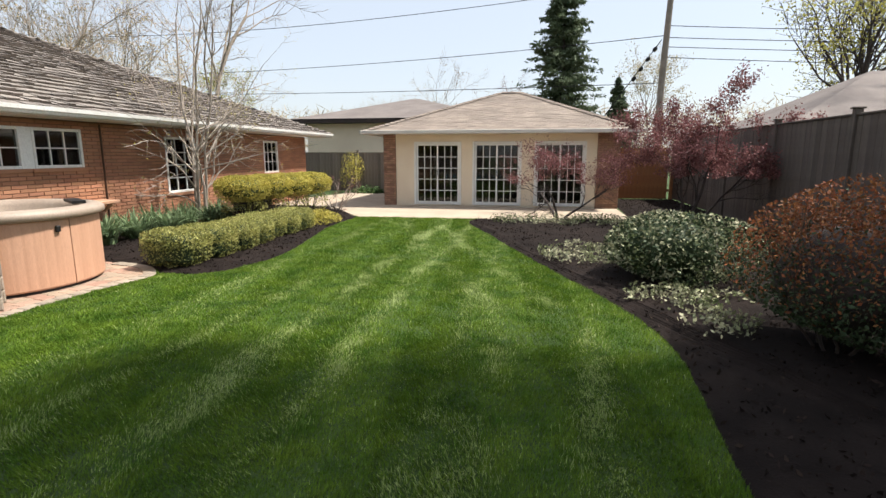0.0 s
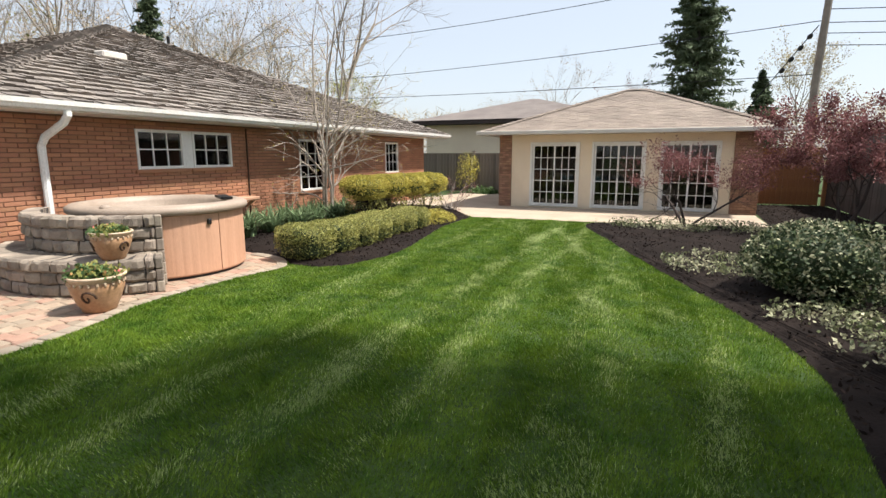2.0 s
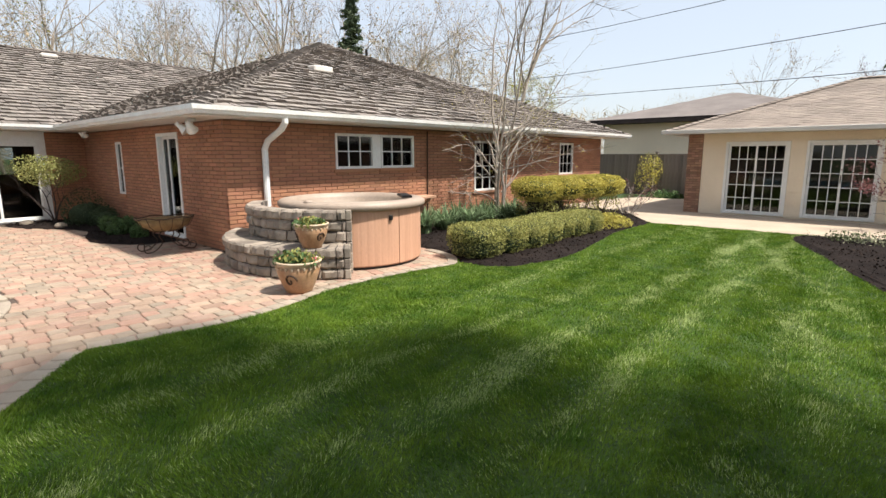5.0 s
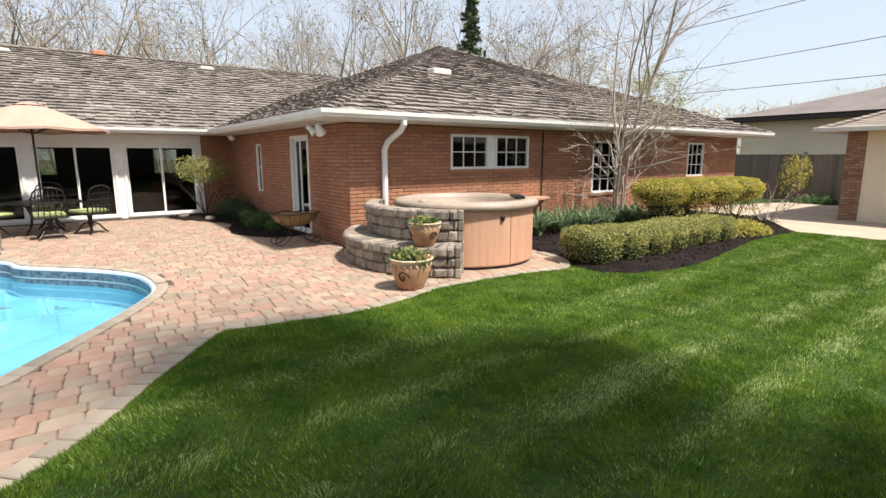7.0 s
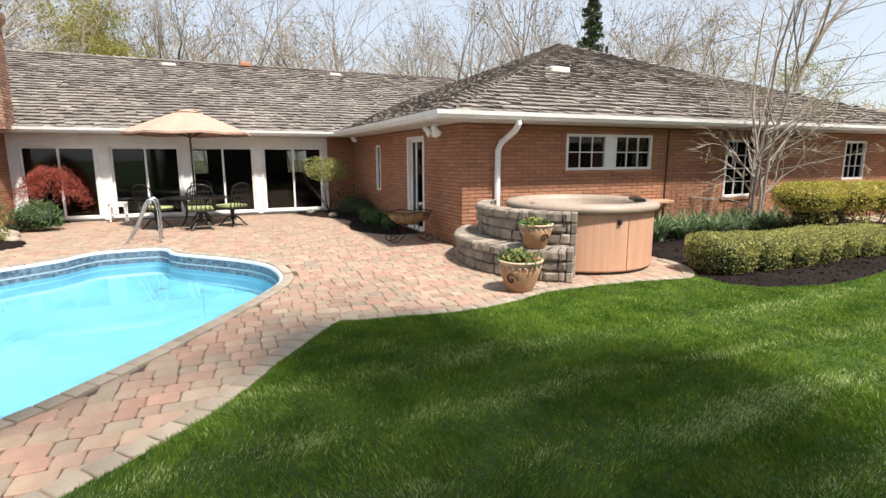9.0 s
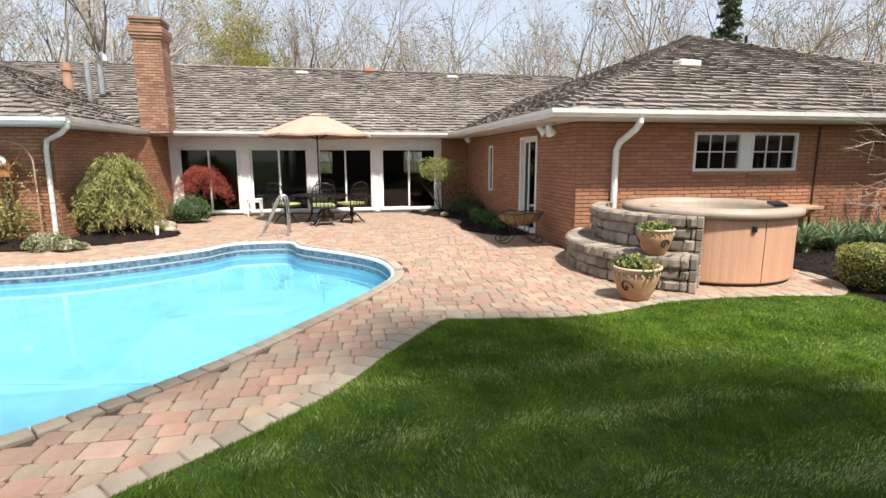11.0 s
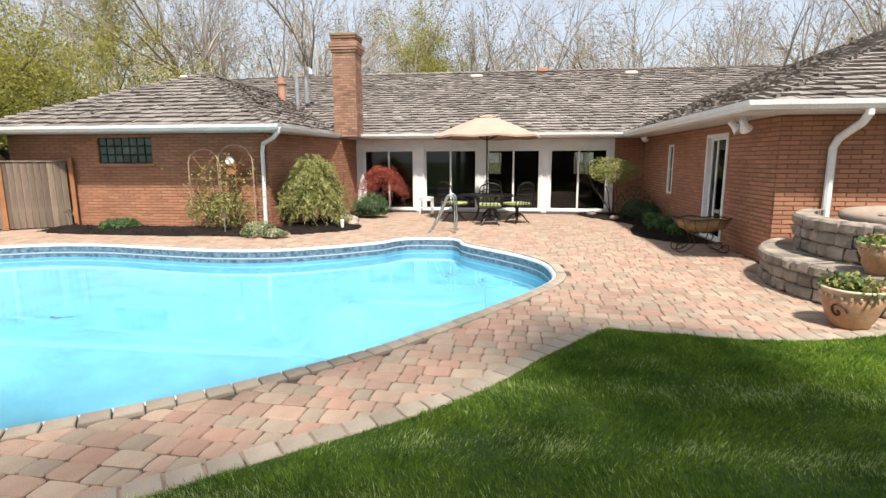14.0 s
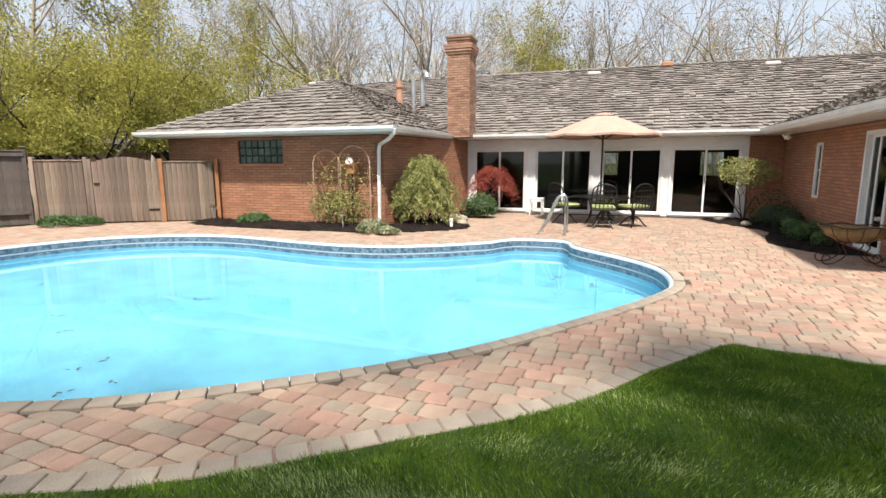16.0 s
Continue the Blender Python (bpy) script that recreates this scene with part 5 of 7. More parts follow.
for z in (0.3, 1.35):
    part("rail", boxes((0.02, 0.002, z, gl - 0.02, 0.04, z + 0.09)), M_FENCE_T, gate)
for x in (-0.06, gl + 0.06):
    part("post", boxes((x - 0.055, -0.05, 0, x + 0.055, 0.06, 1.75), bevel=0.008), M_FENCE_T, gate)
part("latch", boxes((0.02, -0.06, 1.08, 0.16, -0.026, 1.11)), M_IRON, gate)
part("hinge", boxes((gl - 0.28, -0.04, 0.33, gl, -0.026, 0.38)), M_IRON, gate)

# ---- plants ----
def poly_mesh(name, V, material, tri=False):
    """A mesh of separate faces from an array of n x (3 or 4) points."""
    n, k = V.shape[0], V.shape[1]
    me = bpy.data.meshes.new(name)
    me.vertices.add(n * k)
    me.vertices.foreach_set("co", V.reshape(-1).astype(np.float32))
    me.loops.add(n * k)
    me.loops.foreach_set("vertex_index", np.arange(n * k, dtype=np.int32))
    me.polygons.add(n)
    me.polygons.foreach_set("loop_start", np.arange(0, n * k, k, dtype=np.int32))
    me.update(calc_edges=True)
    me.materials.append(material)
    return me


def unit(a):
    return a / np.maximum(np.linalg.norm(a, axis=-1, keepdims=True), 1e-9)


def leaf_quads(P, rng, length, width, droop=None, vary=0.35, along=None):
    """Diamond leaves at the points P with random turns."""
    n = len(P)
    a = unit(rng.normal(size=(n, 3)))
    if along is not None:
        a = unit(along + 0.5 * a)
    if droop is not None:
        a = unit(a + np.array(droop))
    b = unit(np.cross(a, rng.normal(size=(n, 3))))
    s = (1 + vary * rng.uniform(-1, 1, size=(n, 1)))
    l, w = a * s * length / 2, b * s * width / 2
    return np.stack([P - l, P + w, P + l, P - w], axis=1)


def blob_points(n, rng, r, lumps=7, squash=(1, 1, 1), shell=0.35, seed=0):
    """Points in the outer shell of a lumpy round mass of radius about 1 times r."""
    d = unit(rng.normal(size=(n, 3)))
    cs = unit(rng.normal(size=(lumps, 3)))
    amp = rng.uniform(0.1, 0.32, size=lumps)
    f = 0.82 + ((np.maximum(0, d @ cs.T)) ** 6 * amp).sum(1)
    depth = 1 - shell * rng.uniform(0, 1, n) ** 1.6
    return d * (f * depth)[:, None] * r * np.array(squash)


class Sticks:
    """Tapered branches gathered into one mesh."""
    def __init__(self):
        self.v, self.f, self.tips, self.twigs = [], [], [], []

    def limb(self, pts, r0, r1, sides):
        k, n = len(self.v), len(pts)
        a = None
        for i, p in enumerate(pts):
            d = (pts[min(i + 1, n - 1)] - pts[max(i - 1, 0)]).normalized()
            a = d.orthogonal().normalized() if a is None else (a - d * a.dot(d)).normalized()
            b = d.cross(a)
            r = r0 + (r1 - r0) * i / (n - 1)
            for s in range(sides):
                t = 2 * math.pi * s / sides
                self.v.append(tuple(p + (a * math.cos(t) + b * math.sin(t)) * r))
        for i in range(n - 1):
            for s in range(sides):
                q = (s + 1) % sides
                self.f.append((k + i * sides + s, k + i * sides + q, k + (i + 1) * sides + q, k + (i + 1) * sides + s))

    def grow(self, rnd, p, d, length, r, level, cfg):
        """A limb with its side limbs. cfg: children, angle, lift, wobble, ratio for all levels."""
        n = 5 if level > 1 else 3
        pts, q, dd = [p.copy()], p.copy(), d.normalized()
        for i in range(n):
            dd = (dd + Vector((rnd.gauss(0, 1), rnd.gauss(0, 1), rnd.gauss(0, 1))) * cfg["wobble"] + Vector((0, 0, cfg["lift"]))).normalized()
            q = q + dd * (length / n)
            pts.append(q.copy())
        self.limb(pts, r, r * (0.45 if level > 0 else 0.3), 6 if level >= 3 else (4 if level == 2 else 3))
        if level <= 0:
            self.tips.append((pts[-1], dd))
            self.twigs += pts[1:]
            return
        for c in range(cfg["children"][level]):
            t = rnd.uniform(cfg.get("from", 0.3), 1.0) if c else 1.0
            i = min(int(t * n), n - 1)
            o = pts[i].lerp(pts[i + 1], t * n - i) if i < n else pts[-1]
            base = (pts[i + 1] - pts[i]).normalized()
            side = base.orthogonal().normalized()
            side.rotate(Matrix.Rotation(rnd.uniform(0, 2 * math.pi), 3, base))
            ang = radians(cfg["angle"] * rnd.uniform(0.6, 1.25)) * (0.45 if c == 0 else 1)
            nd = base * math.cos(ang) + side * math.sin(ang)
            rr = r * (1 - 0.55 * t)
            self.grow(rnd, o, nd, length * cfg["ratio"] * rnd.uniform(0.7, 1.15) * (1.05 - 0.3 * t * 0), max(rr * 0.62, cfg["rmin"]), level - 1, cfg)

    def mesh(self, name, material):
        return raw_mesh(name, self.v, self.f, material, True)


def bare_tree(name, seed, stems, height, r, levels, cfg, bark):
    rnd = random.Random(seed)
    s = Sticks()
    for k in range(stems):
        a = 2 * math.pi * k / max(stems, 1) + rnd.uniform(-0.4, 0.4)
        lean = 0.0 if stems == 1 else cfg.get("lean", 0.25) * rnd.uniform(0.5, 1.3)
        d = Vector((math.cos(a) * lean, math.sin(a) * lean, 1))
        s.grow(rnd, Vector((math.cos(a) * 0.12 * (stems > 1), math.sin(a) * 0.12 * (stems > 1), -0.05)), d, height, r * rnd.uniform(0.7, 1.0), levels, cfg)
    return s, s.mesh(name, bark)


def shrub(name, x, y, z, label, category, P, length, width, material, rng, core=None, core_mat=None, group="", extra=None, droop=None):
    t = thing(name, x, y, z, label, category, group=group)
    part("foliage", poly_mesh("foliage", leaf_quads(P, rng, length, width, droop), material), material, t)
    # solid core against see-through, coloured dark like the shade between the leaves
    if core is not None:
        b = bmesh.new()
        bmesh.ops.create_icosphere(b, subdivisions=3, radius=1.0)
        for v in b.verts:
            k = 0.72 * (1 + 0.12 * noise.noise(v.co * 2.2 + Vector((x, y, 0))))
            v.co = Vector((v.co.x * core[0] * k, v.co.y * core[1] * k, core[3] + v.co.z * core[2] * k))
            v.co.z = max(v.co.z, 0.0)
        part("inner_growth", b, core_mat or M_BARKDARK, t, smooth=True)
    return t


rng = np.random.default_rng(5)


def hedge_clump(n, w, d, h, rng, rounded=4.0):
    """Points near the skin of a clipped clump, between a box and an ellipsoid."""
    u = unit(rng.normal(size=(n, 3)))
    u[:, 2] = np.abs(u[:, 2]) * np.where(rng.uniform(size=n) < 0.75, 1, -1)
    k = (np.abs(u) ** rounded).sum(1) ** (-1 / rounded)
    p = u * k[:, None] * (1 - 0.22 * rng.uniform(0, 1, n)[:, None] ** 1.5)
    wob = np.array([noise.noise(Vector(q) * 2.6) for q in p])
    p *= (1 + 0.09 * wob)[:, None]
    return p * np.array((w / 2, d / 2, h / 2)) + np.array((0, 0, h / 2))


# filler block inside a clump; its dark colour stands for the shade within
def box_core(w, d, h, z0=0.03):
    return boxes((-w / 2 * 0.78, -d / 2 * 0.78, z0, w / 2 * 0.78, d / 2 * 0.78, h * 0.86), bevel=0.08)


# clipped boxwood hedge, bush by bush
for i in range(7):
    y = 6.95 + i * 0.63
    x = -5.42 + 0.07 * math.sin(i * 0.9) + (0.0 if i < 5 else 0.05)
    h = 0.55 - 0.012 * i + rng.uniform(-0.02, 0.02)
    t = thing("boxwood_bush", x, y, 0.03, "clipped yellow-green boxwood bush in the low hedge", "hedge bush", group="boxwood bushes of the low hedge")
    P = hedge_clump(8000, 0.92, 0.78, h, rng)
    part("foliage", poly_mesh("foliage", leaf_quads(P, rng, 0.03, 0.018), L_BOX), L_BOX, t)
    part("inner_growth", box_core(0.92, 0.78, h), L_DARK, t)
# taller clipped hedge behind it
for i in range(4):
    y = 11.35 + i * 0.86
    x = -6.95 + 0.16 * i
    t = thing("hedge_bush", x, y, 0.03, "clipped golden-green hedge bush on bare stems", "hedge bush", group="bushes of the tall hedge")
    P = hedge_clump(9000, 1.2, 1.25, 0.62, rng, 2.8) + np.array((0, 0, 0.55))
    part("foliage", poly_mesh("foliage", leaf_quads(P, rng, 0.036, 0.022), L_YEL), L_YEL, t)
    P = hedge_clump(900, 1.0, 1.0, 0.7, rng, 2.5)
    part("lower_foliage", poly_mesh("lower_foliage", leaf_quads(P, rng, 0.045, 0.028), L_BOX), L_BOX, t)
    # dark filler block where only inner shade would show
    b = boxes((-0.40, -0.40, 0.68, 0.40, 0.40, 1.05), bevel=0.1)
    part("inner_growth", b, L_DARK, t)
    for k in range(5):
        b = bmesh.new(); tube(b, [(0.05 * math.cos(k), 0.05 * math.sin(k), 0), (0.3 * math.cos(k * 1.26), 0.3 * math.sin(k * 1.26), 0.6)], [0.018, 0.008], 5)
        part("stem", b, M_BARKDARK, t)
# low golden ground cover at the hedge's end, and a bare shrub
P = blob_points(2600, rng, 1.0, squash=(0.55, 0.95, 0.3)); P[:, 2] = np.abs(P[:, 2])
shrub("ground_cover", -5.45, 12.0, 0.04, "low golden-green ground cover at the hedge end", "ground cover", P, 0.05, 0.03, L_YEL, rng)
cfg_b = dict(children=[0, 3, 4, 5], angle=32, lift=0.05, wobble=0.16, ratio=0.6, rmin=0.003)
s, me = bare_tree("branchwork", 4, 6, 0.7, 0.02, 2, dict(cfg_b, lean=0.6), M_BARKPALE)
t = thing("bare_shrub", -6.15, 15.2, 0.02, "pale leafless shrub beside the tall hedge", "shrub")
part("branchwork", me, M_BARKPALE, t)
P = np.array([tuple(p + Vector((0, 0, 0))) for p in s.twigs]); P = P[rng.integers(0, len(P), 500)] + rng.normal(size=(500, 3)) * 0.03
tagged(part("budding", poly_mesh("budding", leaf_quads(P, rng, 0.04, 0.02), L_PINK), L_PINK, t), kind="stuff")

# strap-leaved plants along the wall
L_STRAP = leaf_mat("grey_green_strap", (0.20, 0.27, 0.14), (0.10, 0.15, 0.07), 0.25, 0.35)
def strap_plant(x, y, n, h, label, material, seed, spread=0.5):
    r = np.random.default_rng(seed)
    t = thing("strap_plant", x, y, 0.05, label, "plant", group="strap-leaved plants along the wall")
    Q = []
    for k in range(n):
        a, hh, out = r.uniform(0, 2 * np.pi), h * r.uniform(0.6, 1.1), spread * r.uniform(0.3, 1)
        o = np.array((r.normal() * 0.06, r.normal() * 0.06, 0))
        dirv, side = np.array((np.cos(a), np.sin(a), 0)), np.array((-np.sin(a), np.cos(a), 0))
        prev = None
        for i in range(5):
            q = i / 4
            c = o + dirv * out * q ** 1.3 * 0.6 + np.array((0, 0, hh * (q * 1.35 - 0.55 * q * q * out * 1.6)))
            w = 0.022 * (1 - q ** 2) + 0.002
            cur = (c - side * w, c + side * w)
            if prev:
                Q.append((prev[0], prev[1], cur[1], cur[0]))
            prev = cur
    part("foliage", poly_mesh("foliage", np.array(Q), material), material, t)
for i in range(14):
    strap_plant(-7.6 - 0.55 * (i % 2) - 0.2 * rng.uniform(), 7.4 + i * 0.36, 85, 0.52 + 0.12 * rng.uniform(), "blue-green strap-leaved plant before the brick wall", L_STRAP, 60 + i, 1.0)

# pale multi-stemmed tree by the house
cfg = dict(children=[0, 4, 5, 7], angle=62, lift=0.03, wobble=0.10, ratio=0.40, rmin=0.004, lean=0.13)
cfg["from"] = 0.28
s, _ = bare_tree("branchwork", 21, 4, 4.7, 0.042, 3, cfg, M_BARKPALE)
bpy.data.meshes.remove(_)
rl = random.Random(8)
for k in range(12):   # long arching side limbs low on the stems
    a = 2 * math.pi * k / 12 + rl.uniform(-0.2, 0.2)
    s.grow(rl, Vector((0.06 * math.cos(a), 0.06 * math.sin(a), rl.uniform(0.3, 1.7))), Vector((math.cos(a) * 0.8, math.sin(a) * 0.8, 0.75)), rl.uniform(1.4, 2.3), 0.020, 2,
           dict(children=[0, 5, 6], angle=48, lift=0.02, wobble=0.17, ratio=0.5, rmin=0.006))
me = s.mesh("branchwork", M_BARKPALE)
t = thing("bare_tree", -8.1, 11.35, 0.02, "pale-barked multi-stemmed tree still bare of leaves", "tree")
part("branchwork", me, M_BARKPALE, t)
P = np.array([tuple(p) for p in s.twigs]); P = P[rng.integers(0, len(P), 1800)] + rng.normal(size=(1800, 3)) * 0.02
part("budding", poly_mesh("budding", leaf_quads(P, rng, 0.035, 0.018), L_YEL), L_YEL, t)

# ---- shrubs of the fence bed ----
def plum(x, y, seed, height, levels, label, n_leaf, spread, leaf=0.045):
    r = np.random.default_rng(seed)
    c = dict(children=[0, 4, 5, 5], angle=46, lift=0.05, wobble=0.2, ratio=0.62, rmin=0.0035, lean=spread)
    c["from"] = 0.35
    s, me = bare_tree("branchwork", seed, 3, height * 0.5, 0.05, levels, c, M_BARKDARK)
    t = thing("plum_shrub", x, y, 0.03, label, "shrub", group="purple plum shrubs by the fence")
    part("branchwork", me, M_BARKDARK, t)
    P = np.array([tuple(p) for p in s.twigs])
    P = P[r.integers(0, len(P), n_leaf)] + r.normal(size=(n_leaf, 3)) * 0.07
    keep = P[:, 2] > height * 0.36
    part("blossom", poly_mesh("blossom", leaf_quads(P[keep], r, leaf, leaf * 0.6), L_PINK), L_PINK, t)
    return t
plum(0.55, 14.2, 8, 2.5, 3, "spreading purple plum shrub with twisted dark stems", 11000, 1.0)
plum(3.35, 12.6, 9, 3.2, 3, "tall purple-red plum shrub before the board fence", 34000, 0.6, 0.05)
P = blob_points(11000, rng, 1.0, squash=(0.9, 0.95, 0.56), shell=0.5) + np.array((0, 0, 0.44)); P[:, 2] = np.abs(P[:, 2])
shrub("euonymus_bush", 1.75, 7.35, 0.04, "dense dark green bush with cream-edged leaves", "shrub", P[:6500], 0.05, 0.03, L_DARK, rng, (0.8, 0.85, 0.52, 0.42), L_DARK)
t = [o for o in scene.objects if o.name.startswith("euonymus_bush")][0]
part("pale_foliage", poly_mesh("pale_foliage", leaf_quads(P[6500:] * 1.02, rng, 0.05, 0.03), L_IVY), L_IVY, t)
# ragged rust-leaved bush
cfgr = dict(children=[0, 4, 5, 6], angle=34, lift=0.10, wobble=0.14, ratio=0.6, rmin=0.003, lean=0.75)
s, me = bare_tree("branchwork", 33, 9, 0.8, 0.02, 2, cfgr, M_BARKDARK)
for cx, cy, k in ((2.55, 4.75, 1.0), (3.25, 3.7, 1.02)):
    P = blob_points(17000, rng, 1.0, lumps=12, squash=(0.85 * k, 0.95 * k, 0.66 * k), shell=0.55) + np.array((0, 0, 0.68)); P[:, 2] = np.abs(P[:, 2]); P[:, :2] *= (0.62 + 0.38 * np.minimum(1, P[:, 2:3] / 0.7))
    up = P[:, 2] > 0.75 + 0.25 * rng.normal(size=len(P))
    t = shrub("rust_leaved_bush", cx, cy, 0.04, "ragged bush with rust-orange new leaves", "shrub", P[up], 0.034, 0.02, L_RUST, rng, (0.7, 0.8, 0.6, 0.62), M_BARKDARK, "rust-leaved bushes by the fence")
    # lower leaves take a dark colour, standing for the bush's own shade
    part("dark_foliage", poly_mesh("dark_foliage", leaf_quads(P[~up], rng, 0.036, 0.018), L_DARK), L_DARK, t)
    part("branchwork", me, M_BARKDARK, t)
# cream-edged ground cover in patches
def patch(x, y, rx, ry, n, h, label, material, leaf=0.05, name="ground_cover"):
    a, q = rng.uniform(0, 2 * np.pi, n), np.sqrt(rng.uniform(0, 1, n))
    P = np.stack([rx * q * np.cos(a), ry * q * np.sin(a), np.zeros(n)], 1)
    nz = np.array([noise.noise(Vector((p[0] * 1.7 + x, p[1] * 1.7 + y, 3))) for p in P])
    P = P[nz > -0.18]
    P[:, 2] = h * rng.uniform(0.1, 1, len(P)) * (0.7 + 0.6 * nz[nz > -0.18])
    t = thing(name, x, y, 0.05, label, "ground cover")
    part("foliage", poly_mesh("foliage", leaf_quads(P, rng, leaf, leaf * 0.6), material), material, t)
patch(0.6, 13.0, 2.1, 0.75, 3000, 0.2, "cream-edged ground cover under the plum shrub", L_IVY)
patch(0.75, 8.7, 0.75, 0.9, 1300, 0.18, "cream-edged ground cover in the mulch", L_IVY)
patch(1.7, 6.1, 0.7, 0.5, 900, 0.16, "cream-edged ground cover before the dark bush", L_IVY)
patch(1.75, 5.35, 0.4, 0.6, 500, 0.25, "cream-edged ground cover under the rust bush", L_IVY)
patch(2.6, 10.4, 1.2, 1.4, 1500, 0.2, "cream-edged ground cover along the fence", L_IVY)

# ---- planting of the house beds ----
def weeping(x, y, z, h, r, n, label, material, name, category, seed, leaf=0.06, low=0.86, top=0.5, narrow=0.42):
    q = np.random.default_rng(seed)
    t = thing(name, x, y, z, label, category)
    Q = []
    k = n // 60
    for i in range(k):
        a, e = q.uniform(0, 2 * np.pi), q.uniform(0.15, 1)
        rr = r * e ** 0.6 * q.uniform(0.75, 1.08)
        z0 = h * (1 - 0.45 * e ** 1.6) * q.uniform(low, 1.0)
        st = np.array((np.cos(a) * rr * 0.35, np.sin(a) * rr * 0.35, z0))
        en = np.array((np.cos(a) * rr, np.sin(a) * rr, z0 - h * q.uniform(0.12, 0.3) * (0.4 + e)))
        en[2] = max(en[2], h * (1 - top) * 0.3)
        u = q.uniform(0, 1, 60)[:, None]
        p = st + (en - st) * u + np.array((0, 0, 1)) * (0.09 * h * np.sin(np.pi * u))
        Q.append(leaf_quads(p + q.normal(size=(60, 3)) * 0.035, q, leaf, leaf * narrow, (np.cos(a) * 0.5, np.sin(a) * 0.5, -0.9)))
    part("foliage", poly_mesh("foliage", np.concatenate(Q), material), material, t)
    s = Sticks()
    rd = random.Random(seed)
    for i in range(5):
        a = i * 1.256
        s.grow(rd, Vector((0, 0, -0.03)), Vector((math.cos(a) * 0.35, math.sin(a) * 0.35, 1)), h * 0.55, 0.03, 2, dict(children=[0, 3, 3], angle=45, lift=0.0, wobble=0.15, ratio=0.6, rmin=0.005))
    part("branchwork", s.mesh("branchwork", M_BARKDARK), M_BARKDARK, t)
    return t
weeping(-12.85, -4.65, 0.1, 1.68, 1.05, 21000, "weeping golden-green juniper at the wing corner", L_JUN, "juniper", "shrub", 41, 0.11, low=0.35, top=1.0, narrow=0.17)
weeping(-16.35, -3.75, 0.08, 1.42, 1.05, 11000, "small weeping red-leaved maple before the glass doors", L_RED, "red_maple", "tree", 42, 0.05, top=0.42, narrow=0.28)
P = blob_points(2600, rng, 1.0, squash=(0.5, 0.62, 0.42)) + np.array((0, 0, 0.26)); P[:, 2] = np.abs(P[:, 2])
shrub("boxwood_bush", -15.2, -3.81, 0.08, "rounded dark green boxwood by the glass doors", "shrub", P, 0.045, 0.028, L_BLADE, rng, (0.5, 0.6, 0.4, 0.24), L_DARK)
P = blob_points(3600, rng, 1.0, squash=(0.55, 0.8, 0.42), shell=0.7) + np.array((0, 0, 1.32))
t = shrub("golden_shrub", -15.95, 3.25, 0.05, "golden-green shrub on a bare stem in the patio corner", "shrub", P, 0.05, 0.03, L_JUN, rng)
s = Sticks(); rd = random.Random(3)
for i in range(4):
    s.grow(rd, Vector((0, 0, 0)), Vector((0.25 * math.cos(i * 1.6), 0.25 * math.sin(i * 1.6), 1)), 0.85, 0.025, 2, dict(children=[0, 3, 3], angle=40, lift=0.03, wobble=0.14, ratio=0.6, rmin=0.004))
part("branchwork", s.mesh("branchwork", M_BARKDARK), M_BARKDARK, t)
for x, y, k in ((-15.3, 3.8, 0.8), (-14.7, 4.0, 0.5), (-13.5, 3.8, 0.34), (-12.7, 3.7, 0.30), (-11.9, 3.85, 0.26), (-13.1, 4.05, 0.36)):
    P = blob_points(1500, rng, k, squash=(0.8, 0.8, 0.7)) + np.array((0, 0, 0.3 * k)); P[:, 2] = np.abs(P[:, 2])
    shrub("low_evergreen", x, y, 0.05, "low dark green evergreen in the patio corner bed", "shrub", P, 0.05, 0.028, L_DARK if k > 0.45 else L_BLADE, rng, (0.7 * k, 0.7 * k, 0.55 * k, 0.25 * k), L_DARK, "low evergreens in the corner bed")
# roses on the trellis
P = np.concatenate([blob_points(2600, rng, 1.0, squash=(0.4, 1.05, 0.5), shell=0.8) + np.array((0, 0, 0.5)), rng.normal(size=(600, 3)) * np.array((0.07, 0.5, 0.3)) + np.array((0, 0, 1.15))]); P[:, 2] = np.abs(P[:, 2])
t = shrub("rose_bush", -11.85, -6.65, 0.06, "straggling rose bush climbing the trellis", "shrub", P, 0.055, 0.032, L_JUN, rng)
s, me = bare_tree("branchwork", 77, 7, 0.75, 0.014, 2, dict(children=[0, 3, 4], angle=35, lift=0.06, wobble=0.15, ratio=0.65, rmin=0.003, lean=0.6), M_RUST)
part("branchwork", me, M_RUST, t)
for x, y, k, m, lab in ((-11.75, -9.15, 0.55, L_BLADE, "bright green low leafy plant in the mulch"), (-11.25, -5.35, 0.5, L_IVY, "grey-green mat-forming ground cover"), (-9.75, -13.9, 0.55, L_BLADE, "green leafy plants before the fence"), (-10.1, -13.35, 0.5, L_BLADE, "green leafy plants before the gate"), (-11.0, -4.9, 0.3, L_IVY, "grey-green mat-forming ground cover")):
    P = blob_points(1700, rng, k, squash=(1, 1, 0.42)); P[:, 2] = np.abs(P[:, 2])
    shrub("low_plant", x, y, 0.06, lab, "plant", P, 0.06, 0.035, m, rng)
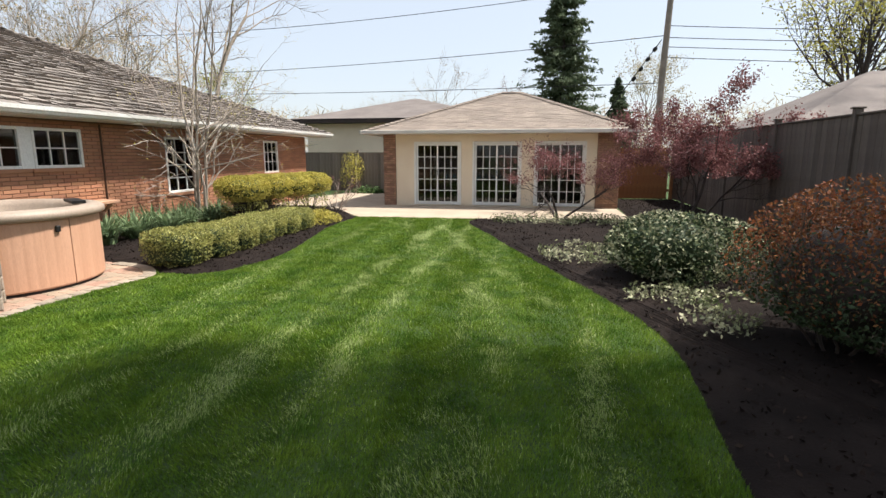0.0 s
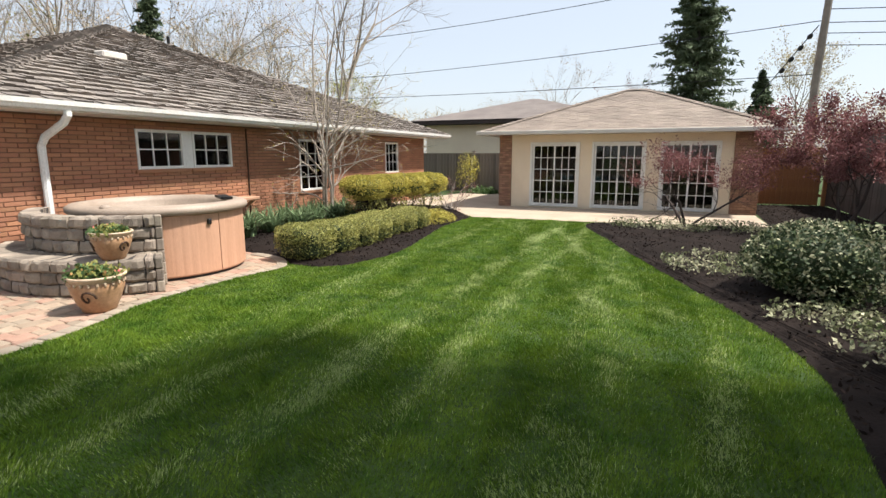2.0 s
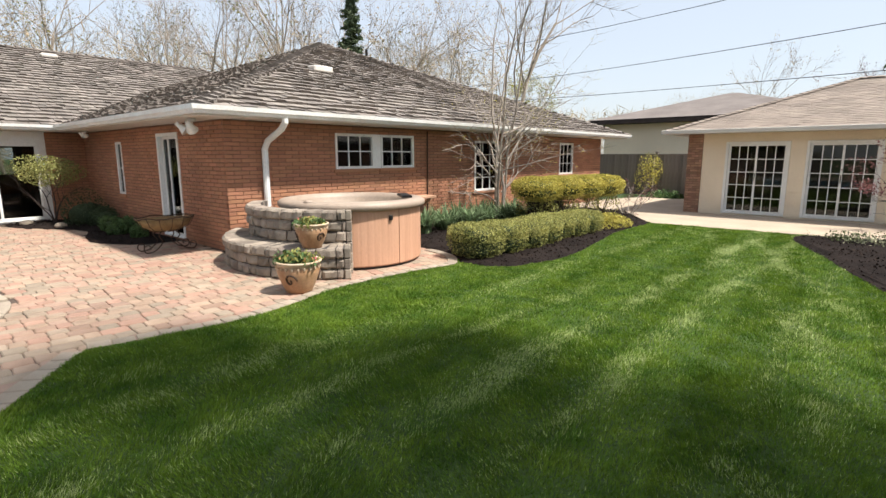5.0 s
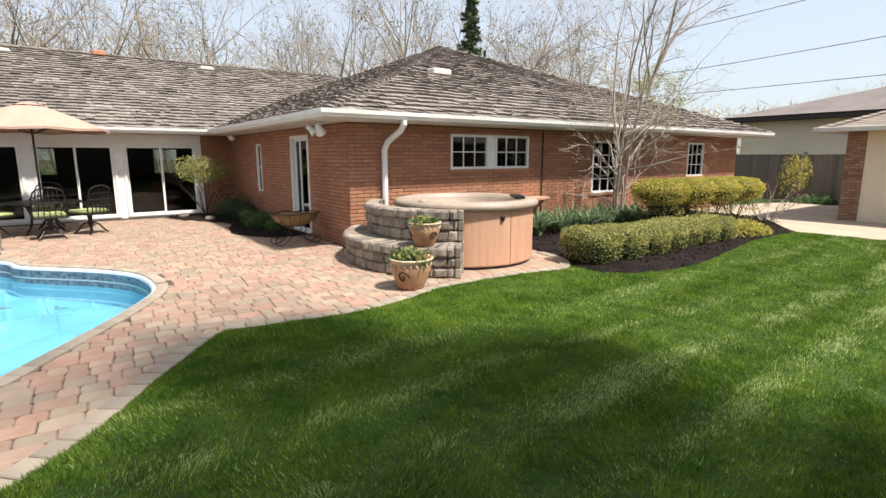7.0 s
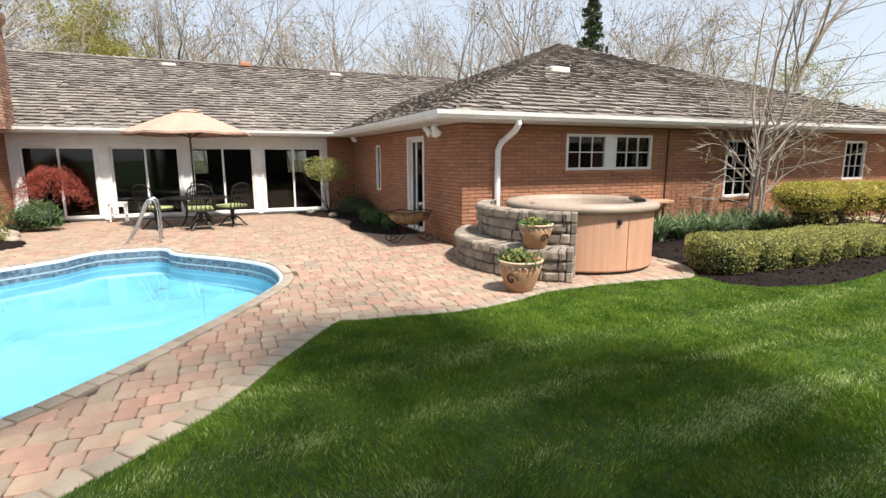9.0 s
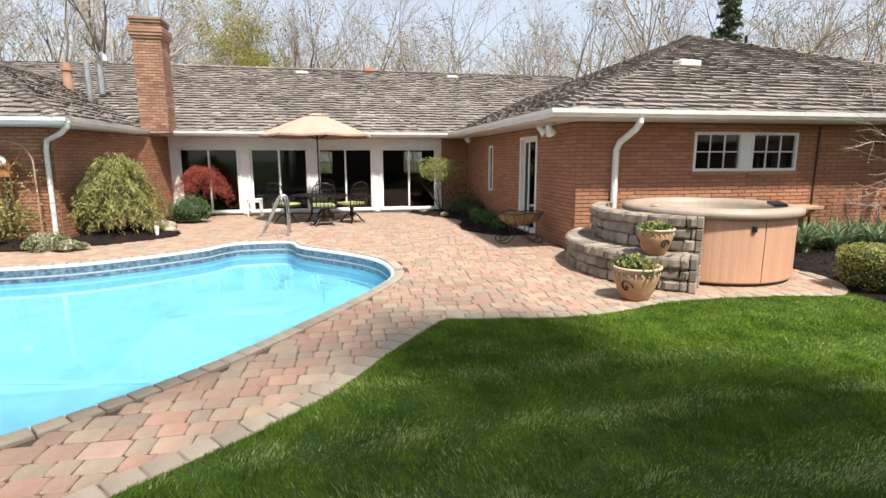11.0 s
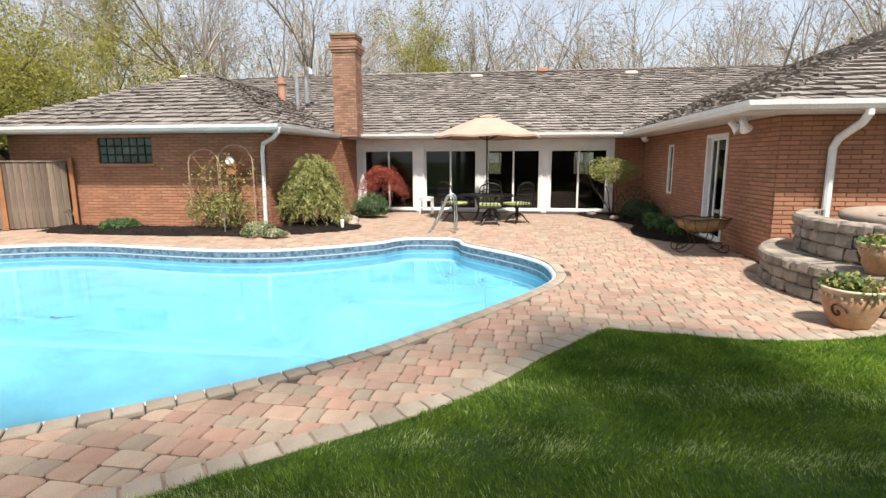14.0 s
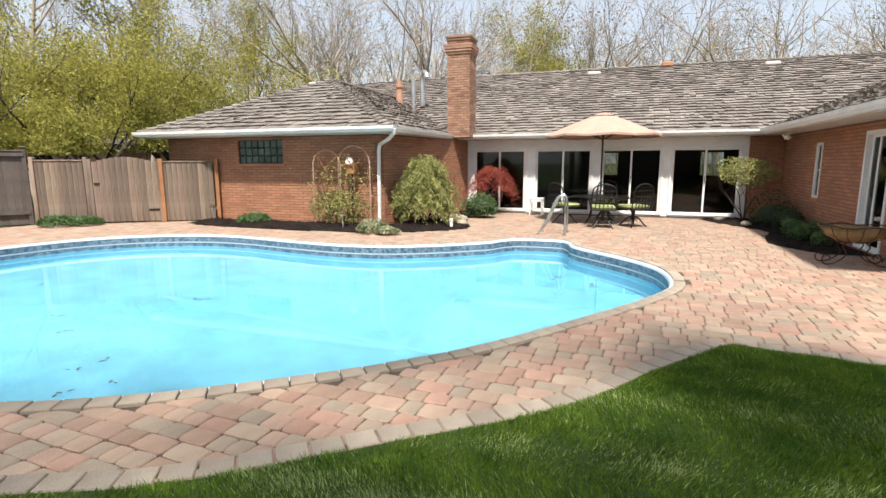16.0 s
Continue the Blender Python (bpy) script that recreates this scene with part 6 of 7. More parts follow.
# plants in the pots
for x, y, z, r, h, sd, lab in POTS:
    P = blob_points(520, rng, r * 1.0, squash=(1, 1, 0.5)); P[:, 2] = np.abs(P[:, 2])
    t = shrub("potted_plant", x, y, z + h * 0.92, "leafy green bedding plant with a few flowers in the pot", "plant", P, 0.06, 0.04, L_BLADE, rng)
    P = blob_points(260, rng, r * 1.05, squash=(1, 1, 0.55)); P[:, 2] = np.abs(P[:, 2])
    part("pale_foliage", poly_mesh("pale_foliage", leaf_quads(P, rng, 0.055, 0.035), L_BOX), L_BOX, t)
    P = blob_points(60, rng, r * 1.0, squash=(1, 1, 0.6)); P[:, 2] = np.abs(P[:, 2])
    part("flower", poly_mesh("flower", leaf_quads(P, rng, 0.035, 0.03), L_FLOWER), L_FLOWER, t)

# ---- neighbours, pole and wires ----
def hip_house(name, x0, y0, x1, y1, h, rise, wall_m, roof_m, label, over=0.6, windows=()):
    t = thing(name, (x0 + x1) / 2, (y0 + y1) / 2, 0, label, "house")
    X, Y = (x1 - x0) / 2, (y1 - y0) / 2
    part("wall", boxes((-X, -Y, 0, X, Y, h)), wall_m, t)
    ex, ey = X + over, Y + over
    k = min(ex, ey)
    a, b = ((-ex + k, 0, h + rise), (ex - k, 0, h + rise)) if ex > ey else ((0, -ey + k, h + rise), (0, ey - k, h + rise))
    c = [(-ex, -ey, h), (ex, -ey, h), (ex, ey, h), (-ex, ey, h)]
    planes = [[c[0], c[1], b, a], [c[1], c[2], b], [c[2], c[3], a, b], [c[3], c[0], a]] if ex > ey else [[c[0], c[1], a], [c[1], c[2], b, a], [c[2], c[3], b], [c[3], c[0], a, b]]
    for pl in planes:
        part("roof", slab([(p[0], p[1], p[2] + 0.22) for p in pl], 0.06, roof_m), roof_m, t)
    part("fascia", boxes((-ex, -ey, h + 0.004, ex, ey, h + 0.20)), M_BARKDARK, t, "dark brown fascia board")
    for wx, wz, ww, wh in windows:
        part("window", boxes((wx, -Y - 0.03, wz, wx + ww, -Y + 0.02, wz + wh)), M_DARK, t)
    return t


hip_house("neighbour_house", -12.0, 26.0, -2.5, 35.0, 3.25, 1.4, M_CREAM, M_SHINGLE_G, "cream neighbour house with a grey-brown hip roof behind the fence")
hip_house("neighbour_house", 9.0, 21.0, 24.0, 30.0, 2.4, 2.5, M_BRICK_B, M_SHINGLE_G, "neighbour house with a pale grey shingle roof beyond the fence")
hip_house("neighbour_house", -40.0, -40.0, -24.0, -30.0, 2.6, 2.4, M_BRICK_B, M_SHINGLE_G, "distant house with a grey roof among the trees")

up = thing("utility_pole", 5.3, 26.0, 0, "tall grey wooden utility pole with a yellow guard", "utility pole")
b = bmesh.new(); tube(b, [(0, 0, 0), (0.05, 0, 5), (0.25, 0, 10.2)], [0.17, 0.15, 0.12], 10)
part("pole", b, M_POLE, up)
b = bmesh.new(); tube(b, [(0.16, -0.12, 1.6), (0.17, -0.11, 3.4)], 0.045, 8)
part("cable_guard", b, mat("yellow_plastic", (0.6, 0.42, 0.06), rough=0.5), up, "yellow plastic cable guard")
for k in range(4):
    b = bmesh.new(); lathe(b, [(0.0, 0.12), (0.05, 0.11), (0.09, 0.05), (0.09, -0.05), (0.05, -0.11), (0.0, -0.12)], 10)
    bmesh.ops.transform(b, matrix=pose(-0.35 - 0.28 * k, -0.1, 6.35 - 0.42 * k, 0, 40, 0), verts=b.verts[:])
    part("splice_case", b, M_IRON, up, "black cable splice case")
b = bmesh.new(); tube(b, [(-0.1, -0.1, 6.75), (-2.6, -0.6, 3.2)], 0.02, 5); part("guy_wire", b, M_IRON, up)


def wire(a, b_, sag, r=0.018):
    a, b_ = Vector(a), Vector(b_)
    bm = bmesh.new()
    tube(bm, [a.lerp(b_, i / 24) - Vector((0, 0, sag * 4 * (i / 24) * (1 - i / 24))) for i in range(25)], r, 4)
    o = new("overhead_wire", mesh_of(bm, "overhead_wire", M_IRON))
    tagged(o, "thin black overhead wire strung from the pole", "wire", group="overhead wires")


for z0, z1, sg in ((9.3, 10.6, 0.7), (6.95, 7.7, 0.5), (4.9, 6.4, 0.25)):
    wire((5.5, 26, z0), (-37, 36, z1), sg)
for z0, z1 in ((7.35, 8.1), (6.85, 7.6), (6.45, 7.1), (6.0, 6.3)):
    wire((5.5, 26, z0), (60, 36, z1), 0.6)

# ---- far trees ----
cfg_w = dict(children=[0, 7, 6, 8], angle=40, lift=0.05, wobble=0.10, ratio=0.52, rmin=0.013)
cfg_w["from"] = 0.35
WOODS = []
for sd in range(4):
    s, me = bare_tree("branchwork", 100 + sd, 1, 10.5, 0.22, 3, cfg_w, M_BARK)
    WOODS.append((s, me))
def far_tree(x, y, k, scale, rz, leaf=None, label="tall bare deciduous tree in the woods", n_leaf=900, size=0.22):
    s, me = WOODS[k]
    t = thing("bare_tree" if leaf is None else "budding_tree", x, y, 0, label, "tree", group="trees of the woods", rz=rz)
    t.scale = (scale,) * 3
    part("branchwork", me, M_BARK, t)
    if leaf:
        q = np.random.default_rng(int(abs(x * 10 + y)))
        P = np.array([tuple(p) for p in s.twigs]); P = P[q.integers(0, len(P), n_leaf)] + q.normal(size=(n_leaf, 3)) * 0.25
        part("foliage", poly_mesh("foliage", leaf_quads(P, q, size, size * 0.7), leaf), leaf, t)
    return t
rd = random.Random(12)
L_BUD = leaf_mat("tan_bud", (0.50, 0.40, 0.26), (0.38, 0.29, 0.18), 0.4, 0.3)
L_BUDG = leaf_mat("olive_bud", (0.28, 0.27, 0.09), (0.22, 0.2, 0.08), 0.4, 0.3)
for i in range(76):
    yaw = radians(40 + 118 * i / 75 + rd.uniform(-1.0, 1.0))
    dist = rd.uniform(38, 62)
    leaf = (None, L_BUD, None, L_BUDG)[i % 4]
    far_tree(-math.sin(yaw) * dist, math.cos(yaw) * dist, i % 4, rd.uniform(0.72, 1.08), rd.uniform(0, 360), leaf=leaf,
             label="tall bare deciduous tree in the woods" if leaf is None else "tall tree in first spring bud", n_leaf=700, size=0.16)
# understorey: a far belt of fine brush behind the houses
q = np.random.default_rng(3)
n = 42000
ya = np.radians(q.uniform(36, 162, n)); di = q.uniform(52, 75, n)
P = np.stack([-np.sin(ya) * di, np.cos(ya) * di, q.uniform(0, 1, n) ** 1.2 * 13.0], 1)
brush = part("far_brush", poly_mesh("far_brush", leaf_quads(P, q, 1.5, 0.055, (0, 0, 0.6)), L_BUD), L_BUD)
tagged(brush, "tan leafless brush of the far woods", "woods", kind="stuff")
n = 30000
ya = np.radians(q.uniform(-60, 36, n)); di = q.uniform(60, 85, n)
P = np.stack([-np.sin(ya) * di, np.cos(ya) * di, q.uniform(0, 1, n) ** 1.5 * 7.0], 1)
brush = part("far_brush", poly_mesh("far_brush", leaf_quads(P, q, 1.4, 0.06, (0, 0, 0.5)), L_BUD), L_BUD)
tagged(brush, "tan leafless brush of the distant gardens", "woods", kind="stuff")
# named trees
far_tree(-20.5, 29.0, 1, 1.05, 40, label="large bare tree with forking limbs behind the house")
far_tree(19.0, 24.0, 0, 0.9, 80, leaf=L_TREE, label="spreading tree in pale spring leaf beyond the fence", n_leaf=2600, size=0.16)
for x, y, k in ((-9.0, 48, 0.55), (-4.5, 52, 0.5), (-1.5, 50, 0.45), (-13.5, 50, 0.4), (-17, 56, 0.45)):
    far_tree(x, y, rd.randrange(4), k, rd.uniform(0, 360), leaf=L_PINK if x > -6 else L_BUD, label="distant bare tree with reddish buds", n_leaf=500, size=0.2)
far_tree(7.5, 40, 3, 0.5, 20, leaf=leaf_mat("cream_blossom", (0.5, 0.44, 0.3), (0.42, 0.36, 0.22), 0.4, 0.2), label="small tree in cream blossom", n_leaf=3500, size=0.2)
far_tree(-25.0, 40.0, 3, 0.5, 20, leaf=L_TREE, label="small tree in yellow-green leaf behind the house", n_leaf=3500, size=0.22)
for yaw, d, k, sc in ((96, 46, 1, 0.8), (99, 50, 2, 0.85), (138, 36, 0, 0.95), (147, 34, 3, 0.95), (128, 46, 2, 0.9)):
    a = radians(yaw)
    far_tree(-math.sin(a) * d, math.cos(a) * d, k, sc, yaw * 7, leaf=L_TREE, label="tall tree in yellow-green spring leaf", n_leaf=8000, size=0.15)


def conifer(x, y, h, r, seed, label, tiers=22):
    q = np.random.default_rng(seed)
    t = thing("conifer", x, y, 0, label, "conifer")
    b = bmesh.new(); tube(b, [(0, 0, 0), (0, 0, h * 0.97)], [0.2, 0.03], 7)
    part("trunk", b, M_BARKDARK, t)
    Q, s = [], Sticks()
    for i in range(tiers):
        f = i / (tiers - 1)
        rr0 = r * (1 - f) ** 0.8 + 0.12
        for k in range(17):
            z = h * (0.08 + 0.9 * f) + q.normal() * h * 0.022
            rr = rr0
            a = q.uniform(0, 2 * np.pi)
            R = rr * q.uniform(0.45, 1.25)
            m = 70
            u = q.uniform(0.1, 1, m)[:, None]
            en = np.array((np.cos(a) * R, np.sin(a) * R, -0.28 * R + 0.1))
            p = np.array((0, 0, z)) + en * u + np.array((0, 0, 0.16 * R)) * u ** 2
            side = np.array((-np.sin(a), np.cos(a), 0))
            p = p + side * q.normal(size=(m, 1)) * 0.16 * R * (1 - 0.5 * u) + np.array((0, 0, -1)) * np.abs(q.normal(size=(m, 1))) * 0.10
            Q.append(leaf_quads(p, q, 0.34, 0.085, (np.cos(a) * 0.8, np.sin(a) * 0.8, -0.3)))
    part("foliage", poly_mesh("foliage", np.concatenate(Q), L_FIR), L_FIR, t)
conifer(1.2, 34.0, 13.5, 3.2, 1, "tall dark green spruce behind the garden house", 26)
conifer(4.6, 34.5, 6.1, 1.5, 2, "small dark green spruce behind the garden house", 14)
conifer(-33.0, 26.5, 17.5, 1.3, 3, "tall narrow dark evergreen behind the house", 26)
P = blob_points(1500, rng, 1.3, squash=(1, 1, 0.8)) + np.array((0, 0, 3.4))
shrub("far_shrub", 2.9, 36, 0, "rounded yellow-green shrub beyond the garden house", "shrub", P, 0.2, 0.13, L_YEL, rng)
P = blob_points(900, rng, 0.8, squash=(0.8, 0.6, 1.1), shell=0.7) + np.array((0, 0, 1.1))
shrub("budding_shrub", -8.2, 22.3, 0.0, "thin yellow-green budding shrub before the grey fence", "shrub", P, 0.07, 0.04, L_YEL, rng)
P = blob_points(700, rng, 0.9, squash=(1, 0.5, 0.3)); P[:, 2] = np.abs(P[:, 2])
shrub("low_plant", -7.4, 22.0, 0.0, "green leafy plants at the foot of the grey fence", "plant", P, 0.12, 0.06, L_BLADE, rng)

# big spreading tree in young leaf beyond the gate
s = Sticks(); rd2 = random.Random(91)
for i in range(6):
    a = i * 1.05 + 0.3
    s.grow(rd2, Vector((0.1 * math.cos(a), 0.1 * math.sin(a), 0.5)), Vector((math.cos(a) * 0.9, math.sin(a) * 0.9, 0.7)), 3.6, 0.13, 3, dict(children=[0, 4, 5, 5], angle=38, lift=0.03, wobble=0.12, ratio=0.6, rmin=0.008))
b = bmesh.new(); tube(b, [(0, 0, 0), (0.03, 0, 1.2)], [0.2, 0.17], 8)
for nx, ny, sc, rz in ((-14.2, -19.0, 1.0, 0), (-10.0, -22.0, 1.05, 130), (-20.5, -19.5, 1.1, 60)):
    t = thing("spreading_tree", nx, ny, 0, "spreading tree in yellow-green young leaf behind the fence", "tree", group="leafing trees beyond the gate", rz=rz)
    t.scale = (sc,) * 3
    part("branchwork", s.mesh("branchwork", M_BARKDARK), M_BARKDARK, t)
    qq = np.random.default_rng(int(-nx * 10))
    P = np.array([tuple(p) for p in s.twigs]); P = P[qq.integers(0, len(P), 70000)] + qq.normal(size=(70000, 3)) * np.array((0.3, 0.3, 0.22))
    P = P[P[:, 2] > 1.9]
    part("foliage", poly_mesh("foliage", leaf_quads(P, qq, 0.10, 0.05), L_TREE), L_TREE, t)
    part("trunk", mesh_of(b.copy(), "trunk", M_BARKDARK), M_BARKDARK, t)
b.free()
# pale spreading tree behind the far wing
t = thing("spreading_tree", -30.3, -15.4, 0, "large pale-limbed spreading tree bare of leaves", "tree", rz=200)
t.scale = (2.1,) * 3
part("branchwork", s.mesh("branchwork", M_BARKPALE), M_BARKPALE, t)
bt = bmesh.new(); tube(bt, [(0, 0, 0), (0.03, 0, 0.9)], [0.26, 0.2], 8)
part("trunk", bt, M_BARKPALE, t)
# tree in first leaf beyond the board fence
so, me = bare_tree("branchwork", 55, 6, 4.4, 0.13, 3, dict(children=[0, 5, 6, 7], angle=40, lift=0.02, wobble=0.13, ratio=0.58, rmin=0.014, lean=0.75), M_BARKDARK)
t = thing("spreading_tree", 18.6, 34.5, 2.6, "large spreading tree in first pale leaf beyond the fence", "tree")
t.scale = (1.45,) * 3
part("branchwork", me, M_BARKDARK, t)
bt = bmesh.new(); tube(bt, [(0, 0, -1.79), (0.03, 0, 0.2)], [0.36, 0.28], 8)
part("trunk", bt, M_BARKDARK, t)
qq = np.random.default_rng(17)
P = np.array([tuple(p) for p in so.twigs]); P = P[qq.integers(0, len(P), 9000)] + qq.normal(size=(9000, 3)) * 0.2
part("foliage", poly_mesh("foliage", leaf_quads(P, qq, 0.11, 0.07), L_TREE), L_TREE, t)

# the garden trees whose shade lies on the near lawn
def shade_tree(x, y, h, crown, n, seed):
    q = np.random.default_rng(seed)
    t = thing("shade_tree", x, y, 0, "leafy garden tree that shades the lawn", "tree", group="shade trees over the lawn")
    b = bmesh.new(); tube(b, [(0, 0, 0), (0.1, 0.05, h * 0.6)], [0.2, 0.13], 8)
    part("trunk", b, M_BARK, t)
    Ps = []
    for cx, cy, cz, r in crown:
        Ps.append(blob_points(n, q, r, squash=(1, 1, 0.6), shell=0.95) + np.array((cx - x, cy - y, cz)))
    part("crown", poly_mesh("crown", leaf_quads(np.concatenate(Ps), q, 0.24, 0.15), L_BLADE), L_BLADE, t)

shade_tree(5.6, -3.6, 11.0, [(x + 2.8, y + 1.0, z + 4.8, r) for x, y, z, r in ((3.2, -0.4, 7.2, 2.1), (2.0, 2.2, 7.4, 1.9), (4.3, 2.2, 7.0, 1.9), (3.4, 4.4, 7.2, 1.5), (1.3, 4.3, 7.6, 1.4), (5.4, 4.0, 6.6, 1.3), (-0.2, 3.0, 7.9, 1.1), (2.6, 0.8, 7.4, 1.6))], 1900, 5)
shade_tree(9.8, 2.4, 11.0, [(9.0, 3.8, 12.0, 2.0), (8.6, 5.6, 12.0, 1.7), (10.2, 5.4, 12.0, 1.9), (8.4, 1.8, 12.0, 1.9), (10.4, 2.6, 12.2, 1.8)], 1500, 6)

shade_tree(7.6, -2.0, 11.0, [(3.6, -1.4, 12.0, 2.2), (2.4, 1.0, 12.4, 2.1), (1.5, 3.2, 12.2, 2.0), (5.0, -3.2, 12.0, 2.1)], 430, 7)

# ---- grass ----
def points_inside(poly, P):
    x, y = P[:, 0], P[:, 1]
    hit = np.zeros(len(P), bool)
    pl = np.array(poly)
    for (xi, yi), (xj, yj) in zip(pl, np.roll(pl, 1, axis=0)):
        c = (yi > y) != (yj > y)
        if c.any():
            hit ^= c & (x < (xj - xi) * (y - yi) / (yj - yi + 1e-12) + xi)
    return hit


g = np.random.default_rng(8)
parts_ = []
for x0, x1, y0, y1, dens in ((-5.6, 1.4, -4.5, 4.5, 15000), (-5.6, 1.4, 4.5, 8.0, 9000), (-5.2, 1.0, 8.0, 14.0, 5000), (-5.6, 3.4, -9.5, -4.5, 2200), (1.4, 3.4, -4.5, 4.5, 2500)):
    n = int((x1 - x0) * (y1 - y0) * dens)
    parts_.append(np.stack([g.uniform(x0, x1, n), g.uniform(y0, y1, n)], 1))
P = np.concatenate(parts_)
for poly in (PATIO, BED_L, BED_R, WALK):
    P = P[~points_inside(poly, P)]
n = len(P)
dist = np.hypot(P[:, 0], P[:, 1])
def soft(P, s, k):
    return np.sin(P[:, 0] * s + 1.3 * np.sin(P[:, 1] * s * 0.7 + k)) * np.cos(P[:, 1] * s * 0.8 + 1.1 * np.sin(P[:, 0] * s * 1.1 + 2 * k))
stripe = np.sin((P[:, 0] + 0.12 * P[:, 1]) * 2 * np.pi / 1.15 + 0.5 * soft(P, 0.8, 1))
tuft = soft(P, 5.0, 0.5) + 0.8 * soft(P, 11.0, 2.1)
h = (0.028 + 0.011 * g.uniform(-1, 1, n)) * (1 + 0.3 * np.clip(tuft, -1, 1))
a = g.uniform(0, 2 * np.pi, n)
lean = 0.35 + 0.35 * g.uniform(size=n)
lx = np.cos(a) * lean + 0.1 * np.sign(stripe)
ly = np.sin(a) * lean + 0.35 * np.sign(stripe)
w = (0.0019 + 0.00045 * dist) * g.uniform(0.7, 1.3, n)
b_ = a + np.pi / 2
base = np.stack([P[:, 0], P[:, 1], np.full(n, -0.004)], 1)
side = np.stack([np.cos(b_) * w, np.sin(b_) * w, np.zeros(n)], 1)
tip = base + np.stack([lx * h, ly * h, h], 1)
V = np.stack([base - side, base + side, tip], 1)
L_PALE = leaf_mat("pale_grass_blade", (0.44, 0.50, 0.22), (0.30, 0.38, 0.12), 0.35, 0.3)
def line_dist(line):
    """Distance of the blades from a plan line."""
    pl, best = np.array(line), np.full(n, 9.0)
    for a0, b0 in zip(pl[:-1], pl[1:]):
        e = b0 - a0
        f = np.clip(((P - a0) @ e) / max(e @ e, 1e-9), 0, 1)
        best = np.minimum(best, np.hypot(*(P - a0 - f[:, None] * e).T))
    return best
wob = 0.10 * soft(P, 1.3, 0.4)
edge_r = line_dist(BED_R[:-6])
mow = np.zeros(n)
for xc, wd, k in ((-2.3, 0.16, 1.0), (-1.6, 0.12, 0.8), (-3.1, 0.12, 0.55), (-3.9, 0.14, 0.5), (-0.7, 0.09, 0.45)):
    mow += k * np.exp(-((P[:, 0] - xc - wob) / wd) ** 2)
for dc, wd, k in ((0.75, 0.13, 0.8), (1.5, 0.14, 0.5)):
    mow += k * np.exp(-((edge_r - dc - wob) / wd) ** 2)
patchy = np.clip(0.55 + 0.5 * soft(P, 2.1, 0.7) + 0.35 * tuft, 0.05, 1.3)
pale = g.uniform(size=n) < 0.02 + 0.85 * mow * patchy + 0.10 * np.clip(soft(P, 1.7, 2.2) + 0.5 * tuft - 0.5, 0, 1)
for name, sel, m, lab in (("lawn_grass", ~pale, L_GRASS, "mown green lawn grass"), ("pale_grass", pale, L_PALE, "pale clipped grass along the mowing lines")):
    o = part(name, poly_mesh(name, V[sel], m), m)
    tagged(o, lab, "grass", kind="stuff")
# bark chips on the beds
chips = []
for poly, nn, hh in ((BED_L, 6000, 0.05), (BED_R, 14000, 0.06), (BED_W, 3000, 0.10), (BED_P, 1500, 0.06)):
    pl = np.array(poly)
    Q = g.uniform(pl.min(0), pl.max(0), size=(nn * 2, 2))
    Q = Q[points_inside(poly, Q)][:nn]
    chips.append(np.array([(x, y, mound_z(poly, hh, x, y) + 0.006) for x, y in Q]))
C = np.concatenate(chips)
M_CHIP = mat("bark_chip", (0.034, 0.024, 0.019), (0.016, 0.011, 0.009), rough=1.0, scale=3, fine=40, bump=0.4, spread=0.5, spec=0.1)
o = part("bark_chips", poly_mesh("bark_chips", leaf_quads(C, g, 0.045, 0.018, vary=0.6), M_CHIP), M_CHIP)
tagged(o, "dark shredded bark chips on the beds", "mulch", kind="stuff")

# ---- bricks, shakes, pavers ----
def brick_mesh(w, h, d, m):
    e = 0.004
    vs = [(0, 0.0, 0), (w, 0.0, 0), (w, 0.0, h), (0, 0.0, h), (e, -d, e), (w - e, -d, e), (w - e, -d, h - e), (e, -d, h - e)]
    return raw_mesh("brick", vs, [(4, 5, 6, 7), (0, 1, 5, 4), (1, 2, 6, 5), (2, 3, 7, 6), (3, 0, 4, 7)], m)


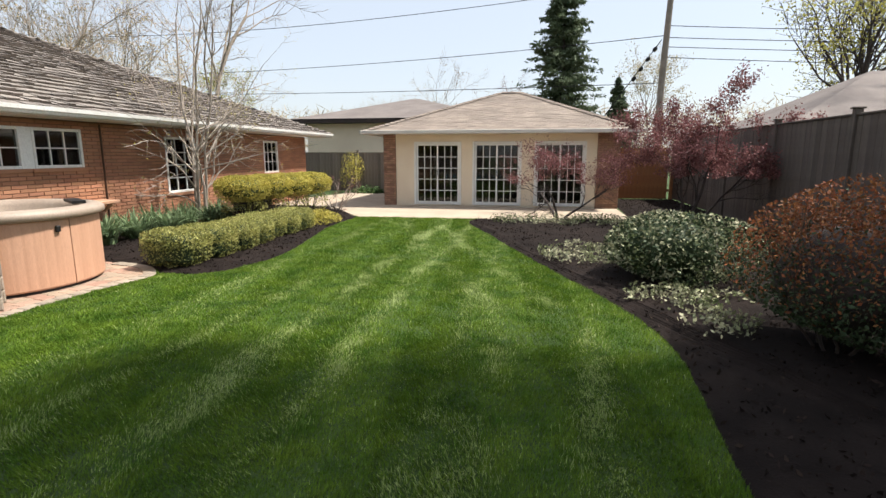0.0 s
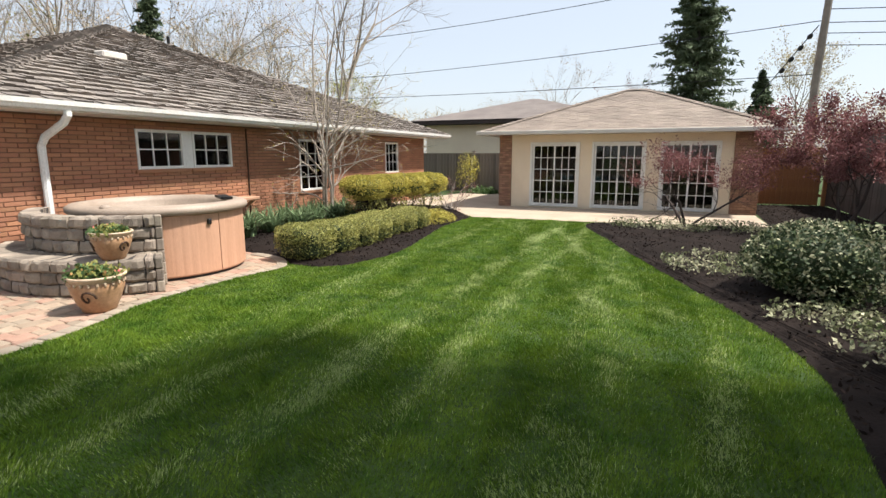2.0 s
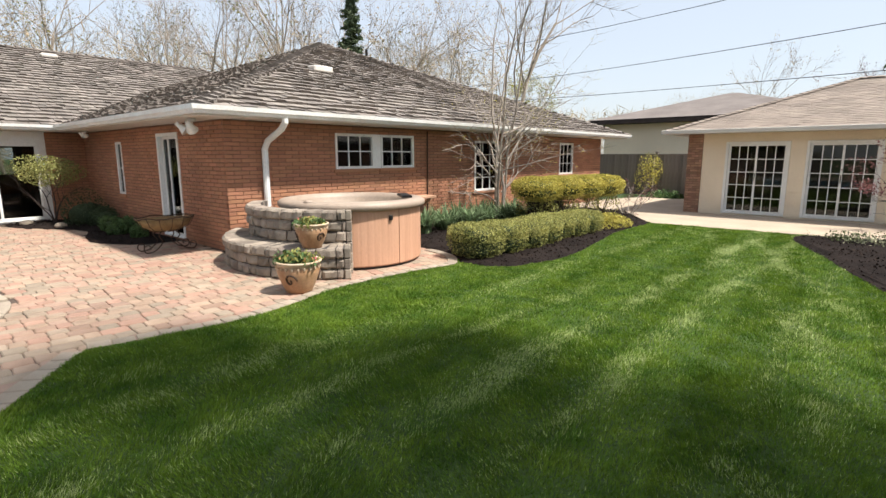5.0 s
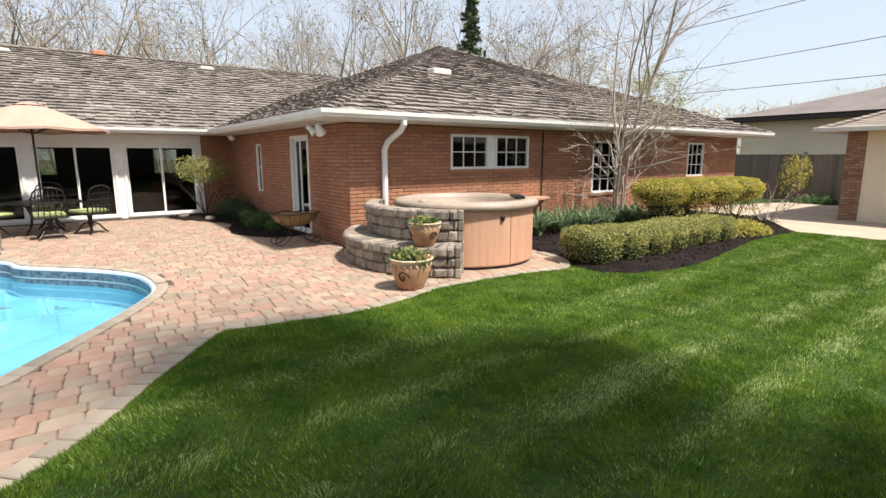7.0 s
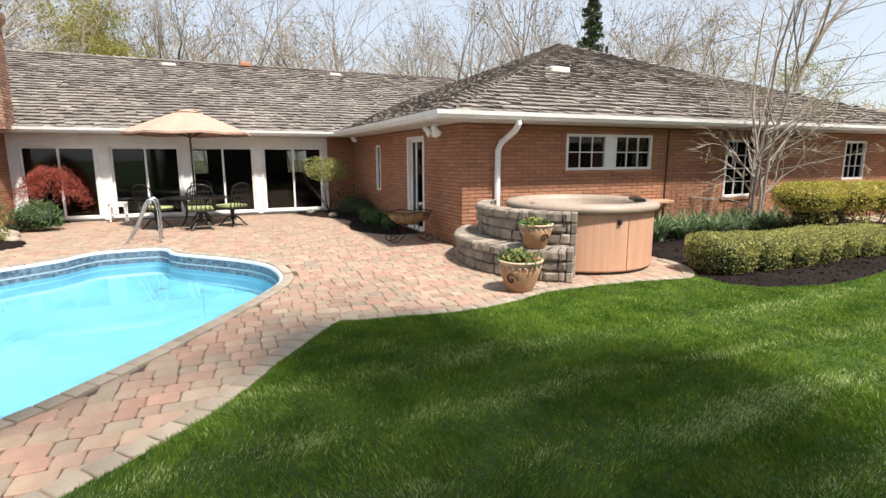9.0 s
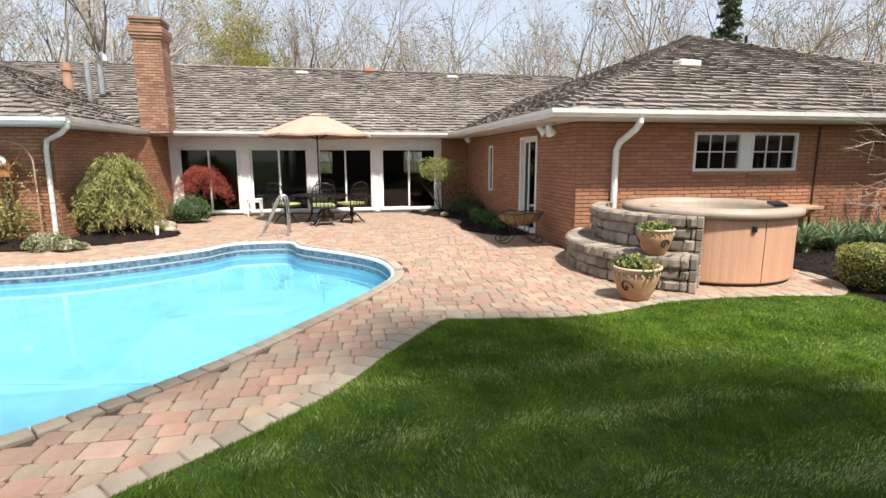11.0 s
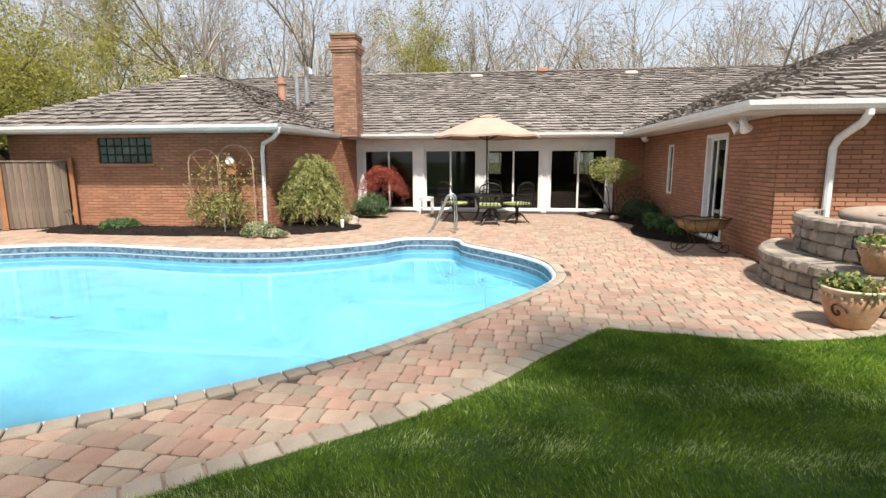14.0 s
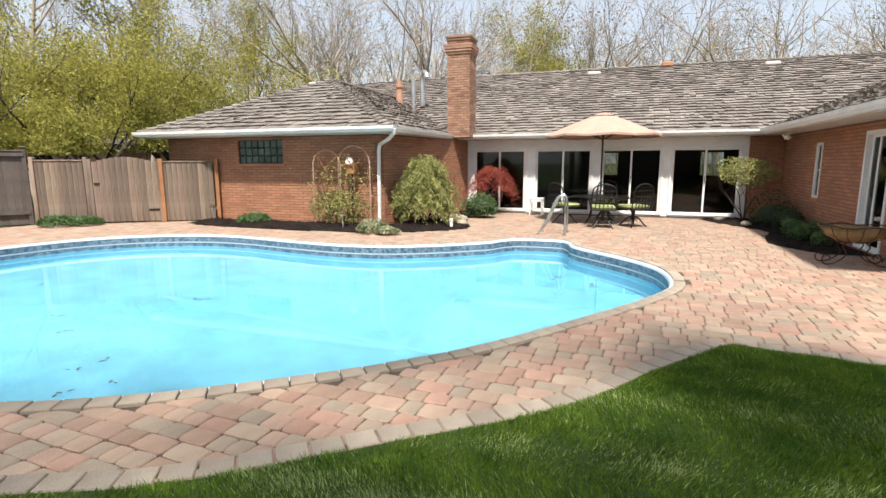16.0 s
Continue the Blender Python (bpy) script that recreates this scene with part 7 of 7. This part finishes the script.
def lay_bricks(wall, length, height, openings, material, seed, single=None, dz=0.0725, bl=0.285, start=0.0):
    """Running-bond bricks on a wall's outer face; those in the stretch `single` are objects of their own."""
    rnd = random.Random(seed)
    vs, fs, n1 = [], [], 0
    full = brick_mesh(bl, 0.06, 0.012, material)
    row, z = 0, 0.006
    while z + 0.06 < height:
        s = start - (bl + 0.012) * (0.5 if row % 2 else 0.0)
        while s < length:
            a, b = max(s, start), min(s + bl, length)
            for o in openings:
                if o[2] < z + 0.03 < o[3]:
                    if o[0] < (a + b) / 2 < o[1]:
                        a = b if (a > o[0] - 0.02 and b < o[1] + 0.02) else a
                    if a < o[0] < b:
                        b = o[0]
                    elif a < o[1] < b:
                        a = o[1]
            if b - a > 0.03:
                if single and single[0] < a < single[1] and single[2] < z < single[3] and b - a > bl - 0.001 and n1 < 300:
                    ob = new("brick", full)
                    ob.parent = wall
                    ob.matrix_basis = pose(a, rnd.uniform(-0.002, 0.002), z)
                    n1 += 1
                else:
                    k, d, e = len(vs), 0.012 + rnd.uniform(-0.003, 0.003), 0.004
                    w, h = b - a, 0.06
                    vs += [(a, 0.002, z), (b, 0.002, z), (b, 0.002, z + h), (a, 0.002, z + h), (a + e, -d, z + e), (b - e, -d, z + e), (b - e, -d, z + h - e), (a + e, -d, z + h - e)]
                    fs += [tuple(k + i for i in f) for f in ((4, 5, 6, 7), (0, 1, 5, 4), (1, 2, 6, 5), (2, 3, 7, 6), (3, 0, 4, 7))]
            s += bl + 0.012
        z += dz
        row += 1
    ob = part("brickwork", raw_mesh("brickwork", vs, fs, material), material, wall)
    ob["kind"] = "stuff"


O_L2 = [(a - 0.28, b - 0.28, c, d) for a, b, c, d in O_LONG]
lay_bricks(wall_long, 14.52, HZ, O_L2, M_BRICK, 1, single=(-0.3, 3.0, 0.9, 2.3), start=-0.29)
lay_bricks(wall_patio, HX - SX - 0.014, HZ, O_PAT, M_BRICK, 2)
lay_bricks(wall_inner, 0.9, HZ, [], M_BRICK, 3)
lay_bricks(wall_side, wing_len, HZ, [], M_BRICK, 4, start=0.014)
lay_bricks(wall_wing, 7.0, HZ, [(7.0 - b, 7.0 - a, c, d) for a, b, c, d in O_WING], M_BRICK, 5)
gb = M_BRICK_B
for x, y, rz, ln in ((GX0 + 0.02, GY + 0.03, 0, 0.41), (1.75, GY + 0.03, 0, GX1 - 0.02 - 1.75), (GX1 - 0.02, GY + 0.03, 90, 4.0), (GX0 + 0.02, GY + 6, -90, 5.97)):
    f = part("brick_face", boxes((0, 0.004, 0, ln, 0.03, 2.32)), M_MORTAR)
    f.matrix_world = pose(x, y, 0, 0, 0, rz)
    under(f, garage)
    lay_bricks(f, ln, 2.33, [], gb, 7, bl=0.2)
for k in range(4):
    f = part("brick_face", boxes((0, 0.004, 0, 0.70, 0.03, 3.05)), M_MORTAR)
    f.matrix_world = ch.matrix_world @ pose(0, 0, 0, 0, 0, 90 * k) @ pose(-0.35, -0.352, 0)
    under(f, ch)
    lay_bricks(f, 0.70, 3.05, [], M_BRICK_B, 9 + k, bl=0.2)
for z0, e in ((2.50, 0.03), (2.575, 0.06), (2.65, 0.08), (2.725, 0.08), (2.90, 0.03), (2.975, 0.05)):
    part("corbel", boxes((-0.36 - e, -0.36 - e, z0, 0.36 + e, 0.36 + e, z0 + 0.07), bevel=0.006), M_BRICK_B, ch)


def shakes(roof, plane, material, seed, exposure=0.29, wmin=0.10, wmax=0.28, thick=0.046, rough=0.035, undercut=0.02, single=None, name="shake", vmax=99, urange=None):
    """Wooden shakes in courses up a roof plane whose first edge is the eave."""
    rnd = random.Random(seed)
    P = [Vector(v) for v in plane]
    u = (P[1] - P[0]).normalized()
    nrm = (P[1] - P[0]).cross(P[2] - P[0]).normalized()
    if nrm.z < 0:
        nrm = -nrm
    v = nrm.cross(u)
    if v.z < 0:
        v = -v
    flat = [((p - P[0]).dot(u), (p - P[0]).dot(v)) for p in P]
    top = min(max(f[1] for f in flat), vmax)
    vs, fs, n1 = [], [], 0
    h = -0.06
    while h < top - 0.05:
        hh = max(h + 0.1, 0.001)
        cut = []
        for (a, b), (c, d) in zip(flat, flat[1:] + flat[:1]):
            if (b > hh) != (d > hh):
                cut.append(a + (c - a) * (hh - b) / (d - b))
        if len(cut) >= 2:
            lo, hi = min(cut), max(cut)
            if urange:
                lo, hi = max(lo, urange[0]), min(hi, urange[1])
            x = lo + 0.002
            while x < hi:
                w = rnd.uniform(wmin, wmax)
                x1 = min(x + w, hi)
                if x1 - x > 0.02:
                    h0 = h + rnd.uniform(-rough, rough)
                    t, lift = thick * rnd.uniform(0.65, 1.35), rnd.uniform(0.1, 0.5) * thick
                    ln = min(exposure * 1.45, max(top - h0, 0.05))
                    g = 0.004
                    q = [(x + g, h0 + undercut, lift), (x1 - g, h0 + undercut, lift), (x1 - g, h0, lift + t), (x + g, h0, lift + t), (x + g, h0 + ln, 0.002), (x1 - g, h0 + ln, 0.002)]
                    pts = [P[0] + u * a + v * b + nrm * (0.002 + c) for a, b, c in q]
                    faces = [(0, 1, 2, 3), (3, 2, 5, 4), (1, 5, 2), (0, 3, 4)]
                    if single and single[0] < x < single[1] and single[2] < h < single[3] and n1 < 300:
                        o0 = P[0] + u * x + v * h0
                        ob = new(name, raw_mesh(name, [tuple(p - o0) for p in pts], faces, material))
                        ob.matrix_world = Matrix.Translation(o0)
                        under(ob, roof)
                        n1 += 1
                    else:
                        k = len(vs)
                        vs += [tuple(p) for p in pts]
                        fs += [tuple(k + i for i in f) for f in faces]
                x = x1
        h += exposure
    ob = part(name + "_field", raw_mesh(name + "_field", vs, fs, material), material)
    under(ob, roof)
    ob["kind"] = "stuff"


shakes(ROOFS["near_east"], PLANES["near_east"], M_SHAKE, 11, single=(1.5, 7.5, 0.0, 1.8))
shakes(ROOFS["near_south"], PLANES["near_south"], M_SHAKE, 12)
shakes(ROOFS["mid_east"], PLANES["mid_east"], M_SHAKE, 13, urange=(1.0, 24.5))
shakes(ROOFS["wing_east"], PLANES["wing_east"], M_SHAKE, 14)
shakes(ROOFS["wing_north"], PLANES["wing_north"], M_SHAKE, 15)
shakes(ROOFS["near_north"], PLANES["near_north"], M_SHAKE, 16)
for i, pl in enumerate(GPL[:2] + [GPL[3]]):
    shakes([o for o in garage.children if o.name.startswith("roof")][0], pl, M_SHINGLE, 20 + i, exposure=0.145, wmin=0.28, wmax=0.34, thick=0.008, rough=0.002, undercut=0.0, name="shingle")


def hip_caps(a, b, seed, step=0.27, width=0.17, thick=0.055):
    """Overlapping cap shakes along a hip or ridge."""
    rnd = random.Random(seed)
    a, b = Vector(a), Vector(b)
    d = (b - a).normalized()
    side = d.cross(Vector((0, 0, 1))).normalized()
    up = side.cross(d).normalized()
    bm = bmesh.new()
    k = 0.0
    while k < (b - a).length - 0.1:
        o = a + d * k
        for s in (-1, 1):
            w = width * rnd.uniform(0.85, 1.15)
            q = [o + up * 0.045, o + side * s * w + up * (0.045 - w * 0.30), o + up * (0.045 + thick), o + side * s * w + up * (0.045 + thick - w * 0.30)]
            e = [o + d * step * 1.4 + up * 0.03, o + d * step * 1.4 + side * s * w + up * (0.03 - w * 0.30)]
            v0, v1, v2, v3, v4, v5 = [bm.verts.new(p) for p in q + e]
            for f in ((v0, v1, v3, v2), (v2, v3, v5, v4), (v1, v5, v3)):
                bm.faces.new(f if s > 0 else f[::-1])
        k += step
    return bm


near_roof = ROOFS["near_east"]
for a, b, s in (((EX, EY, ZEAVE), APEX, 31), ((EX, EY2, ZEAVE), APEX, 32), ((WEX, WEY1, ZEAVE), WAP, 33), ((WEX, WEY0, ZEAVE), WAP, 34), (WAP, (SX - 4, WAP[1], WAP[2]), 35), ((RX, -8.0, RZ), (RX, 11.0, RZ), 36)):
    o = part("hip_capping", hip_caps(a, b, s), M_SHAKE)
    under(o, near_roof)
    o["kind"] = "stuff"
for a, b, s in (((gex0, gey0, gz), g_a, 41), ((gex1, gey0, gz), g_b, 42), (g_a, g_b, 43)):
    o = part("hip_capping", hip_caps(a, b, s, 0.2, 0.14, thick=0.01), M_SHINGLE)
    under(o, garage)
    o["kind"] = "stuff"


def paver_faces(l, w, rnd, h=0.03):
    """A tumbled paver about its middle: clipped corners, slightly bowed sides, a worn top edge."""
    a, b = l / 2, w / 2
    c = [rnd.uniform(0.007, 0.018) for _ in range(4)]
    o = [rnd.uniform(-0.004, 0.003) for _ in range(4)]
    ring = [(-a + c[0], -b), (0, -b - 0.003 + o[0]), (a - c[1], -b), (a, -b + c[1]), (a + 0.003 - o[1], 0), (a, b - c[2]), (a - c[2], b), (0, b + 0.003 - o[2]), (-a + c[3], b), (-a, b - c[3]), (-a - 0.003 + o[3], 0), (-a, -b + c[0])]
    n = len(ring)
    q = [(x, y, -h) for x, y in ring] + [(x, y, -0.009) for x, y in ring] + [(x * (1 - 0.011 / a), y * (1 - 0.011 / b), 0.0) for x, y in ring]
    fs = [tuple(range(2 * n, 3 * n))] + [(k + i, k + (i + 1) % n, k + n + (i + 1) % n, k + n + i) for k in (0, n) for i in range(n)]
    return q, fs


pool_edge = offset_line(POOL, -0.14, True)
rnd = random.Random(77)
JOINT, TURN = 0.009, radians(-3.0)
ct, sn = math.cos(TURN), math.sin(TURN)
DEPTHS, LENGTHS = (0.16, 0.18, 0.19), (0.14, 0.17, 0.18, 0.22, 0.26)
shared = {(d, l): [raw_mesh("paver", *paver_faces(d - JOINT, l - JOINT, rnd), M_PAVER) for _ in range(2)] for d in DEPTHS for l in LENGTHS}
pv, pf, singles = [], [], 0


def on_patio(x, y):
    return inside(PATIO, x, y) and not inside(pool_edge, x, y)


def courses():
    """The pavers' sizes and middles, course by course."""
    u = 0.0
    while u < 18.5:
        d, v = rnd.choice(DEPTHS), -rnd.uniform(0.0, 0.2)
        while v < 23.2:
            l = rnd.choice(LENGTHS)
            yield d, l, u + d / 2, v + l / 2
            v += l
        u += d


for du, dv, u, v in courses():
    mx, my = -17.6 + u * ct - v * sn, -15.2 + u * sn + v * ct
    if not (-17.3 < mx < -0.5 and -14.9 < my < 7.2) or inside(BED_W, mx, my) or inside(BED_P, mx, my):
        continue
    rad = 0.5 * math.hypot(du, dv)
    if not (on_patio(mx, my) or any(on_patio(mx + rad * a, my + rad * b) for a, b in ((1, 0), (-1, 0), (0, 1), (0, -1)))):
        continue
    whole = all(on_patio(mx + a * rad, my + b * rad) for a, b in ((0.8, 0.6), (0.8, -0.6), (-0.8, 0.6), (-0.8, -0.6)))
    tz, sk = rnd.uniform(-0.005, 0.003), TURN + radians(rnd.uniform(-2.0, 2.0))
    if whole and singles < 300 and -5.6 < mx < -2.2 and -3.4 < my < 1.2:
        ob = new("paver", rnd.choice(shared[du, dv]))
        ob.parent = patio_bed
        ob.matrix_basis = pose(mx, my, tz, 0, 0, math.degrees(sk))
        singles += 1
        continue
    if not on_patio(mx, my):
        continue
    q, fs = paver_faces(du - JOINT, dv - JOINT, rnd)
    c_, s_ = math.cos(sk), math.sin(sk)
    nq = len(q) // 3
    trim = [1.0] * nq
    if not whole:
        for i in range(nq):
            x, y, _ = q[i]
            while trim[i] > 0.1 and not on_patio(mx + (x * c_ - y * s_) * trim[i], my + (x * s_ + y * c_) * trim[i]):
                trim[i] -= 0.04
    k = len(pv)
    pv += [(mx + (x * c_ - y * s_) * trim[i % nq], my + (x * s_ + y * c_) * trim[i % nq], z + tz) for i, (x, y, z) in enumerate(q)]
    pf += [tuple(k + i for i in f) for f in fs]
ob = part("paver_field", raw_mesh("paver_field", pv, pf, M_PAVER), M_PAVER, patio_bed)
ob["kind"] = "stuff"


def edging(line, width, step, material, owner, seed, top=0.006, closed=False, name="edging_stone"):
    """Blocks laid end to end along a line, to its left."""
    rnd = random.Random(seed)
    pts = [Vector((*p, 0)) for p in line] + ([Vector((*line[0], 0))] if closed else [])
    acc, out = 0.0, [(pts[0], (pts[1] - pts[0]).normalized())]
    for a, b in zip(pts, pts[1:]):
        seg = (b - a).length
        if seg < 1e-6:
            continue
        d = (b - a) / seg
        while acc + seg >= step:
            t = step - acc
            a = a + d * t
            seg -= t
            acc = 0
            out.append((a, d))
        acc += seg
    for (p, d), (q, e) in zip(out, out[1:]):
        n0, n1 = Vector((-d.y, d.x, 0)) * width, Vector((-e.y, e.x, 0)) * width
        g = 0.006
        dd = (q - p).normalized() * g
        c = [p + dd, q - dd, q + n1 - dd, p + n0 + dd]
        mid = sum(c, Vector()) / 4
        zt = top + rnd.uniform(-0.003, 0.003)
        vs = [(*(v - mid).xy, -0.03) for v in c] + [(*(v - mid).xy, zt - 0.008) for v in c] + [(*((v - mid) * 0.92).xy, zt) for v in c]
        fs = [(8, 9, 10, 11)] + [(k + i, k + (i + 1) % 4, k + 4 + (i + 1) % 4, k + 4 + i) for k in (0, 4) for i in range(4)]
        me = raw_mesh(name, vs, fs, material)
        ob = new(name, me)
        ob.parent = owner
        ob.matrix_basis = Matrix.Translation((mid.x, mid.y, 0.006))


edging(CURB, 0.17, 0.2, M_EDGE, patio_bed, 51)
edging([p for p in CURB2 if p[0] > -6.6], 0.17, 0.2, M_EDGE, patio_bed, 52)
edging(POOL, -0.15, 0.19, M_EDGE, patio_bed, 53, closed=True, name="rim_paver")
